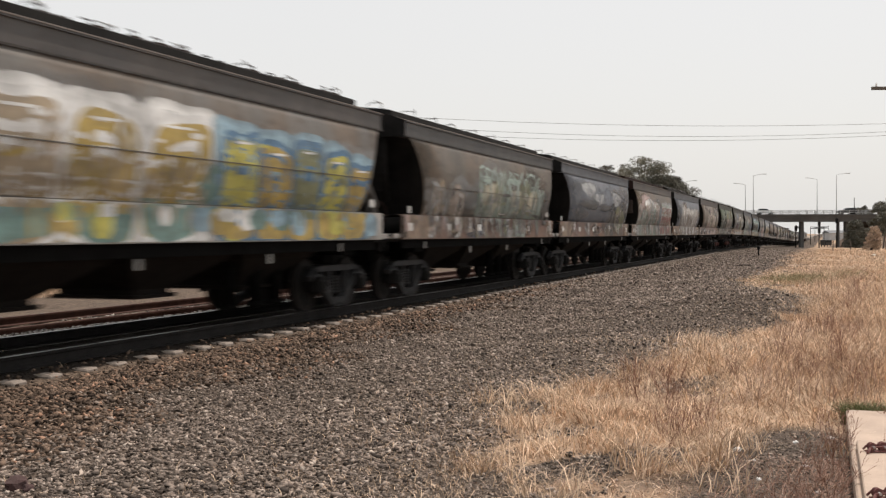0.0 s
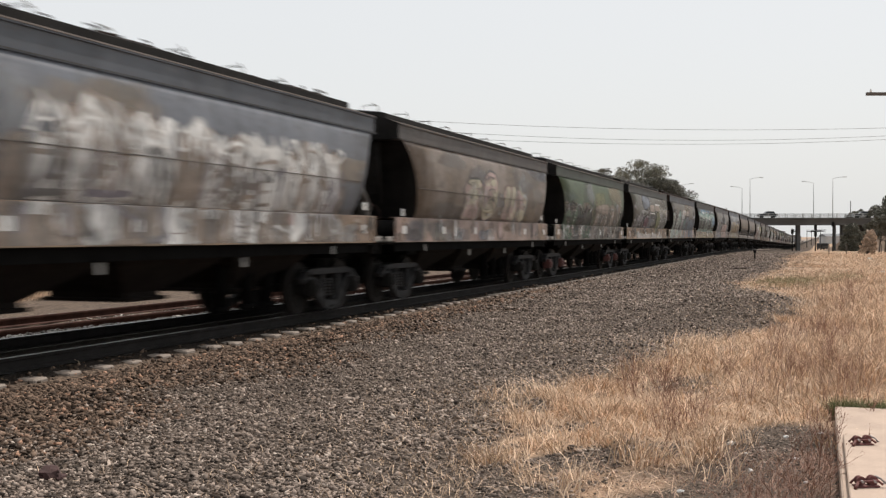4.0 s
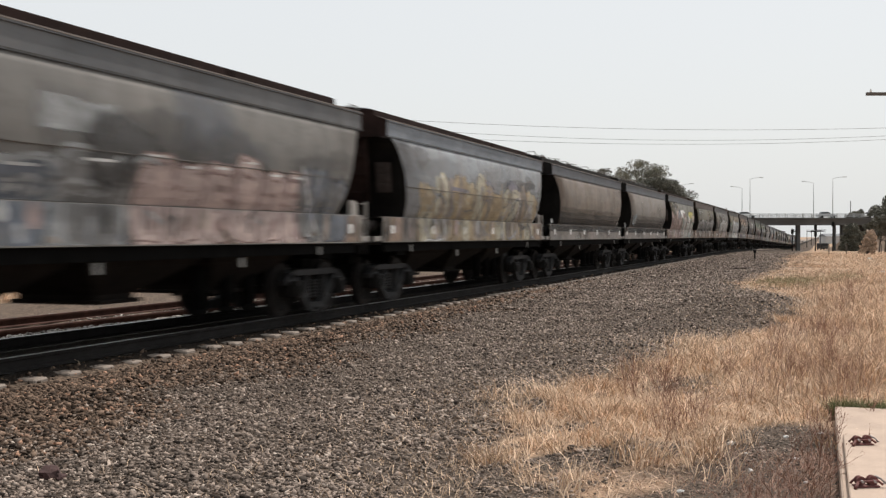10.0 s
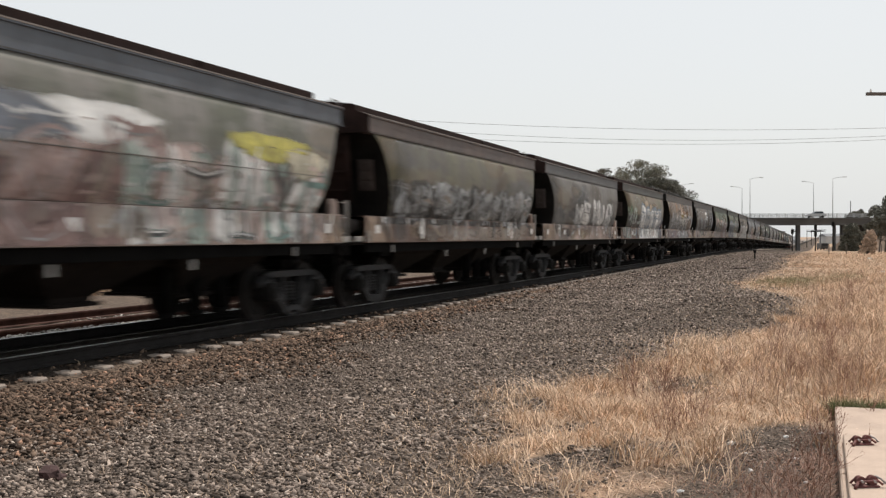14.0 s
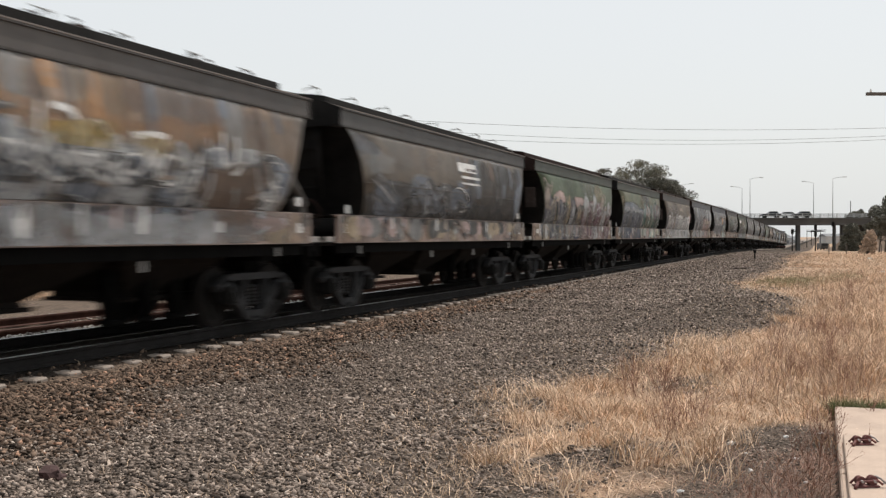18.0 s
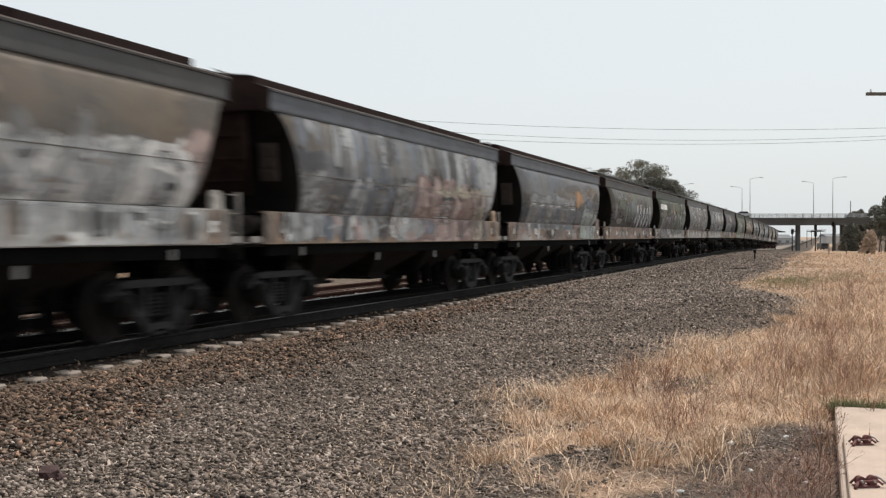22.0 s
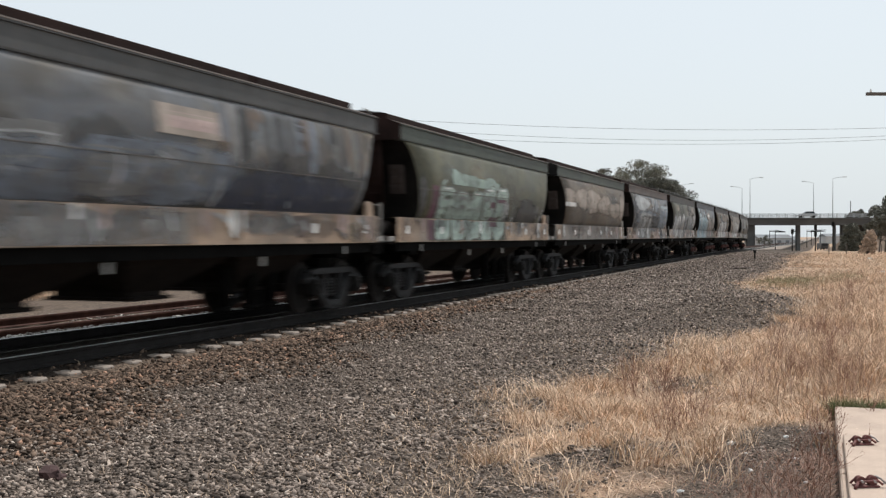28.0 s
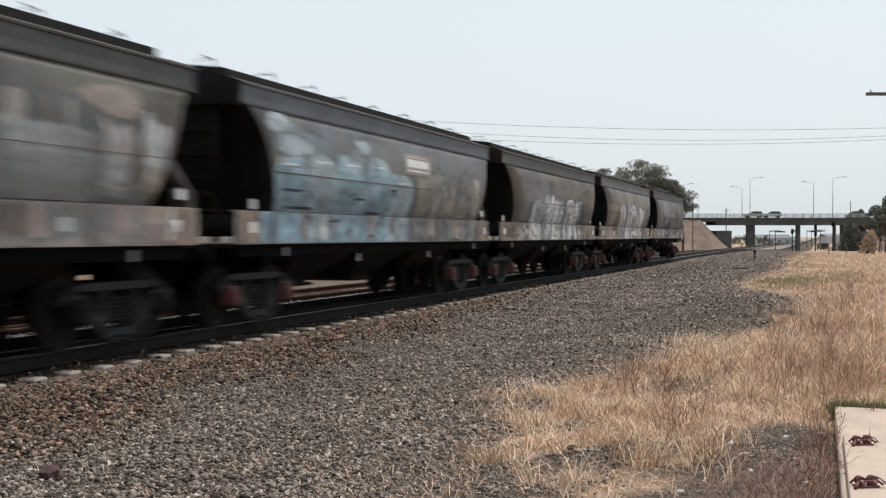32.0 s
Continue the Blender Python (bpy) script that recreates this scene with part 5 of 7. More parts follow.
    ("ash", "slate", "white", "h", "whitish rubbed-out letters", [(F, 0.0, 1.0, -0.1, 0.9, "silver", 0.5, 0.2), (B, 0.15, 0.6, 0.14, 0.3, "grey"), (B, 0.4, 0.4, 0.16, 0.3, "slate_"), (B, 0.62, 0.6, 0.12, 0.25, "silver"), (B, 0.75, 0.3, 0.1, 0.3, "slate_"), (B, 0.9, 0.7, 0.08, 0.2, "silver"), (S, 0.5, 0.85, 0.35, 0.75, "straw_"), (L, 0.1, 0.95, 0.0, 0.7, 8, ("silver", "grey"), None, None, 0.05), (F, 0.0, 0.85, -0.36, -0.05, "white", 0.6, 0.0)]),
    ("dusk", "slate", "tan", "p", "a white block and dark letters", [(F, 0.0, 1.0, 0.0, 0.5, "dark", 0.75, 0.3), (F, 0.52, 0.95, 0.0, 0.36, "navy", 0.7, 0.25), (G, 0.5, 1.0, 0.35, 0.98, ("dark", "slate_", "brown", "black", "grey"), 40, 0.09), (P, 0.02, 0.12, 0.08, 0.4, "silver"), (L, 0.0, 0.55, 0.0, 0.42, 5, ("slate_", "grey"), None, "slate_", 0.12), (P, 0.4, 0.53, 0.6, 0.86, "dust"), (P, 0.42, 0.52, 0.66, 0.8, "pink"), (F, 0.0, 0.5, -0.36, -0.04, "grey", 0.7)]),
    ("moss", "olive", "tan", "p", "mint block letters", [(F, 0.1, 0.64, -0.36, 0.4, "moss_", 0.8, 0.1), (F, 0.2, 0.56, 0.5, 0.66, "mint", 0.8, 0.16), (P, 0.1, 0.135, -0.33, 0.46, "maroon"), (K, 0.14, 0.62, -0.34, 0.52, 5, ("mint", "mint"), "grey", None, None, 0.03), (P, 0.48, 0.52, 0.2, 0.3, "maroon"), (P, 0.5, 0.56, -0.1, 0.05, "maroon"), (P, 0.53, 0.6, 0.3, 0.36, "maroon"), (L, 0.6, 0.7, 0.0, 0.3, 3, ("silver", "dark"), None, None, 0.04), (B, 0.05, 0.25, 0.02, 0.3, "dark"), (B, 0.8, 0.15, 0.1, 0.22, "dark"), (L, 0.88, 0.98, 0.0, 0.3, 3, ("grey", "dark"), None, None, 0.05)]),
    ("brown", "dusk", "grey", "p", "tan sprayed clouds and a white strip", [(B, 0.1, 0.62, 0.08, 0.16, "dust"), (B, 0.26, 0.6, 0.11, 0.22, "dust"), (B, 0.44, 0.56, 0.13, 0.26, "dust"), (B, 0.62, 0.5, 0.12, 0.22, "dust"), (B, 0.8, 0.42, 0.12, 0.18, "dust"), (B, 0.95, 0.5, 0.06, 0.3, "dust"), (P, 0.02, 0.16, 0.38, 0.48, "white")]),
    ("ash", "slate", "pink", "p", "black-outlined letters and blue letters", [(F, 0.3, 1.0, 0.0, 0.7, "slate_", 0.5, 0.2), (B, 0.5, 0.2, 0.4, 0.3, "slate_"), (B, 0.25, 0.75, 0.18, 0.2, "silver"), (K, 0.2, 0.5, -0.34, 0.36, 4, ("grey", "silver"), "black", "silver", None, 0.05), (F, 0.48, 0.74, 0.0, 0.45, "dark", 0.6, 0.2), (F, 0.74, 0.98, 0.0, 0.66, "slate_", 0.7), (K, 0.75, 0.98, 0.02, 0.72, 4, ("slate_", "steel"), "silver", None, None, 0.04), (B, 0.86, 0.72, 0.11, 0.05, "mist"), (G, 0.5, 0.75, 0.5, 0.95, ("slate_", "silver", "dust"), 16, 0.14)]),
    ("dusk", "moss", "pink", "h", "white-purple letters and a yellow star", [(B, 0.88, 0.8, 0.05, 0.12, "dust"), (F, 0.08, 0.56, -0.3, 0.42, "lilac", 0.6, 0.25), (G, 0.08, 0.55, -0.3, 0.5, ("white", "lilac", "silver", "slate_"), 30, 0.08), (L, 0.14, 0.5, -0.1, 0.46, 6, ("white", "silver"), None, None, 0.08), (L, 0.3, 0.52, -0.1, 0.42, 4, ("black", "dark"), None, None, 0.035), (S, 0.14, 0.28, 0.66, 0.95, "cream"), (S, 0.16, 0.26, 0.7, 0.92, "dust"), (G, 0.55, 0.97, 0.25, 0.75, ("dust", "silver", "dust"), 14, 0.06), (F, 0.62, 0.86, 0.0, 0.56, "silver", 0.7, 0.05), (L, 0.86, 0.97, 0.1, 0.6, 2, ("dust", "silver"), None, None, 0.07), (F, 0.5, 0.95, -0.36, 0.2, "silver", 0.4, 0.1)]),
    ("slate", "grey", "grey", "h", "light blue letters and a white panel", [(F, 0.0, 0.56, -0.36, 0.42, "pale", 1.0, 0.2), (F, 0.02, 0.2, 0.4, 0.82, "mist", 0.5, 0.2), (F, 0.26, 0.4, 0.4, 0.72, "mist", 0.5, 0.2), (K, 0.02, 0.55, -0.34, 0.56, 5, ("pale", "mist", "pale"), "mist", None, None, 0.04), (B, 0.05, 0.9, 0.035, 0.1, "mist"), (B, 0.09, 0.68, 0.05, 0.1, "mist"), (B, 0.33, 0.8, 0.03, 0.08, "mist"), (S, 0.05, 0.5, -0.2, 0.3, "steel"), (P, 0.06, 0.12, 0.2, 0.23, "black"), (P, 0.08, 0.16, 0.02, 0.05, "black"), (P, 0.2, 0.26, -0.1, -0.07, "black"), (P, 0.3, 0.34, 0.16, 0.19, "black"), (P, 0.36, 0.42, 0.0, 0.03, "black"), (P, 0.44, 0.47, 0.3, 0.33, "black"), (P, 0.51, 0.64, 0.56, 0.84, "dust"), (P, 0.52, 0.63, 0.6, 0.8, "white"), (L, 0.58, 0.95, 0.0, 0.6, 6, ("dust", "grey"), None, "grey", 0.07)]),
    ("dusk", "brown", "pink", "h", "a pale blue and white patch", [(L, 0.2, 0.78, 0.0, 0.5, 6, ("silver", "white"), None, "slate_", 0.12)]),
    ("tan", "dusk", "pink", "h", "white low letters", [(L, 0.3, 0.85, 0.0, 0.5, 6, ("white", "silver"), None, None, 0.09)]),
    ("dusk", "grey", "grey", "h", "a faint tag", [(S, 0.3, 0.6, 0.3, 0.6, "silver")]),
]
SPRAY["rusty"] = spray("spray_rusty", (0.4, 0.275, 0.19))
SPRAY["moss_"] = spray("spray_moss", (0.09, 0.11, 0.07))
SPRAY["brick"] = spray("spray_brick", (0.27, 0.085, 0.08))
SPRAY["slate_"] = spray("spray_slate", (0.15, 0.18, 0.23))
for key, c in dict(lilac=(0.27, 0.25, 0.3), blush=(0.6, 0.45, 0.41), rose=(0.27, 0.16, 0.145), steel=(0.13, 0.2, 0.28), mist=(0.4, 0.5, 0.55), maroon=(0.13, 0.035, 0.07), straw_=(0.5, 0.37, 0.2)).items():
    SPRAY[key] = spray("spray_" + key.strip("_"), c)
# wagons whose letters run down over the sill
ON_SILL = {1, 2, 3, 4, 6, 8, 10, 11, 14, 17, 20, 21, 22, 23, 24, 26, 28, 32, 33, 34, 35, 36}
PAINTS = {}
M_CATCH = plain("rusty_catch", (0.035, 0.024, 0.02), 0.85, 0.0, 0.5, 8, 40, spec=0.15)
M_SEAM = plain("seam_steel", (0.13, 0.122, 0.112), 0.7, 0.0, 0.5, 3, 30, spec=0.2)
M_PLACARD = plain("dirty_plate", (0.19, 0.185, 0.175), 0.7, 0.0, 0.35, 10, 60)
M_STEP = plain("worn_step", (0.3, 0.28, 0.26), 0.7, 0.0, 0.4, 6, 40, spec=0.3)
M_STAY = plain("end_stay_grey", (0.085, 0.08, 0.075), 0.8, 0.0, 0.4, 4, 30, spec=0.2)


def paint_for(kind, a, b):
    key = kind + "_" + a + "_" + b
    if key not in PAINTS:
        if kind == "sill":
            PAINTS[key] = wagon_paint("sill_paint_" + a, SILL[a], tuple(0.35 * v + 0.06 for v in SILL[a]), worn=0.75)
        else:
            PAINTS[key] = wagon_paint("wagon_paint_" + a + "_" + b, TONE[a], TONE[b])
    return PAINTS[key]


def band_paint(a):
    key = "band_" + a
    if key not in PAINTS:
        c = TONE[a]
        g = sum(c) / 3 * 0.3
        PAINTS[key] = wagon_paint("band_paint_" + a, tuple(g * k + 0.44 * v for v, k in zip(c, (0.85, 1.0, 1.2))), tuple(g * k + 0.26 * v for v, k in zip(c, (0.85, 1.0, 1.2))))
    return PAINTS[key]


def build_bogie(wagon, y, red):
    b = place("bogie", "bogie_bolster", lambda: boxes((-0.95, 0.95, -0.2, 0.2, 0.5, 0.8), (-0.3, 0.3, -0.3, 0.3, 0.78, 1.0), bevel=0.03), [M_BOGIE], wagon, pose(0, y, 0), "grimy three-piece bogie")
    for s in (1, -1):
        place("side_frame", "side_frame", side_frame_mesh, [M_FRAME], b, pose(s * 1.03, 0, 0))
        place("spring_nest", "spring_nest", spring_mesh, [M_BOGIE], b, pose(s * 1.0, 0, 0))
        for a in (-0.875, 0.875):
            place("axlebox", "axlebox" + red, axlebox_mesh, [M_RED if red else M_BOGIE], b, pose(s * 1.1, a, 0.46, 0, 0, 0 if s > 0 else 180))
    for a in (-0.875, 0.875):
        place("wheelset", "wheelset", wheelset_mesh, [M_WHEEL, M_BOGIE], b, pose(0, a, 0.46), "dark steel wheels on an axle")


def build_wagon(i, spec):
    base, second, sill, kind, words, art = spec
    rng = random.Random(100 + i)
    smear = 0.25 if i in (12, 13) else 0.5 if i in (7, 9, 22, 30, 31) else 1.0
    w = thing("grain_wagon", "weathered grain hopper wagon with " + words, "rail wagon", "wagons of the grain train")
    body = paint_for("body", base, second)
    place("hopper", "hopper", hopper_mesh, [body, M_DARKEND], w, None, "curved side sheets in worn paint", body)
    for s in (0, 180):
        place("side_band", "side_band", band_mesh, [body], w, pose(0, 0, 0, 0, 0, s), "top side band with drip lips", band_paint(BAND.get(i, base)))
        place("gutter", "gutter", lambda: boxes((1.481, 1.487, -6.4, 6.4, 3.63, 3.641)), [M_LIP], w, pose(0, 0, 0, 0, 0, s), "pale gutter edge with a painted-in highlight")
        place("drip_rail", "drip_rail", lambda: boxes((1.485, 1.489, -6.4, 6.4, 3.322, 3.331)), [M_STAY], w, pose(0, 0, 0, 0, 0, s))
    place("roof", "roof", roof_mesh, [M_ROOF], w)
    if kind == "l":
        place("hatch", "full_hatch", lambda: lid_mesh(-6.1, 6.1), [M_LID], w, None, "dark roof hatch")
        for y in np.linspace(-5.8, 5.8, 19):
            place("hatch_catch", "hatch_catch", catch_mesh, [M_CATCH], w, pose(rng.uniform(0.55, 0.8), y + rng.uniform(-0.15, 0.15), 3.9, 0, rng.uniform(-4, 14), rng.uniform(-12, 12)), "rusty hatch catch")
    elif kind == "p":
        place("hatch", "long_hatch", lambda: lid_mesh(-6.1, 2.2), [M_LIDRED], w, None, "dark roof hatch")
        place("hatch", "short_hatch", lambda: lid_mesh(2.35, 6.1), [M_LIDRED], w, None, "dark roof hatch")
    else:
        place("hatch", "full_hatch", lambda: lid_mesh(-6.1, 6.1), [M_LID], w, None, "dark roof hatch")
    for y in ((-6.3, 6.2) if kind == "p" else (-5.9, -4.2, -2.5, -0.9, 0.8, 2.5, 4.2, 5.9)):
        z = 3.8 if kind == "p" else 3.93
        place("hatch_lever", "hatch_lever", hoop_mesh, [M_HOOP], w, pose(0.4 + rng.uniform(-0.08, 0.08), y, z, 0, 0, rng.uniform(-15, 15)))
    sp = paint_for("sill", sill, "")
    for s in (1, -1):
        place("side_sill", "side_sill", sill_mesh, [sp], w, pose(s * 1.435, 0, 0, 0, 0, 0 if s > 0 else 180), "", sp)
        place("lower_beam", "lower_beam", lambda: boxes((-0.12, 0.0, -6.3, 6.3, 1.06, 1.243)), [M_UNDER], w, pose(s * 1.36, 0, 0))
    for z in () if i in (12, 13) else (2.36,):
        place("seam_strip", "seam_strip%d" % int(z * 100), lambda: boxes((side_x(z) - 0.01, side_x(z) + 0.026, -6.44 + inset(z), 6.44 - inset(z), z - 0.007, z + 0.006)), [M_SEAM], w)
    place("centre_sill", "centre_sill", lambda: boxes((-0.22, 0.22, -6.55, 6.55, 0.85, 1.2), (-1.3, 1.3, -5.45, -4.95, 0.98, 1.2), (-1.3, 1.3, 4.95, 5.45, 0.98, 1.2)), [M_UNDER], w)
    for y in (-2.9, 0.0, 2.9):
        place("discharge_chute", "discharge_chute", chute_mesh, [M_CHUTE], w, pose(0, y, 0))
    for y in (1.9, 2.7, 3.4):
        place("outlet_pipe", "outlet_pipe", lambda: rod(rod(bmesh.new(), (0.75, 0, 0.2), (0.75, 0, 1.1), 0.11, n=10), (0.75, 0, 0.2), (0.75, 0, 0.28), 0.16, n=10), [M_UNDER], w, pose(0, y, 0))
    for s in (-1, 1):
        turn = 0 if s < 0 else 180
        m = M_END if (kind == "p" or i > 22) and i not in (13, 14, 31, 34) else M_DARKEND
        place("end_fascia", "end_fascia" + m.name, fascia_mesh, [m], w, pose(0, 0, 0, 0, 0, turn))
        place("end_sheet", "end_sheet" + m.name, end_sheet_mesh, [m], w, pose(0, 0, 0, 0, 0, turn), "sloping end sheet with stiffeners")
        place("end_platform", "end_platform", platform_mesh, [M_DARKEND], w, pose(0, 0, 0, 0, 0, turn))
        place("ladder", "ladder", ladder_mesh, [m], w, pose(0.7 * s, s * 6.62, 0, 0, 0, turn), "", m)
        place("coupler", "coupler", coupler_mesh, [M_BOGIE], w, pose(0, s * 6.5, 0, 0, 0, turn))
        place("step", "step", step_mesh, [M_STEP], w, pose(0, s * 6.74, 0), "pale worn footstep")
        build_bogie(w, s * 5.22, "r" if i >= 34 or i == 6 else "")
    if kind == "p":
        place("louvre_plate", "louvre_plate", louvre_mesh, [M_PLATE], w, pose(0, -5.93, 2.24, 8, 0, 0), "rusty slatted plate")
        place("brake_cylinder", "brake_cylinder", lambda: rod(rod(bmesh.new(), (0.75, -5.95, 1.55), (0.75, -5.45, 1.55), 0.16, n=14), (0.75, -6.2, 1.55), (0.75, -5.95, 1.55), 0.04), [M_PLATE], w)
        place("end_rail", "end_rail", end_rail_mesh, [M_SEAM], w, None, "thin pale end rails on a flat post")
        place("corner_loop", "corner_loop", corner_loop_mesh, [sp], w, None, "rounded plate loop on the sill", sp)
    else:
        place("handbrake_wheel", "handbrake_wheel", lambda: tube([(0.28 * math.cos(a), 0, 0.28 * math.sin(a)) for a in np.linspace(0, 6.283, 15)], 0.02, 5, rod(rod(bmesh.new(), (-0.27, 0, 0), (0.27, 0, 0), 0.014), (0, 0, -0.27), (0, 0, 0.27), 0.014)), [M_END], w, pose(0.8, -6.45, 1.75))
        place("air_reservoir", "air_reservoir", lambda: rod(bmesh.new(), (0.3, -5.8, 1.5), (1.2, -5.8, 1.5), 0.2, n=14), [M_DARKEND], w)
        place("end_placard", "end_placard", lambda: boxes((1.3, 1.31, -0.08, 0.08, 1.78, 1.93)), [M_REFL], w, pose(0, -5.75, 0), "small white placard")
        place("end_placard", "end_placard", lambda: boxes((1.3, 1.31, -0.08, 0.08, 1.78, 1.93)), [M_REFL], w, pose(0, 6.3, 0.08), "small white placard")
    if kind != "p":
        place("grab_rail", "grab_rail", lambda: tube([(1.3, 6.12, 1.752), (1.3, 6.13, 1.95), (1.3, 6.2, 2.0), (1.3, 6.45, 2.0), (1.3, 6.52, 1.95), (1.3, 6.53, 1.3)], 0.012, 6), [M_SEAM], w, None, "thin pale grab rail")
    if kind != "p":
        place("end_stay", "end_stay", lambda: rod(boxes((1.0, 1.22, 6.55, 6.75, 1.25, 2.0)), (1.3, 5.85, 2.42), (1.2, 6.68, 1.9), 0.085, n=10), [M_STAY], w, None, "thick grey pipe stay on a post")
    for k in range(6):
        place("reflector", "reflector", lambda: boxes((0, 0.006, -0.09, 0.09, -0.08, 0.08)), [M_REFL], w, pose(1.44, -6.0 + k * 2.4 + rng.uniform(-0.15, 0.15), 1.5), "white reflector square")
    for y in (-5.0, -1.7, 1.7, 5.0):
        place("data_plate", "data_plate", lambda: boxes((0, 0.008, -0.055, 0.055, -0.07, 0.07)), [M_PLACARD], w, pose(1.395, y + rng.uniform(-0.4, 0.4), 1.12 if abs(y) > 2 else 0.98), "small white plate")
        if abs(y) < 2:
            place("bracket", "bracket", lambda: boxes((-0.05, 0.0, -0.03, 0.03, -0.15, 0.12)), [M_UNDER], w, pose(1.39, w.children[-1].location.y, 1.0))
    d = Decal()
    dull = ("grey", "dark", "silver", "brown", "tan", "slate_")
    for _ in range(12):
        d.blot(rng.uniform(-6, 6), rng.uniform(1.8, 3.2), rng.uniform(0.4, 1.5), rng.uniform(0.15, 0.5), rng.choice(dull), rng, 0.35, rng.uniform(0.15, 0.45) * smear)
    for _ in range(16):
        d.blot(rng.uniform(-6.5, 6.5), rng.uniform(1.3, 1.6), rng.uniform(0.2, 0.8), rng.uniform(0.1, 0.25), rng.choice(dull + ("pink", "white", "tan")), rng, 0.3, rng.uniform(0.2, 0.7) * smear)
    if i not in (0, 12, 13):
        d.field(-6.48, -5.6 + rng.uniform(-0.4, 0.9), 1.26, 1.8, "rusty", rng, 0.85, 0.0)
        d.field(5.5 + rng.uniform(-0.6, 0.4), 6.48, 1.26, 1.8, "rusty", rng, 0.8, 0.0)
    for row in art:
        k, a, b = row[0], row[1], row[2]
        y0, y1 = -5.9 + 11.8 * a, -5.9 + 11.8 * b
        zz = lambda v: 1.77 + 1.52 * v if v >= 0 else 1.742 + 1.38 * v
        if k == L:
            low = -0.33 if row[3] <= 0.06 and i in ON_SILL else row[3]
            d.letters(y0, y1, zz(low), zz(row[4]), row[5], row[6], row[7], rng, row[9] * (1.35 if row[9] >= 0.09 else 1.15), row[8], row[10] if len(row) > 10 else None)
        elif k == S:
            d.scrawl(y0, y1, zz(row[3]), zz(row[4]), row[5], rng)
            d.scrawl(y0, y1, zz(row[3]), zz(row[4]), row[5], rng, 0.03)
        elif k == B:
            d.blot(y0, zz(row[2]), row[3] * 11.8, row[4] * 1.6, row[5], rng)
        elif k == P:
            d.patch(y0, y1, zz(row[3]), zz(row[4]), row[5])
        elif k == K:
            d.bubbles(y0, y1, zz(row[3]), zz(row[4]), row[5], row[6], row[7], row[8], rng, *row[9:])
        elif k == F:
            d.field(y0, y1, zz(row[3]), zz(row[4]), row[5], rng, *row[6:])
        elif k == Z:
            d.peaks(y0, y1, zz(row[3]), zz(row[4]), row[5], row[6], rng, row[7])
        elif k == G:
            d.drips(y0, y1, zz(row[3]), zz(row[4]), row[5], rng, row[6], row[7])
    for row in art:
        if row[0] in (L, K) and row[2] - row[1] > 0.2:
            low = 1.27 if row[3] < 0 or i in ON_SILL else 1.79
            d.dabs(-5.9 + 11.8 * row[1], -5.9 + 11.8 * row[2], low, 1.77 + 1.52 * row[4], tuple(row[6]) + ("silver", row[7] or "dust"), rng, int(26 * (row[2] - row[1])))
    if i not in (0, 12, 13):
        d.drips(-6.4, 6.4, 1.27, 1.74, ("grey", "dust", "dark", "pink", "white", "brown"), rng, 22, 0.07)
        d.dabs(-6.2, 6.2, 1.3, 1.7, ("dust", "dark", "silver", "brown"), rng, 16)
    d.make(w)
    return w


TRAIN = [build_wagon(i, s) for i, s in enumerate(WAGONS)]
# How far the train lags behind or leads its smooth run, as the driver's speed wavers: seconds, metres.
WAVER = ((0, 0.0), (3, 0.06), (7, 0.02), (9, -0.15), (10, -0.03), (11, -0.05), (12, 0.17), (13, 0.1), (14, -0.17), (17, -0.28), (18, 0.08), (19, 0.0), (20, -0.15), (21.2, -0.18),
         (21.5, 0.1), (22, 0.18), (22.5, 0.3), (23, 0.25), (23.5, 0.2), (24, 0.02), (24.5, 0.1), (25, -0.02), (25.5, 0.12), (28, -0.92), (29, -0.75), (30, -0.48), (30.5, -0.2), (31, -0.2), (31.5, 0.1), (32, 0.2))


def travel(t):
    """Metres that the train has gone by at t seconds."""
    a, b = zip(*WAVER)
    return 1.0866e-3 * t ** 3 - 0.020698 * t * t + 14.2827 * t - 20.835 - float(np.interp(t, a, b))


def turning(i, w):
    """The wheels of a wagon roll, keyed finely while it goes by the camera."""
    def where(t):
        return PITCH * (i - 0.5) - travel(t)
    near = [k / FPS for k in range(int(32 * FPS) + 1) if -1 < where(k / FPS) < 36]
    times = sorted({0.0, 32.0, *near})
    for b in w.children:
        for s in b.children:
            if s.name.startswith("wheelset"):
                y = s.location.y
                rows, last, a = [], None, 0.0
                for t in times:
                    if last is not None and t - last < 0.05:
                        a -= (where(t) - where(last)) / 0.46
                    last = t
                    rows.append((t, pose(0, y, 0.46, math.degrees(a), 0, 0)))
                walk(s, rows)


def motions():
    for i, w in enumerate(TRAIN):
        turning(i, w)
    times = [0.5 * k for k in range(65)]
    for i, w in enumerate(TRAIN):
        rows = []
        for t in times:
            y = PITCH * (i - 0.5) - travel(t)
            z = float(drop(y))
            slope = math.degrees(math.atan((float(drop(y + 5)) - float(drop(y - 5))) / 10))
            rows.append((t, pose(-D, y, -z, -slope, 0, 0)))
        walk(w, rows)
    drive()


# ---- the road bridge ----
VIEW = Vector((-math.sin(TURN), math.cos(TURN), 0))
RIGHT = Vector((math.cos(TURN), math.sin(TURN), 0))
AWAY = 260.0


def spot(across, away, z=0.0):
    """A place given by metres to the side of, and along, the bridge-facing axis."""
    p = VIEW * away + RIGHT * across
    return Vector((p.x, p.y, z))


def at_px(px, away):
    return (px - 784) / 1976 * away


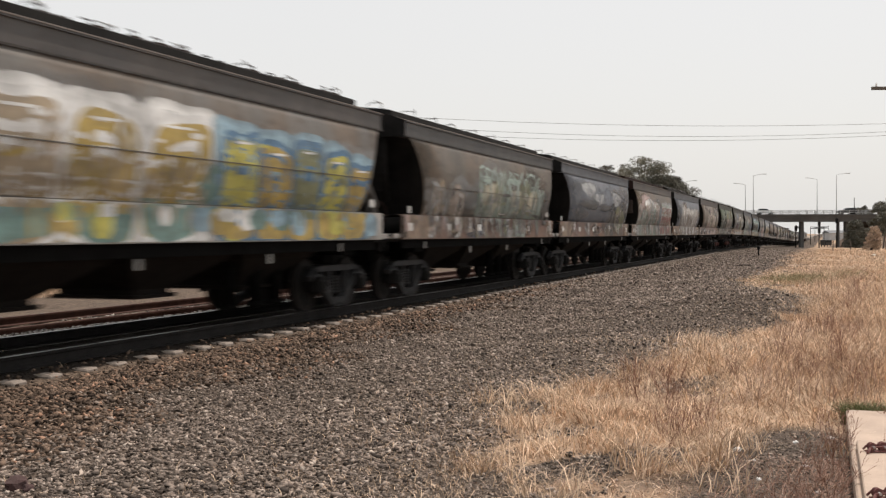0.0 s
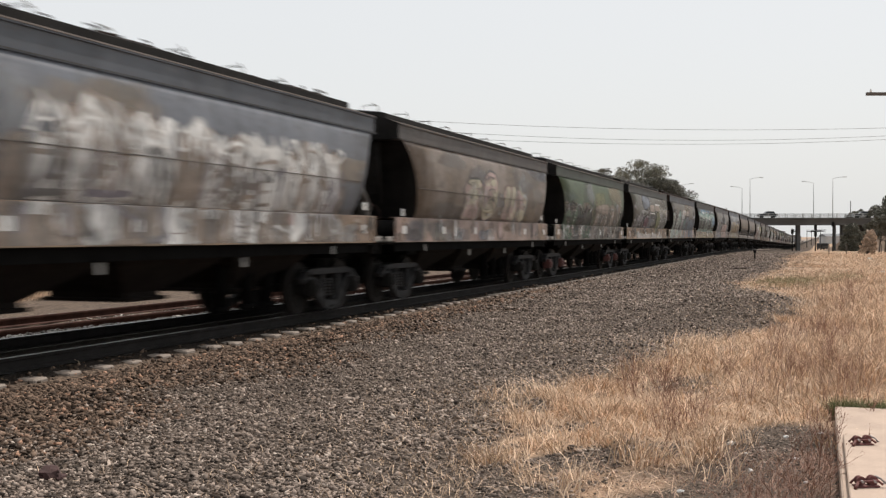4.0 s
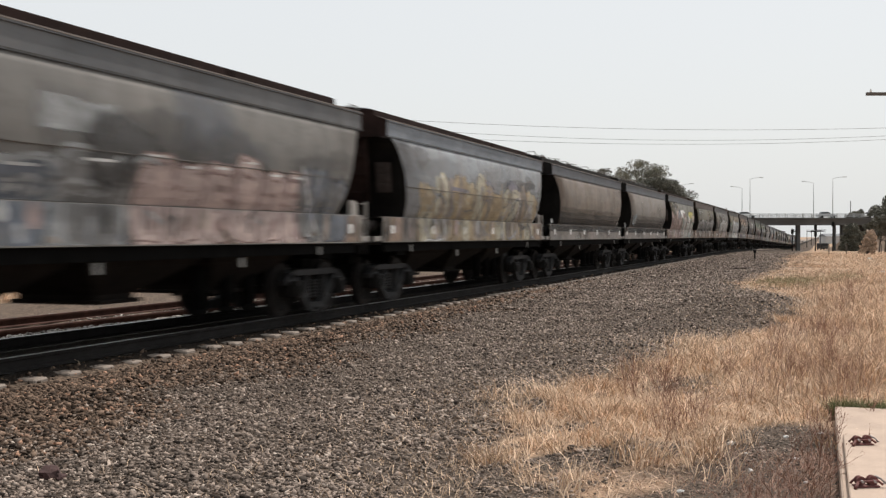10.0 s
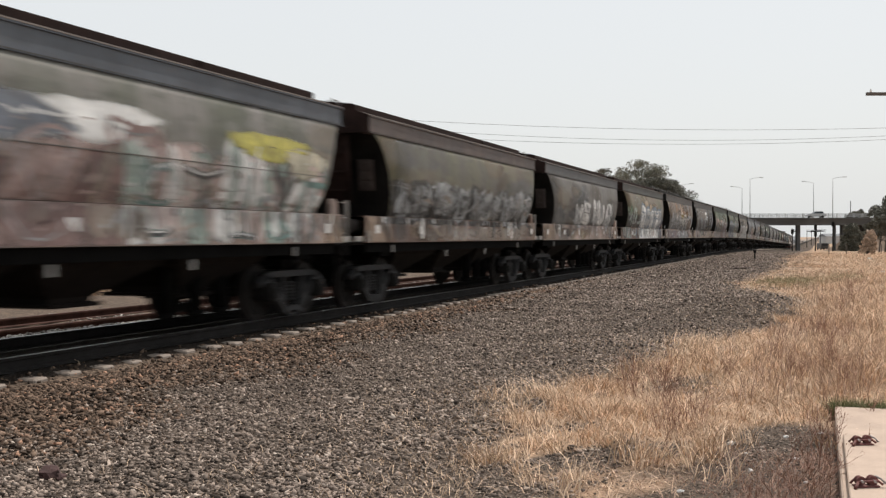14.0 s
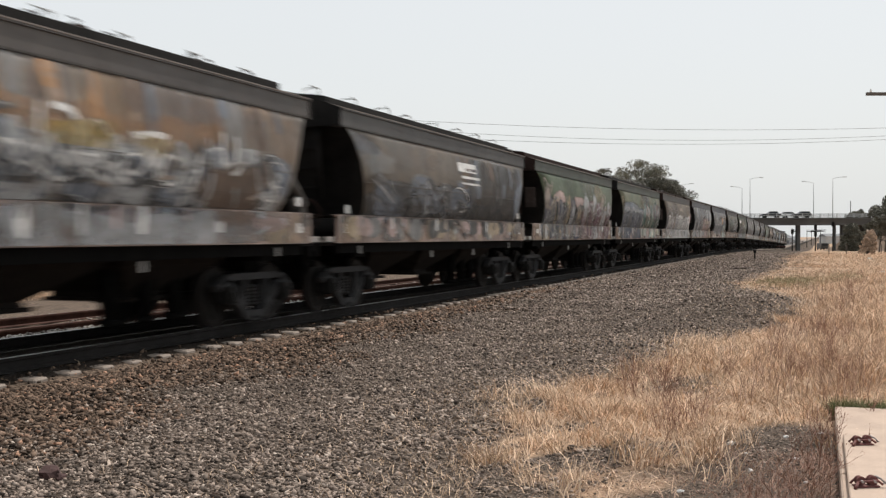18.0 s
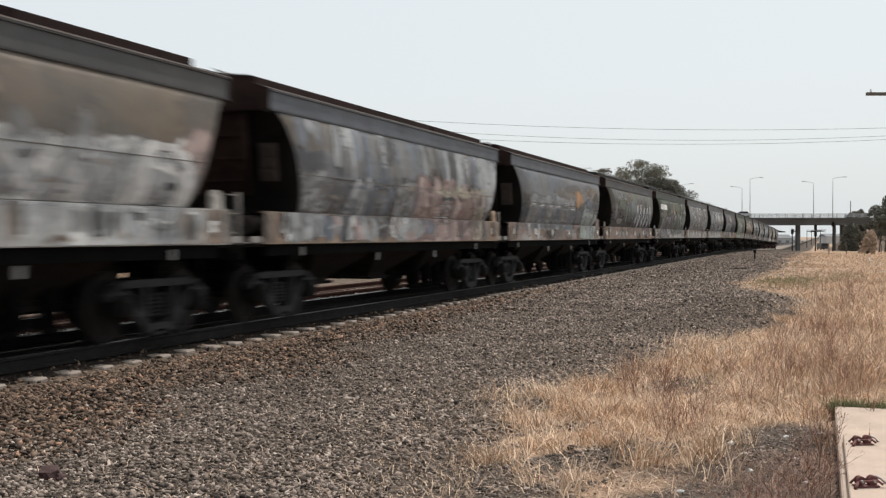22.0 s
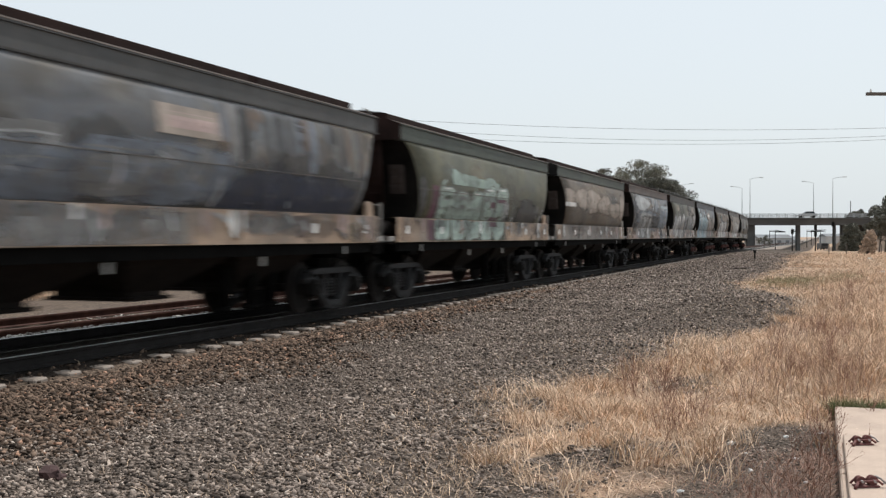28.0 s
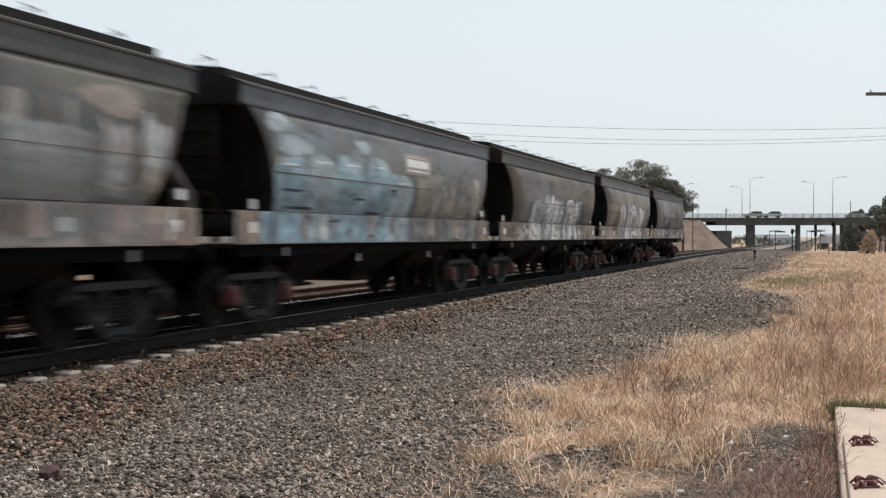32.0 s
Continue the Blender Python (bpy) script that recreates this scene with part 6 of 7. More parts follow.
def build_bridge():
    b = thing("road_bridge", "grey concrete road bridge on piers over the railway", "bridge")
    b.matrix_basis = Matrix.Translation(spot(0, AWAY)) @ pose(0, 0, 0, 0, 0, math.degrees(TURN))
    x0, x1 = at_px(1222, AWAY), at_px(1640, AWAY)
    bm = loft([[(x, y, z) for y, z in ((0, 4.75), (11, 4.75), (11, 5.3), (11.4, 5.35), (11.4, 5.62), (-0.4, 5.62), (-0.4, 5.35), (0, 5.3))] for x in (x0, x1)])
    for k in range(5):
        part("girder", boxes((x0 + 6, x1, 0.3 + k * 2.4, 1.1 + k * 2.4, 3.95, 4.75)), M_BRIDGE, b)
    part("deck", bm, M_BRIDGE, b)
    for y in (-0.3, 11.2):
        for z in (6.1, 6.55):
            part("guard_rail", boxes((x0 - 8, x1, y, y + 0.08, z - 0.05, z + 0.05)), M_GALV, b)
        x = x0 - 8
        while x < x1:
            part("guard_post", shared("guard_post", lambda: boxes((-0.07, 0.07, -0.06, 0.06, 5.6, 6.62)), [M_GALV]), None, b).matrix_basis = pose(x, y + 0.04, 0)
            x += 2.0
    for px, w in ((1327, 1.7), (1412, 0.9), (1477, 0.3), (1498, 2.4)):
        c = at_px(px, AWAY + 2.5)
        bm = boxes((c - w / 2, c + w / 2, 2.0, 3.1, -3.0, 3.95), bevel=0.08)
        part("pier", boxes((c - w / 2 + 2.0, c + w / 2 + 2.0, 8.3, 9.4, -3.0, 3.95), bevel=0.08), M_BRIDGE, b)
        part("pier", bm, M_BRIDGE, b)
    c = at_px(1287, AWAY)
    part("abutment", boxes((c - 2.5, c + 1.2, 0.5, 10.5, -3.0, 2.6), bevel=0.1), M_BRIDGE, b)


build_bridge()
M_EARTH = plain("dry_bank", (0.17, 0.122, 0.088), 0.95, 0.0, 0.4, 0.35, 2.5, 0.08)


def build_bank(side):
    """The grassed approach bank of the bridge."""
    c1, c2 = at_px(1238, AWAY), at_px(1292, AWAY)
    rows = ((-330, 5.3), (-200, 5.3), (-100, 5.3), (-40, 5.3), (c1 - 6, 5.3), (c1, 5.2), ((c1 + c2) / 2, 1.6), (c2, -2.2))
    if side > 0:
        c1, c2 = at_px(1560, AWAY), at_px(1500, AWAY)
        rows = ((c2, -2.2), ((c1 + c2) / 2, 1.6), (c1, 5.2), (c1 + 6, 5.3), (140, 5.3), (200, 5.3), (300, 5.3), (420, 5.3))
    rings = []
    for x, h in rows:
        rings.append([(x, -14, -3.2), (x, -0.5, h), (x, 11.5, h), (x, 26, -3.2)])
    bm = loft(rings)
    bmesh.ops.subdivide_edges(bm, edges=bm.edges, cuts=5, use_grid_fill=True)
    for v in bm.verts:
        v.co.z += 0.35 * noise.noise(v.co * 0.3)
    ob = part("embankment", bm, M_EARTH, None)
    ob.matrix_basis = Matrix.Translation(spot(0, AWAY)) @ pose(0, 0, 0, 0, 0, math.degrees(TURN))
    tagged(ob, "dry brown earth bank carrying the road to the bridge", "embankment", kind="structure")


build_bank(-1)
build_bank(1)
M_ROAD = plain("asphalt", (0.05, 0.05, 0.05), 0.9, 0.0, 0.2, 0.5, 8, 0)
road = part("road", boxes((-330, 420, 0.3, 10.7, 5.6, 5.68)), M_ROAD, None)
road.matrix_basis = Matrix.Translation(spot(0, AWAY)) @ pose(0, 0, 0, 0, 0, math.degrees(TURN))
tagged(road, "grey asphalt road across the bridge", "road", kind="structure")


def street_lamp(px, top, tip, away, foot=5.6):
    """A street lamp with one outreach arm; top and tip as heights and reach."""
    lp = thing("street_lamp", "tall grey steel street lamp on the bridge", "street lamp", "lamps along the bridge")
    lp.matrix_basis = Matrix.Translation(spot(at_px(px, away), away, foot)) @ pose(0, 0, 0, 0, 0, math.degrees(TURN))
    h = top - foot
    part("pole", rod(rod(bmesh.new(), (0, 0, 0), (0, 0, h), 0.1, 0.06, 10), (0, 0, 0), (0, 0, 0.3), 0.2), M_GALV, lp)
    part("arm", tube([(0, 0, h - 0.1), (tip * 0.35, 0, h + 0.2), (tip * 0.8, 0, h + 0.32)], 0.05, 6), M_GALV, lp)
    part("lamp_head", boxes((tip * 0.75, tip * 1.1, -0.16, 0.16, h + 0.26, h + 0.42), bevel=0.05), M_GALV, lp)


for px, yp, tip, away in ((1313, 333, -2.6, 270), (1327, 317, 2.8, 261), (1439.5, 324, -2.6, 270), (1473.5, 316, 2.9, 261), (1205, 328, 2.7, 261), (1235, 345, -2.4, 285)):
    street_lamp(px, 1.369 + (418 - yp) / 1976 * away, tip, away)


# ---- wires and poles ----
def power_pole(px, away, h, arm_w, arm_z, thick=0.13):
    p = thing("power_pole", "weathered timber power pole with a crossarm", "power pole", "power poles")
    q = spot(at_px(px, away), away)
    p.matrix_basis = Matrix.Translation((q.x, q.y, float(ground_z(q.x, q.y)) - 0.3)) @ pose(0, 0, 0, 0, 0, math.degrees(TURN))
    part("pole", rod(bmesh.new(), (0, 0, 0), (0, 0, h), thick * 1.25, thick, 10), M_WOOD, p)
    part("crossarm", boxes((-arm_w, arm_w, -0.16, -0.06, arm_z - 0.06, arm_z + 0.06), bevel=0.01), M_WOOD, p)
    for x in (-arm_w * 0.9, -arm_w * 0.4, arm_w * 0.4, arm_w * 0.9):
        part("insulator", rod(bmesh.new(), (x, -0.11, arm_z + 0.06), (x, -0.11, arm_z + 0.2), 0.04, 0.03), M_REFL, p)


power_pole(1612, 42, 8.5, 1.75, 7.45, 0.12)
WA = 85.0
power_pole(470, WA, 11.5, 1.2, 10.6)
power_pole(1700, WA, 11.5, 1.2, 10.6)


def wire(rows, away, k):
    pts = []
    (a, ya), (b, yb), (c, yc) = rows
    co = np.polyfit([a, b, c], [ya, yb, yc], 2)
    for px in np.linspace(470, 1700, 24):
        pts.append(spot(at_px(px, away), away, 1.369 + (418 - float(np.polyval(co, px))) / 1976 * away))
    ob = part("overhead_wire", tube(pts, 0.014, 5), M_WIRE, None)
    tagged(ob, "thin dark overhead wire sagging between poles", "wire", "overhead wires")


wire(((780, 216.5), (1400, 230), (1568, 227)), WA, 0)
wire(((840, 237), (1400, 247), (1568, 241)), WA + 0.5, 1)
wire(((880, 249), (1400, 253.5), (1568, 247.5)), WA + 1, 2)


# ---- trees ----
def leaf_material(name, c):
    m, nt, p = nodes_of(name)
    rnd = add(nt, "NewGeometry").outputs["Random Per Island"]
    col = mixed(nt, rnd, tint(c, 0.55), tint(c, 1.5), 0.0, 1.0)
    nt.links.new(col, p.inputs["Base Color"])
    p.inputs["Roughness"].default_value = 0.6
    return m


M_LEAF = leaf_material("gum_leaves", (0.17, 0.165, 0.125))
M_LEAF2 = leaf_material("dark_leaves", (0.1, 0.097, 0.073))
M_BARK = plain("bark", (0.12, 0.1, 0.085), 0.9)


def leaf_cloud(centres, per, size, rng):
    """Small two-triangle leaf sprays scattered over clumps."""
    V, F = [], []
    n = 0
    for (cx, cy, cz, r) in centres:
        k = int(per * r * r)
        u = rng.normal(size=(k, 3))
        u /= np.linalg.norm(u, axis=1)[:, None]
        rad = r * rng.uniform(0.55, 1.05, size=(k, 1))
        c = u * rad * np.array([1, 1, 0.72]) + np.array([cx, cy, cz])
        a = rng.normal(size=(k, 3))
        a /= np.linalg.norm(a, axis=1)[:, None]
        b = np.cross(a, rng.normal(size=(k, 3)))
        b /= np.linalg.norm(b, axis=1)[:, None]
        s = size * rng.uniform(0.6, 1.4, size=(k, 1))
        V.append(np.stack([c - a * s, c + b * s * 0.5, c + a * s, c - b * s * 0.5], 1).reshape(-1, 3))
        F.append(n + np.arange(k * 4).reshape(-1, 4))
        n += k * 4
    return np.concatenate(V), np.concatenate(F)


def build_tree(px, away, h, spread, low, seed, leaf, label, name="tree", per=120, size=0.16, foot=None):
    rng = np.random.default_rng(seed)
    q = spot(at_px(px, away), away)
    z = float(ground_z(q.x, q.y)) - 0.15 if foot is None else foot
    t = thing(name, label, name, "trees and bushes", at=(q.x, q.y, z))
    bm = rod(bmesh.new(), (0, 0, 0), (0.2, 0, h * 0.45), 0.022 * h, 0.014 * h, 9)
    cl = []
    n = 9 if name == "tree" else 6
    for k in range(n):
        a = k * 2.4 + rng.uniform(-0.4, 0.4)
        rr = spread * math.sqrt((k + 0.5) / n)
        top = (rr * math.cos(a), rr * math.sin(a), low + (h - low) * (0.35 + 0.55 * (1 - (rr / spread) ** 2) * rng.uniform(0.7, 1.0)))
        rod(bm, (0.2, 0, h * rng.uniform(0.2, 0.45)), top, 0.009 * h, 0.003 * h, 6)
        r = spread * rng.uniform(0.3, 0.46)
        cl.append((*top, r))
        for _ in range(3):
            cl.append((top[0] + rng.normal() * r * 0.5, top[1] + rng.normal() * r * 0.5, top[2] + rng.normal() * r * 0.3, r * rng.uniform(0.3, 0.55)))
    part("trunk", bm, M_BARK, t)
    V, F = leaf_cloud(cl, per, size, rng)
    numpy_mesh("crown", V, F, leaf, t)


def build_gum(px, away, top, span, deep, seed, leaf, label, clumps=16, gappy=1.0):
    """A gum tree: bare forking limbs that carry separate flat-bottomed clumps of leaves under a wide dome."""
    rng = np.random.default_rng(seed)
    q = spot(at_px(px, away), away)
    z = float(ground_z(q.x, q.y)) - 0.15
    t = thing("tree", label, "tree", "trees and bushes", at=(q.x, q.y, z), turn=math.degrees(TURN))
    h = top - z
    fork = h - deep * 1.6
    bm = tube([(0, 0, 0), (0.15, 0, fork * 0.5), (-0.1, 0.1, fork)], 0.018 * h, 8)
    cl = []
    for k in range(clumps):
        a = (k + 0.5) / clumps * 2 - 1
        x = a * span * 0.5 * rng.uniform(0.85, 1.0)
        y = rng.uniform(-0.3, 0.3) * span
        dome = math.sqrt(max(0.05, 1 - (a * 0.9) ** 2))
        tier = rng.choice((1.0, 0.55, 0.15), p=(0.68, 0.24, 0.08))
        r = deep * rng.uniform(0.3, 0.44)
        c = (x, y, h - deep + deep * dome * tier - r * 0.7)
        knee = (x * 0.45, y * 0.4, fork + (c[2] - fork) * 0.45)
        tube([(-0.1, 0.1, fork), knee, c], 0.005 * h, 5, bm)
        cl.append((*c, r))
        for _ in range(4):
            cl.append((c[0] + rng.normal() * r * 0.75, c[1] + rng.normal() * r * 0.6, c[2] + rng.uniform(-0.25, 0.25) * r, r * rng.uniform(0.4, 0.7)))
    part("trunk", bm, M_BARK, t)
    V, F = leaf_cloud(cl, 230 / gappy, 0.1, rng)
    numpy_mesh("crown", V, F, leaf, t)


H_AT = lambda yp, away: 1.369 + (418 - yp) / 1976 * away
build_gum(1131, 150, H_AT(282, 150), 6.0, 2.7, 3, M_LEAF, "grey-green gum tree with an open clumped crown", 15)
build_gum(1071, 154, H_AT(296, 154), 2.3, 2.0, 4, M_LEAF2, "small gum tree behind the railway", 7)
build_gum(1158, 146, H_AT(312, 146), 6.4, 3.4, 5, M_LEAF2, "dark broad gum tree behind the railway", 20, 0.6)
build_gum(1208, 158, H_AT(343, 158), 2.2, 2.6, 6, M_LEAF2, "dark gum tree with hanging branches", 8, 0.8)
for px, away, h, sp, low, sd in ((1567, 150, 7.8, 2.5, -1.5, 7), (1556, 170, 6.2, 2.0, 0.5, 8), (1518, 275, 10.4, 2.6, 5.5, 19), (1594, 140, 8.5, 3.2, 0.5, 10)):
    build_tree(px, away, h, sp, low, sd, M_LEAF2, "dark dense tree beside the line", per=800, size=0.13)


def build_bush(px, away, half, foot, top, seed, leaf, label, name, lean=0.0, size=0.12, per=900):
    """A dense mound of leaf sprays on many short stems, down to the ground."""
    rng = np.random.default_rng(seed)
    q = spot(at_px(px, away), away)
    t = thing(name, label, name, "trees and bushes", at=(q.x, q.y, foot), turn=math.degrees(TURN))
    h = top - foot
    bm, cl = bmesh.new(), []
    for k in range(26):
        a, rr = k * 2.4, math.sqrt((k + 0.5) / 26)
        r = half * rng.uniform(0.22, 0.38)
        up = h * math.sqrt(max(0.04, 1 - rr * rr)) - r * 0.5
        x, y = half * rr * math.cos(a) * 0.8, half * rr * math.sin(a) * 0.7
        rod(bm, (x * 0.2, y * 0.2, 0), (x + lean * up / h, y, up), 0.008 * h, 0.003 * h, 5)
        for f in (1.0, 0.62, 0.3):
            cl.append((x + lean * up * f / h + rng.normal() * 0.1 * half, y, max(r * 0.5, up * f), r * rng.uniform(0.8, 1.1)))
    part("stems", bm, M_BARK, t)
    V, F = leaf_cloud(cl, per, size, rng)
    numpy_mesh("foliage", V, F, leaf, t)


build_bush(1508, 228, 2.5, float(ground_z(60, 230)) - 0.2, H_AT(396, 228), 9, M_LEAF2, "dark dense bush in front of the bridge pier", "bush", size=0.16, per=420)
build_bush(1534, 118, 0.95, float(ground_z(30, 118)) - 0.1, H_AT(407, 118), 77, leaf_material("dry_leaves", (0.42, 0.31, 0.225)), "tan dry shrub by the fence", "shrub", 0.5, 0.07, 1900)
for px, away, h, sp, sd in ((1312, 300, 4.5, 2.6, 11), (1352, 300, 4.2, 2.0, 13)):
    build_tree(px, away, h, sp, 0.6, sd, M_LEAF2, "small dusty green tree by the bridge", per=60, size=0.22)


# ---- traffic on the bridge ----
M_GLASS = plain("car_glass", (0.02, 0.025, 0.03), 0.1, 0.0, 0.1, 3, 20, 0)
M_TYRE = plain("tyre", (0.02, 0.02, 0.02), 0.9, 0, 0.2, 5, 40, 0)
CAR_PAINT = {k: plain("car_" + k, c, 0.3, 0.1, 0.05, 2, 20, 0) for k, c in dict(white=(0.75, 0.75, 0.73), silver=(0.45, 0.46, 0.47), dark=(0.03, 0.032, 0.035), gold=(0.36, 0.33, 0.25), blue=(0.05, 0.07, 0.13)).items()}


def build_car(colour, kind):
    """Nose towards +x; a saloon or a wagon."""
    words = {"saloon": "saloon car", "wagon": "estate car"}[kind]
    c = thing("car", colour + " " + words + " driving over the bridge", "car", "cars on the bridge")
    side = [(-2.25, 0.35), (-2.3, 0.75), (-2.2, 0.98), (1.0, 0.98), (2.1, 0.85), (2.3, 0.65), (2.28, 0.35)]
    bm = loft([[(x, y, z) for x, z in side] for y in (-0.88, 0.88)])
    bmesh.ops.bevel(bm, geom=list(bm.edges), offset=0.06, segments=1, affect="EDGES")
    part("body", bm, CAR_PAINT[colour], c)
    back = -2.1 if kind == "wagon" else -1.75
    cab = [(back, 0.96), (back + 0.35, 1.42), (0.15, 1.45), (0.95, 0.96)]
    part("window_band", loft([[(x, y, z) for x, z in cab] for y in (-0.74, 0.74)]), M_GLASS, c)
    part("car_roof", boxes((back + 0.32, 0.2, -0.7, 0.7, 1.42, 1.49), bevel=0.02), CAR_PAINT[colour], c)
    for x in (-1.4, 1.35):
        for y in (-0.84, 0.84):
            ob = part("wheel", shared("car_wheel", lambda: rod(bmesh.new(), (0, -0.1, 0), (0, 0.1, 0), 0.32, n=16), [M_TYRE]), None, c)
            ob.matrix_basis = pose(x, y, 0.32)
    return c


PER_PX = AWAY / 1976
CARS = []
# colour, kind, seconds, where along the bridge it is then, and which way it goes
for colour, kind, t0, px, way in (("dark", "wagon", 2.0, 1378, -1), ("dark", "saloon", 3.0, 1425, -1), ("dark", "wagon", 5.6, 1437, -1), ("silver", "saloon", 14.0, 1451, -1),
                                  ("dark", "saloon", 18.0, 1370, -1), ("dark", "wagon", 18.0, 1425, -1), ("silver", "saloon", 21.0, 1378, -1), ("gold", "saloon", 25.0, 1423, -1),
                                  ("silver", "saloon", 28.0, 1435, -1), ("gold", "wagon", 30.0, 1461, -1), ("silver", "wagon", 30.0, 1494, -1), ("white", "saloon", 2.0, 1513, 1), ("white", "wagon", 8.25, 1442, 1),
                                  ("silver", "saloon", 9.5, 1447, 1), ("white", "saloon", 12.0, 1485, 1), ("white", "wagon", 19.0, 1492, 1), ("white", "saloon", 25.0, 1513, 1)):
    CARS.append((build_car(colour, kind), t0, at_px(px, AWAY), way))


def drive():
    spin = Matrix.Translation(spot(0, AWAY, 5.68)) @ pose(0, 0, 0, 0, 0, math.degrees(TURN))
    for c, t0, x0, way in CARS:
        v = (-61 if way < 0 else 74) * PER_PX
        y = 3.0 if way < 0 else 8.0
        walk(c, [(t, spin @ pose(x0 + v * (t - t0), y, 0, 0, 0, 180 if way < 0 else 0)) for t in (0.0, 8.0, 16.0, 24.0, 32.0)])


# ---- beyond the bridge ----
M_FAR = plain("far_wall", (0.42, 0.42, 0.42), 0.9, 0.0, 0.15, 0.2, 3, 0)
M_FARROOF = plain("far_roof", (0.16, 0.17, 0.18), 0.8, 0.0, 0.2, 0.2, 3, 0)


def far_shed(px, away, w, h, d=12):
    q = spot(at_px(px, away), away)
    s = thing("shed", "long pale shed with a dark metal roof, far off", "shed", "sheds beyond the bridge")
    s.matrix_basis = Matrix.Translation((q.x, q.y, float(ground_z(0, q.y)) - 0.1)) @ pose(0, 0, 0, 0, 0, math.degrees(TURN))
    part("wall", boxes((-w / 2, w / 2, 0, d, 0, h)), M_FAR, s)
    part("roof", loft([[(x, -0.4, h), (x, d / 2, h + 1.5), (x, d + 0.4, h)] for x in (-w / 2 - 0.4, w / 2 + 0.4)]), M_FARROOF, s)
    for k in range(4):
        part("window", boxes((-w / 2 + (k + 0.5) * w / 4 - 0.8, -w / 2 + (k + 0.5) * w / 4 + 0.8, -0.05, 0.02, h * 0.35, h * 0.7)), M_FARROOF, s)


far_shed(1372, 480, 14, 3.4)
far_shed(1395, 520, 10, 2.6)
far_shed(1350, 560, 12, 3.0)
far_shed(1512, 600, 30, 4.0)


def mast(px, away, h, reach=0.0, heads=0):
    q = spot(at_px(px, away), away)
    g = thing("railway_mast", "dark steel railway mast beside the line", "mast", "masts along the line")
    g.matrix_basis = Matrix.Translation((q.x, q.y, float(ground_z(0, q.y)) - 0.1)) @ pose(0, 0, 0, 0, 0, math.degrees(TURN))
    part("post", rod(bmesh.new(), (0, 0, 0), (0, 0, h), 0.13, 0.1, 8), M_BOGIE, g)
    if reach:
        part("beam", boxes((min(0, reach), max(0, reach), -0.1, 0.1, h - 0.7, h - 0.45)), M_BOGIE, g)
        part("brace", rod(bmesh.new(), (0, 0, h), (reach, 0, h - 0.5), 0.05), M_BOGIE, g)
    for k in range(heads):
        part("signal_head", boxes((-0.28, 0.28, -0.2, 0.1, h - 1.2 - k * 1.4, h - 0.2 - k * 1.4), bevel=0.05), M_BOGIE, g)


mast(1443, 236, 5.8, 0, 2)
mast(1474, 232, 6.4, 0, 1)
mast(1402, 245, 5.0, 0.8, 1)
for px, away, h, reach in ((1372, 330, 6.0, 3.0), (1428, 400, 6.4, 5.0), (1452, 400, 6.4, -4.0), (1436, 520, 7.0, 6.0), (1362, 420, 6.5, 5.0), (1460, 620, 8, -6.0)):
    mast(px, away, h, reach)
power_pole(1226, 236, 11.2, 0.9, 10.2, 0.11)
power_pole(1285, 320, 12.4, 1.0, 11.6, 0.12)
mast(1505, 300, 13.4)

v = thing("parked_van", "dark boxy van parked beyond the bridge", "van")
q = spot(at_px(1460, 330), 330)
v.matrix_basis = Matrix.Translation((q.x, q.y, float(ground_z(q.x, q.y)) - 0.02)) @ pose(0, 0, 0, 0, 0, math.degrees(TURN))
part("body", boxes((-1.0, 1.0, 0, 4.6, 0.4, 2.1), bevel=0.12), CAR_PAINT["dark"], v)
part("rear_window", boxes((-0.8, 0.8, -0.02, 0.0, 1.3, 1.85)), M_GLASS, v)
for x in (-0.9, 0.9):
    for y in (0.9, 3.7):
        part("wheel", rod(bmesh.new(), (x - 0.1, y, 0.34), (x + 0.1, y, 0.34), 0.34, n=14), M_TYRE, v)


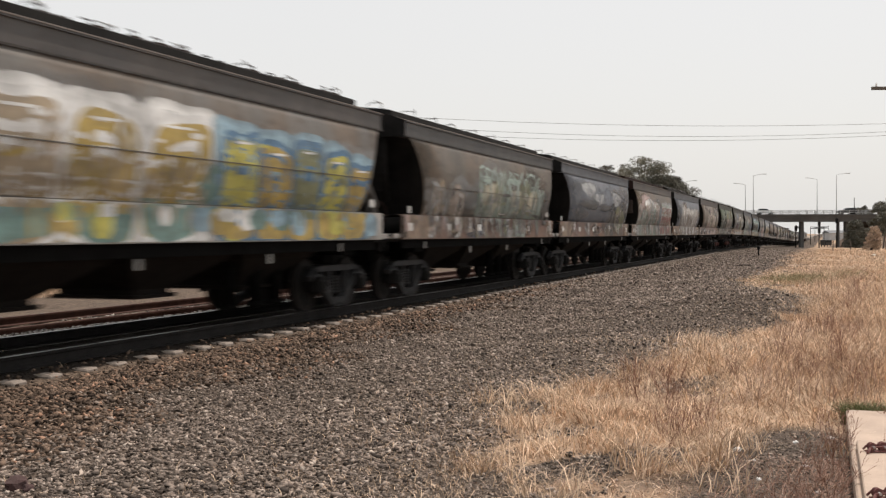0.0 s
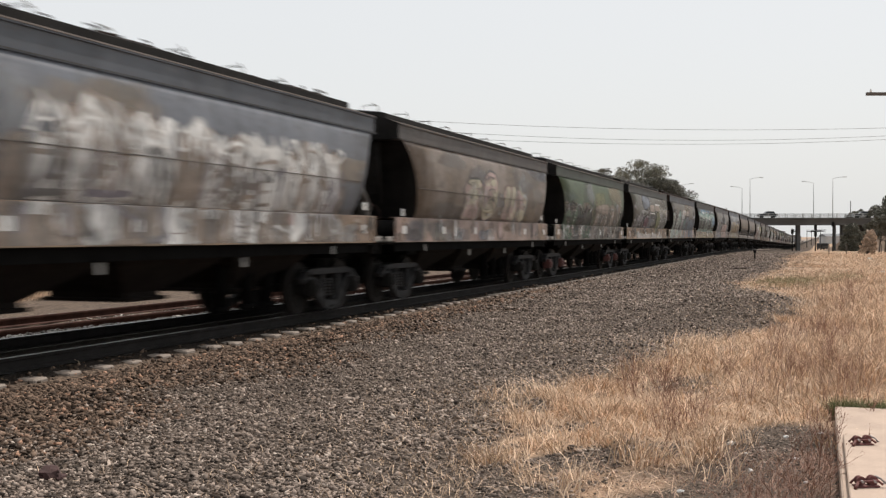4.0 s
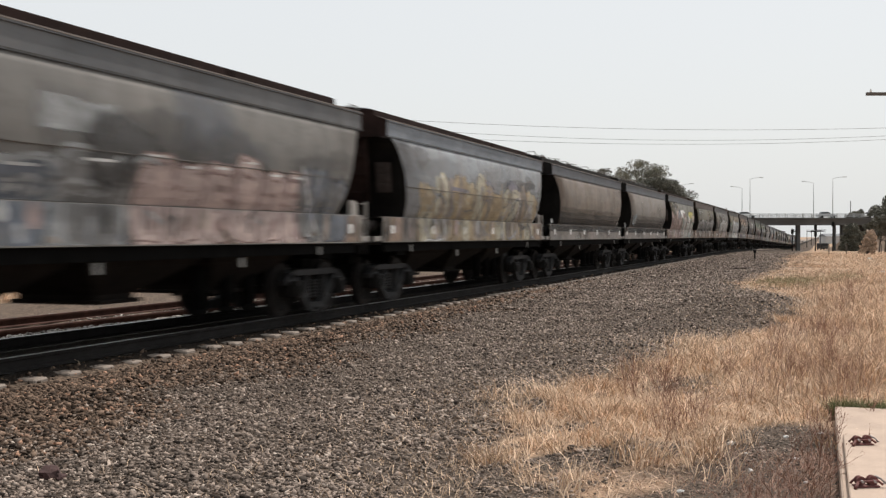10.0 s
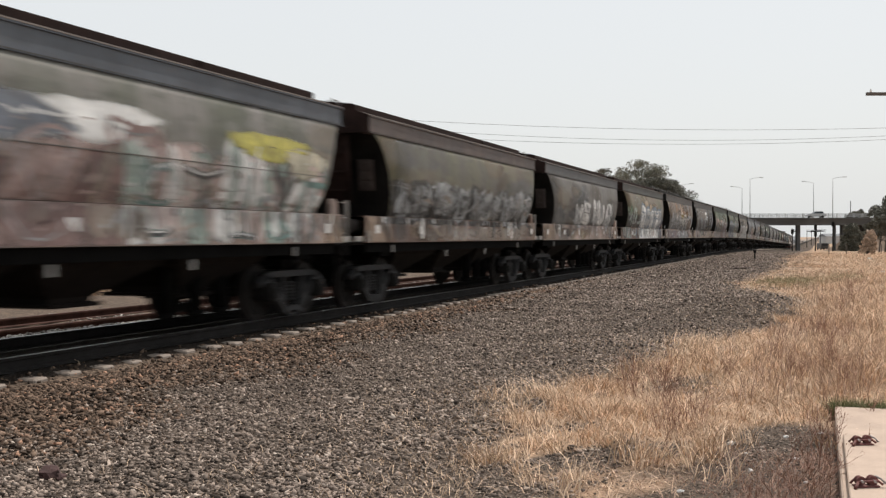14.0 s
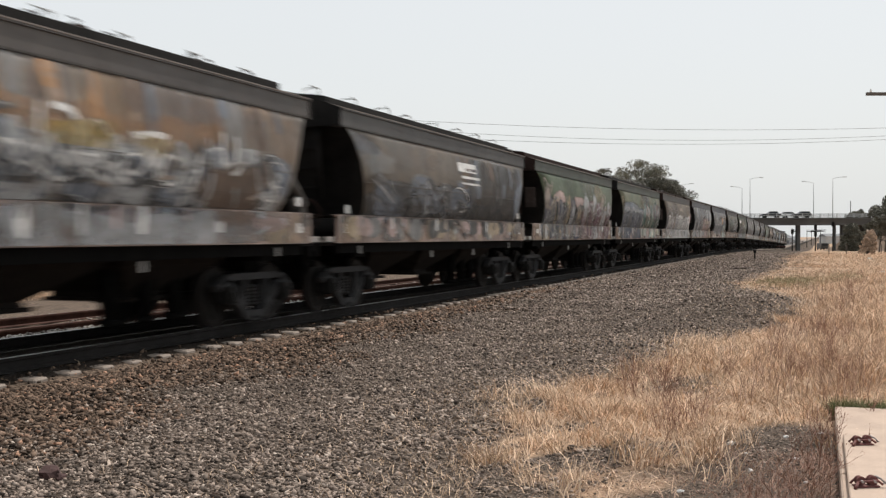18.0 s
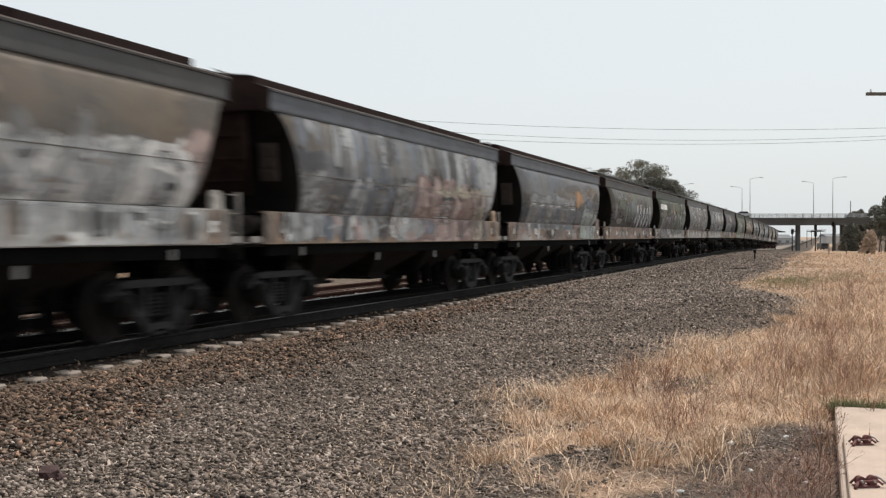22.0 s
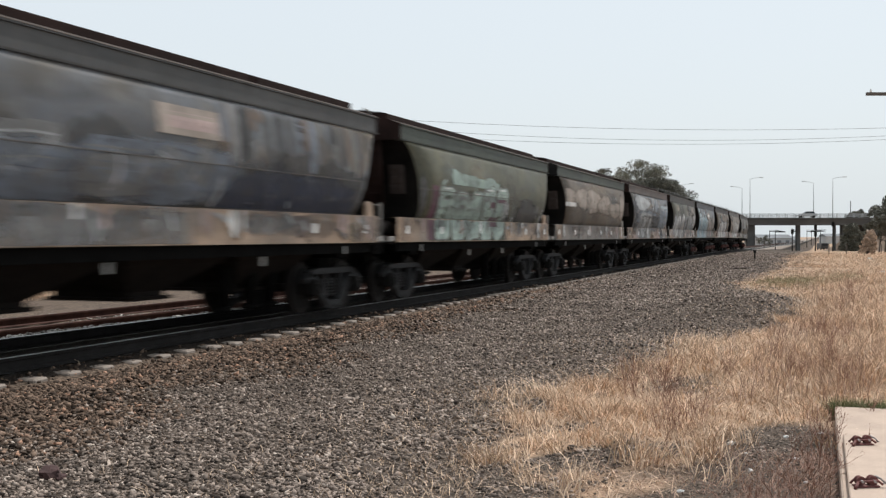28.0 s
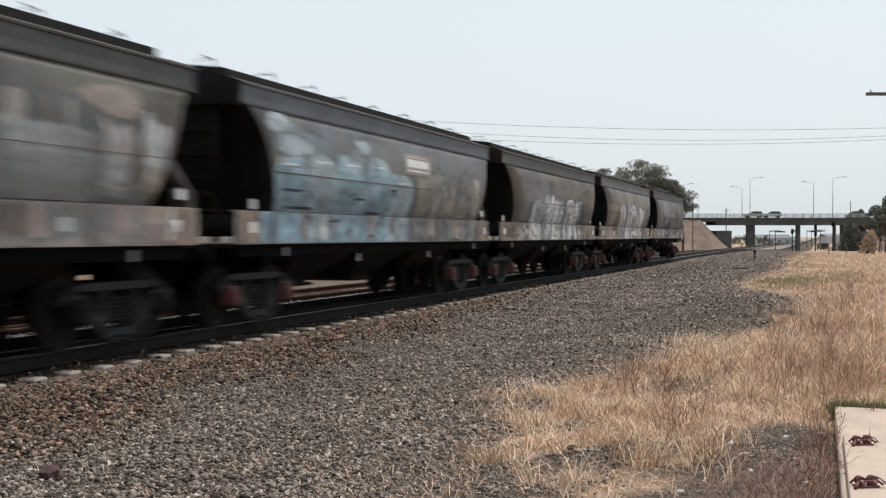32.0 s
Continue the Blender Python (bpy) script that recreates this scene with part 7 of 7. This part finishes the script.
# ---- slab with wire pulleys ----
def build_slab():
    s = thing("concrete_plinth", "pale sandy concrete plinth beside the line", "plinth", kind="")
    z = -0.43
    for y0, y1, x1, top in ((4.4, 6.25, 1.6, 0.13), (6.27, 8.3, 1.6, 0.13), (8.32, 9.9, 1.6, 0.13), (9.92, 11.65, 1.6, 0.12)):
        part("slab", boxes((0.13, x1, y0, y1, z - 0.1, z + top), bevel=0.012), M_CONC, s)
    part("raised_strip", boxes((0.17, 0.52, 6.9, 9.6, z + 0.132, z + 0.195), bevel=0.008), M_CONC, s)
    m = plain("pulley_rust", (0.16, 0.06, 0.054), 0.8, 0.2, 0.45, 12, 60, dirt=(0.04, 0.02, 0.02))
    worn = plain("pulley_worn_steel", (0.3, 0.27, 0.26), 0.5, 0.5, 0.4, 12, 60, dirt=(0.1, 0.05, 0.045))
    for x, y in ((0.275, 7.62), (0.3, 9.15)):
        p = thing("wire_pulley", "rusty dark red double signal wire pulley on the plinth", "pulley", "wire pulleys on the plinth", at=(x, y, z + 0.195), turn=24)
        p.scale = (0.78, 0.78, 0.78)
        part("base_plate", boxes((-0.1, 0.1, -0.05, 0.05, 0, 0.014), bevel=0.004), m, p)
        for k in (-0.045, 0.045):
            part("side_bar", tube([(-0.115, k, 0.02), (-0.085, k, 0.05), (0.08, k, 0.056), (0.115, k * 1.3, 0.026)], 0.011, 6), m, p)
        for x, r in ((-0.055, 0.038), (0.05, 0.042)):
            w = part("wheel", loft([[(x + rr * math.cos(a), yy, 0.052 + rr * math.sin(a)) for a in np.linspace(0, 6.283, 17)[:-1]] for yy, rr in ((-0.026, r), (-0.016, r), (-0.006, r * 0.72), (0.006, r * 0.72), (0.016, r), (0.026, r))]), m, p)
            part("axle", rod(bmesh.new(), (x, -0.062, 0.052), (x, 0.062, 0.052), 0.012), worn, w)
        part("wire_link", tube([(0.07, -0.012, 0.09), (0.11, -0.035, 0.07), (0.14, -0.06, 0.035), (0.125, -0.03, 0.03), (0.09, -0.01, 0.05)], 0.009, 6), worn, p)
        part("anchor_foot", tube([(-0.09, -0.045, 0.04), (-0.12, -0.08, 0.02), (-0.14, -0.1, 0.01)], 0.014, 6), m, p)


build_slab()


# ---- loose things on the ground ----
def lump(name, x, y, size, material, label, category, seed, flat=0.5):
    rng = random.Random(seed)
    bm = bmesh.new()
    bmesh.ops.create_icosphere(bm, subdivisions=2, radius=1)
    for w in bm.verts:
        w.co *= 1 + 0.45 * noise.noise(w.co * 1.7 + Vector((seed, 0, 0)))
        w.co = Vector((w.co.x * size * rng.uniform(0.95, 1.05), w.co.y * size * 0.6, w.co.z * size * flat))
    ob = part(name, bm, material, None, label)
    ob.matrix_basis = pose(x, y, float(ground_z(x, y)) + size * flat * 0.55, 0, 0, rng.uniform(0, 180))
    return tagged(ob, label, category)


M_RAG = plain("rusty_scrap", (0.06, 0.03, 0.028), 0.9)
M_STICK = plain("dark_stick", (0.06, 0.045, 0.035), 0.9)
M_PAPER = plain("litter_paper", (0.7, 0.7, 0.68), 0.8, 0, 0.1)
lump("clod", -2.02, 9.4, 0.05, M_STICK, "dark dry clod of earth in the grass", "clod", 8, 0.6)
lump("scrap", -5.52, 7.02, 0.13, M_RAG, "dark rusty scrap lying on the ballast", "scrap", 3, 0.45)
lump("scrap", -5.4, 7.0, 0.06, M_RAG, "small rusty scrap lying on the ballast", "scrap", 4, 0.5)
for k, (x, y, s) in enumerate(((-0.75, 10.1, 0.05), (-0.3, 10.6, 0.035), (-0.52, 9.0, 0.03), (-0.2, 9.6, 0.028), (-0.95, 8.1, 0.03), (-2.2, 7.4, 0.03), (0.0, 10.9, 0.03), (-0.1, 8.7, 0.025), (-0.6, 9.7, 0.022), (2.9, 60, 0.14), (3.6, 95, 0.2))):
    lump("litter", x, y, s, M_PAPER, "crumpled pale scrap of litter on the ground", "litter", 10 + k, 0.4)
for k, (x, y, ln) in enumerate(((-4.2, 63, 0.8),)):
    bm = tube([(-ln / 2, 0, 0.03), (-ln * 0.1, 0.06, 0.09), (ln * 0.3, -0.02, 0.07), (ln / 2, 0.05, 0.02)], 0.03, 6)
    ob = part("fallen_branch", bm, M_STICK, None)
    ob.matrix_basis = pose(x, y, float(ground_z(x, y)) + 0.01, 0, 0, 30 * k)
    tagged(ob, "dark dead branch lying on the ground", "branch")
mp = thing("marker_post", "short dark steel marker post beside the track", "post", at=(-5.05, 92.5, float(ground_z(-5.05, 92.5)) - 0.05))
part("post", boxes((-0.05, 0.05, -0.05, 0.05, 0, 0.75)), M_BOGIE, mp)
part("plate", boxes((-0.12, 0.12, -0.08, -0.055, 0.55, 0.8), bevel=0.01), M_BOGIE, mp)
for k, (px, away) in enumerate(((1498, 115), (1530, 118), (1560, 121), (1467, 112))):
    q = spot(at_px(px, away), away)
    fp = part("fence_post", boxes((-0.05, 0.05, -0.05, 0.05, -0.2, 1.1)), M_WOOD, None)
    fp.matrix_basis = pose(q.x, q.y, float(ground_z(q.x, q.y)))
    tagged(fp, "thin old timber fence post in the grass", "post", "fence posts")


# ---- ballast stones ----
def stone_material(name, lo, hi, odd):
    m, nt, p = nodes_of(name)
    rnd = add(nt, "NewGeometry").outputs["Random Per Island"]
    tc = add(nt, "TexCoord").outputs["Object"]
    c = mixed(nt, rnd, lo, hi, 0.0, 1.0)
    c = mixed(nt, rnd, c, odd, 0.93, 0.97)
    c = mixed(nt, noise_at(nt, tc, 45.0, 3), c, tint(lo, 0.8), 0.5, 0.75, 0.5)
    c = mixed(nt, noise_at(nt, tc, 0.9, 4, 0.7), c, tint(lo, 0.9), 0.5, 0.75, 0.55)
    nt.links.new(c, p.inputs["Base Color"])
    p.inputs["Roughness"].default_value = 0.9
    p.inputs["Specular IOR Level"].default_value = 0.2
    return m


OCTA = np.array([(1, 0, 0), (-1, 0, 0), (0, 1, 0), (0, -1, 0), (0, 0, 1), (0, 0, -1)], float)
OCTF = np.array([(0, 2, 4), (2, 1, 4), (1, 3, 4), (3, 0, 4), (2, 0, 5), (1, 2, 5), (3, 1, 5), (0, 3, 5)])


def stones(name, x, y, size, material, rng, label):
    n = len(x)
    q = rng.normal(size=(n, 4))
    q /= np.linalg.norm(q, axis=1)[:, None]
    a, b, c, d = q.T
    R = np.stack([np.stack([1 - 2 * (c * c + d * d), 2 * (b * c - a * d), 2 * (b * d + a * c)], 1),
                  np.stack([2 * (b * c + a * d), 1 - 2 * (b * b + d * d), 2 * (c * d - a * b)], 1),
                  np.stack([2 * (b * d - a * c), 2 * (c * d + a * b), 1 - 2 * (b * b + c * c)], 1)], 1)
    v = OCTA[None] * np.array([1.3, 0.85, 0.6]) * rng.uniform(0.7, 1.25, size=(n, 6, 1)) + rng.normal(size=(n, 6, 3)) * 0.2
    v = np.einsum("nij,nkj->nki", R, v) * size[:, None, None]
    v[:, :, 2] *= 0.7
    z = ground_z(x, y) + size * rng.uniform(-0.1, 0.6, size=n)
    v += np.stack([x, y, z], 1)[:, None, :]
    F = (OCTF[None] + 6 * np.arange(n)[:, None, None]).reshape(-1, 3)
    ob = numpy_mesh(name, v.reshape(-1, 3), F, material)
    tagged(ob, label, "ballast", kind="stuff")


def build_ballast():
    rng = np.random.default_rng(5)
    n = 320000
    y = 5.0 * (150 / 5.0) ** rng.uniform(size=n)
    x = rng.uniform(-8.45, 0.6, size=n)
    x = np.where(rng.uniform(size=n) < 0.12, rng.uniform(-8.6, -7.6, size=n), x)
    keep = ((y < 45) | (rng.uniform(size=n) < 0.5)) & (x > -0.93 * y - 0.8) & (x < 0.06 * y + 0.3) & (grassy(x, y) < rng.uniform(0.05, 0.75, size=n)) & ~((x > 0.08) & (y < 11.75))
    x, y = x[keep], y[keep]
    br = brownish(x, y) > rng.uniform(size=len(x))
    size = np.where(br, 0.017 + 0.027 * rng.uniform(size=len(x)) ** 1.4, 0.009 + 0.02 * rng.uniform(size=len(x)) ** 1.6 + 0.018 * (rng.uniform(size=len(x)) < 0.03)) * (1 + 0.15 * np.clip((9 - y) / 4, 0, 1)) * (1 + np.clip((y - 14) / 40, 0, 1.1)) * np.where((x > -1.5) & (y < 12), 0.5, 1) * (1 - 0.4 * np.clip((x + 3.4) / 0.8, 0, 1) * np.clip((10 - y) / 1.5, 0, 1)) * (1 + 0.5 * np.clip(wave(x, y, 2.3, 4), 0, 1) * np.clip((x + 4.6) / 1.0, 0, 1) * (y < 16))
    # no stones on the sleepers' middles
    ok = ~((x < -8.02) & (rng.uniform(size=len(x)) < 0.96))
    x, y, size, br = x[ok], y[ok], size[ok], br[ok]
    stones("brown_ballast", x[br], y[br], size[br], stone_material("stone_brown", (0.015, 0.0105, 0.0078), (0.28, 0.195, 0.143), (0.42, 0.25, 0.17)), rng, "angular brown ballast stones on the track shoulder")
    stones("grey_ballast", x[~br], y[~br], size[~br], stone_material("stone_grey", (0.04, 0.032, 0.027), (0.44, 0.352, 0.293), (0.56, 0.47, 0.4)), rng, "loose grey gravel stones beside the track")


build_ballast()


def build_pale_ballast():
    """Stones between the two tracks, their sunlit brightness put into the pale colour."""
    rng = np.random.default_rng(9)
    n = 15000
    x, y = rng.uniform(-D - 2.6, -D - 1.35, size=n), 9.0 * (70 / 9.0) ** rng.uniform(size=n)
    back = (rng.uniform(size=n) < 0.55) & (y > 18)
    x = np.where(back, rng.uniform(-D2 - 4.2, -D2 + 0.9, size=n), x)
    stones("pale_ballast", x, y, 0.022 + 0.022 * rng.uniform(size=n), stone_material("stone_pale", (0.12, 0.105, 0.095), (0.6, 0.55, 0.5), (0.7, 0.66, 0.6)), rng, "pale ballast stones between the tracks, coloured as sunlit")


build_pale_ballast()


# ---- dry grass ----
def grass_material(name, lo, hi, clump=0.42):
    """Stems that differ one by one and, tuft by tuft, in how bleached they are."""
    m, nt, p = nodes_of(name)
    rnd = add(nt, "NewGeometry").outputs["Random Per Island"]
    tc = add(nt, "TexCoord").outputs["Object"]
    c = mixed(nt, rnd, lo, hi, 0.0, 1.0)
    c = mixed(nt, noise_at(nt, tc, 1.3, 4, 0.65), c, tint(lo, 1.25), 0.5, 0.68, clump)
    c = mixed(nt, noise_at(nt, tc, 2.1, 3, 0.6), c, tint(hi, 1.05), 0.55, 0.72, clump * 0.8)
    nt.links.new(c, p.inputs["Base Color"])
    p.inputs["Roughness"].default_value = 0.7
    return m


def blades(name, x, y, h, lean, width, material, label, rng, category="grass", comb=None):
    n = len(x)
    a = rng.uniform(0, 2 * np.pi, n) if comb is None else comb + rng.normal(size=n) * 0.9
    dx, dy = np.cos(a) * lean * h, np.sin(a) * lean * h
    w = rng.uniform(0, 2 * np.pi, n)
    wx, wy = np.cos(w) * width, np.sin(w) * width
    z = ground_z(x, y) - 0.01
    cols = []
    for t, k in ((0, 1.0), (0.55, 0.8), (1.0, 0.15)):
        bx, by, bz = x + dx * t * t, y + dy * t * t, z + h * t * (1 - 0.25 * lean * t)
        cols += [np.stack([bx - wx * k, by - wy * k, bz], 1), np.stack([bx + wx * k, by + wy * k, bz], 1)]
    V = np.stack(cols, 1).reshape(-1, 3)
    F = (np.array([(0, 1, 3, 2), (2, 3, 5, 4)])[None] + 6 * np.arange(n)[:, None, None]).reshape(-1, 4)
    ob = numpy_mesh(name, V, F, material)
    tagged(ob, label, category, kind="stuff")


def build_grass():
    rng = np.random.default_rng(11)
    straw = grass_material("straw", (0.27, 0.178, 0.115), (1.0, 0.74, 0.52))
    k = 9000
    cy = 5.6 * (150 / 5.6) ** rng.uniform(size=k)
    e = np.interp(cy, EDGE_Y, EDGE_X)
    cx = e - 0.5 + (0.07 * cy + 1.0 - e + 0.5) * rng.uniform(size=k)
    thick = np.clip((cy - 6.0) / 3.0, 0.22, 1) * np.clip(1.0 - 0.8 * np.clip((cy - 52) / 12, 0, 1) * (np.sin(cy * 0.42 + 0.5 * cx) > 0.35), 0, 1) * grassy(cx, cy) ** 0.6 * np.clip(0.62 + 0.8 * wave(cx, cy, 1.9, 3) + 0.55 * wave(cx, cy, 5.0, 1), 0.03, 1)
    keep = (thick > rng.uniform(0.1, 1, size=k)) & ~((cx > 0.05) & (cy < 11.75))
    cx, cy = cx[keep], cy[keep]
    per = 26
    n = len(cx) * per
    r = np.repeat(0.05 + 0.0035 * cy, per)
    x = np.repeat(cx, per) + rng.normal(size=n) * r
    y = np.repeat(cy, per) + rng.normal(size=n) * r
    tall = (0.11 + 0.2 * np.clip(0.5 + wave(cx, cy, 0.9, 4), 0, 1) + 0.16 * np.clip((cx + 0.6) / 1.2, 0, 1) * np.clip((cy - 11) / 4, 0, 1)) * np.clip(1.25 - cy / 60, 0.5, 1) * np.clip((cy - 4.5) / 4.5, 0.35, 1)
    h = np.repeat(tall * rng.uniform(0.7, 1.35, len(cx)), per) * rng.uniform(0.4, 1.3, n)
    blades("dry_grass", x, y, h, rng.uniform(0.2, 1.5, n), 0.0032 + 0.00011 * y, straw, "dry straw-coloured grass in tufts", rng, comb=np.repeat(rng.uniform(0, 6.28, len(cx)), per))
    # flattened thatch between the tufts
    n = 52000
    y = 5.6 * (110 / 5.6) ** rng.uniform(size=n)
    e = np.interp(y, EDGE_Y, EDGE_X)
    x = e - 0.7 + (0.07 * y + 1.0 - e + 0.7) * rng.uniform(size=n)
    keep = (grassy(x, y) > rng.uniform(0.02, 0.9, size=n)) & ~((x > 0.05) & (y < 11.75))
    x, y = x[keep], y[keep]
    n = len(x)
    blades("grass_thatch", x, y, rng.uniform(0.05, 0.16, n), rng.uniform(0.8, 2.2, n), 0.0022 + 0.00016 * y, grass_material("thatch", (0.24, 0.163, 0.11), (0.9, 0.65, 0.46)), "flattened dead grass litter", rng)
    # brown seeded stems standing over the straw
    n = 7500
    y = 12.5 * (60 / 12.5) ** rng.uniform(size=n)
    x = -0.9 + (0.07 * y + 1.9) * rng.uniform(size=n)
    keep = (grassy(x, y) > 0.6) & (wave(x, y, 0.7, 2) + 0.5 * wave(x, y, 2.2, 5) > rng.uniform(-0.9, 0.7, size=n))
    x, y = x[keep], y[keep]
    n = len(x)
    blades("brown_grass", x, y, rng.uniform(0.22, 0.5, n) * np.clip(1.2 - y / 80, 0.5, 1), rng.uniform(0.1, 0.7, n), 0.0024 + 0.00014 * y, grass_material("brown_stems", (0.22, 0.135, 0.098), (0.6, 0.42, 0.315), 0.25), "brown seeded grass stems standing over the straw", rng)
    # fallen twigs and straw on the bare patch by the plinth
    n = 3000
    x, y = 0.1 - rng.exponential(0.45, n), rng.uniform(6.2, 9.8, n)
    blades("fallen_twigs", x, y, rng.uniform(0.05, 0.16, n), rng.uniform(0.9, 2.4, n), 0.0022 + 0 * y, grass_material("fallen_twig", (0.12, 0.058, 0.042), (0.5, 0.31, 0.22), 0.2), "fallen reddish twigs on the bare soil", rng, "twigs")
    # strays on the gravel
    n = 7000
    y = 6.0 * (40 / 6.0) ** rng.uniform(size=n)
    x = np.interp(y, EDGE_Y, EDGE_X) + 0.2 - rng.exponential(0.9, n)
    blades("stray_grass", x, y, rng.uniform(0.03, 0.12, n), rng.uniform(0.5, 1.6, n), 0.002 + 0.00012 * y, straw, "stray dry grass stems in the gravel", rng)
    # behind the second track
    n = 14000
    y = rng.uniform(8, 60, n)
    x = -D2 - 0.9 - 8.0 * np.clip((y - 16) / 8, 0, 1) - rng.exponential(2.4, n)
    blades("far_side_grass", x, y, rng.uniform(0.1, 0.3, n) * (1 + 0.5 * np.clip((-D2 - 1.5 - x) / 2, 0, 1)), rng.uniform(0.2, 0.8, n), 0.008 + 0 * y, straw, "dry grass behind the second track", rng)
    # green runners along the plinth's far edge
    n = 3200
    y, x = rng.uniform(11.68, 11.95, n), rng.uniform(0.1, 1.4, n)
    blades("green_runners", x, y, rng.uniform(0.12, 0.27, n), rng.uniform(0.3, 0.9, n), 0.0045 + 0 * y, grass_material("runner_green", (0.07, 0.085, 0.03), (0.2, 0.2, 0.08)), "low green runners beside the concrete plinth", rng)
    # green tinge far along the line
    n = 3200
    y = rng.normal(46, 2.6, n)
    x = rng.normal(-0.9, 0.75, n) + (y - 46) * 0.05
    out = rng.uniform(size=n) < 0.25
    x, y = np.where(out, rng.normal(0.9, 0.5, n), x), np.where(out, rng.normal(52, 2.5, n), y)
    blades("green_weeds", x, y, rng.uniform(0.1, 0.26, n), rng.uniform(0.4, 1.2, n), 0.009 + 0 * y, grass_material("weed_green", (0.15, 0.135, 0.065), (0.36, 0.3, 0.17)), "low green weeds in the gravel", rng)


build_grass()
M_TWIG = grass_material("twig", (0.12, 0.055, 0.038), (0.36, 0.19, 0.13), 0.2)


def build_weed(x, y, h, seed, sticks=16):
    """A dead branching weed: stems that fork twice, seed heads at the tips."""
    rng = np.random.default_rng(seed)
    V, F = [], []

    def ends(p, w):
        d = np.array([rng.normal(), rng.normal(), 0.0])
        d *= w / np.linalg.norm(d)
        V.extend([p - d, p + d])
        return len(V) - 2

    def strip(i, q, w):
        j = ends(q, w)
        F.append((i, i + 1, j + 1, j))
        return j

    def grow(i, p, d, ln, w, depth):
        q = p + d * ln
        mid = p + d * ln * 0.5 + rng.normal(size=3) * ln * 0.05
        j = strip(i, mid, w)
        k = strip(j, q, w * 0.8)
        if depth == 0:
            for _ in range(2):
                strip(k, q + rng.normal(size=3) * 0.012 + d * 0.012, w * 1.5)
            return
        for n in range(3):
            e = d + rng.normal(size=3) * 0.33
            e[2] = abs(e[2])
            e /= np.linalg.norm(e)
            grow(*((j, mid) if n == 0 else (k, q)), e, ln * rng.uniform(0.5, 0.75), w * 0.75, depth - 1)
    root = ends(np.zeros(3), 0.01)
    for _ in range(sticks):
        d = np.array([rng.normal() * 0.3, rng.normal() * 0.3, 1.0])
        d /= np.linalg.norm(d)
        foot = np.array([rng.normal() * 0.07, rng.normal() * 0.07, 0.01])
        grow(strip(root, foot, 0.0032), foot, d, h * rng.uniform(0.3, 0.55), 0.0032, 2)
    ob = numpy_mesh("dead_weed", np.array(V), np.array(F), M_TWIG)
    ob.matrix_basis = pose(x, y, float(ground_z(x, y)) - 0.01)
    tagged(ob, "dead brown twiggy weed standing in the grass", "weed", "dead weeds")


for k, (x, y, h, s) in enumerate(((0.1, 9.75, 0.42, 5), (0.16, 10.9, 0.4, 4), (0.55, 11.5, 0.42, 4), (0.1, 8.45, 0.36, 4), (-1.95, 12.4, 0.55, 14), (-1.7, 12.9, 0.6, 12), (-1.55, 11.9, 0.5, 10), (-0.05, 8.2, 0.5, 9), (-0.12, 8.9, 0.45, 6), (-0.0, 9.6, 0.45, 6), (-0.2, 7.6, 0.45, 10), (-0.02, 10.6, 0.4, 3),
                                  (-0.4, 7.2, 0.4, 12), (-1.2, 9.6, 0.5, 8), (-1.02, 10.0, 0.5, 7), (-1.35, 10.3, 0.45, 7), (-1.15, 10.8, 0.5, 7), (-0.3, 14.2, 0.55, 12), (0.1, 15.5, 0.6, 14), (-0.6, 16.8, 0.5, 10), (0.2, 18.2, 0.65, 14), (0.0, 21.0, 0.6, 14), (0.5, 24.0, 0.7, 14), (-1.1, 14.6, 0.45, 10), (0.35, 13.5, 0.55, 12), (0.6, 29.0, 0.7, 14), (0.9, 35.0, 0.8, 14))):
    build_weed(x, y, h, 40 + k, s)

motions()
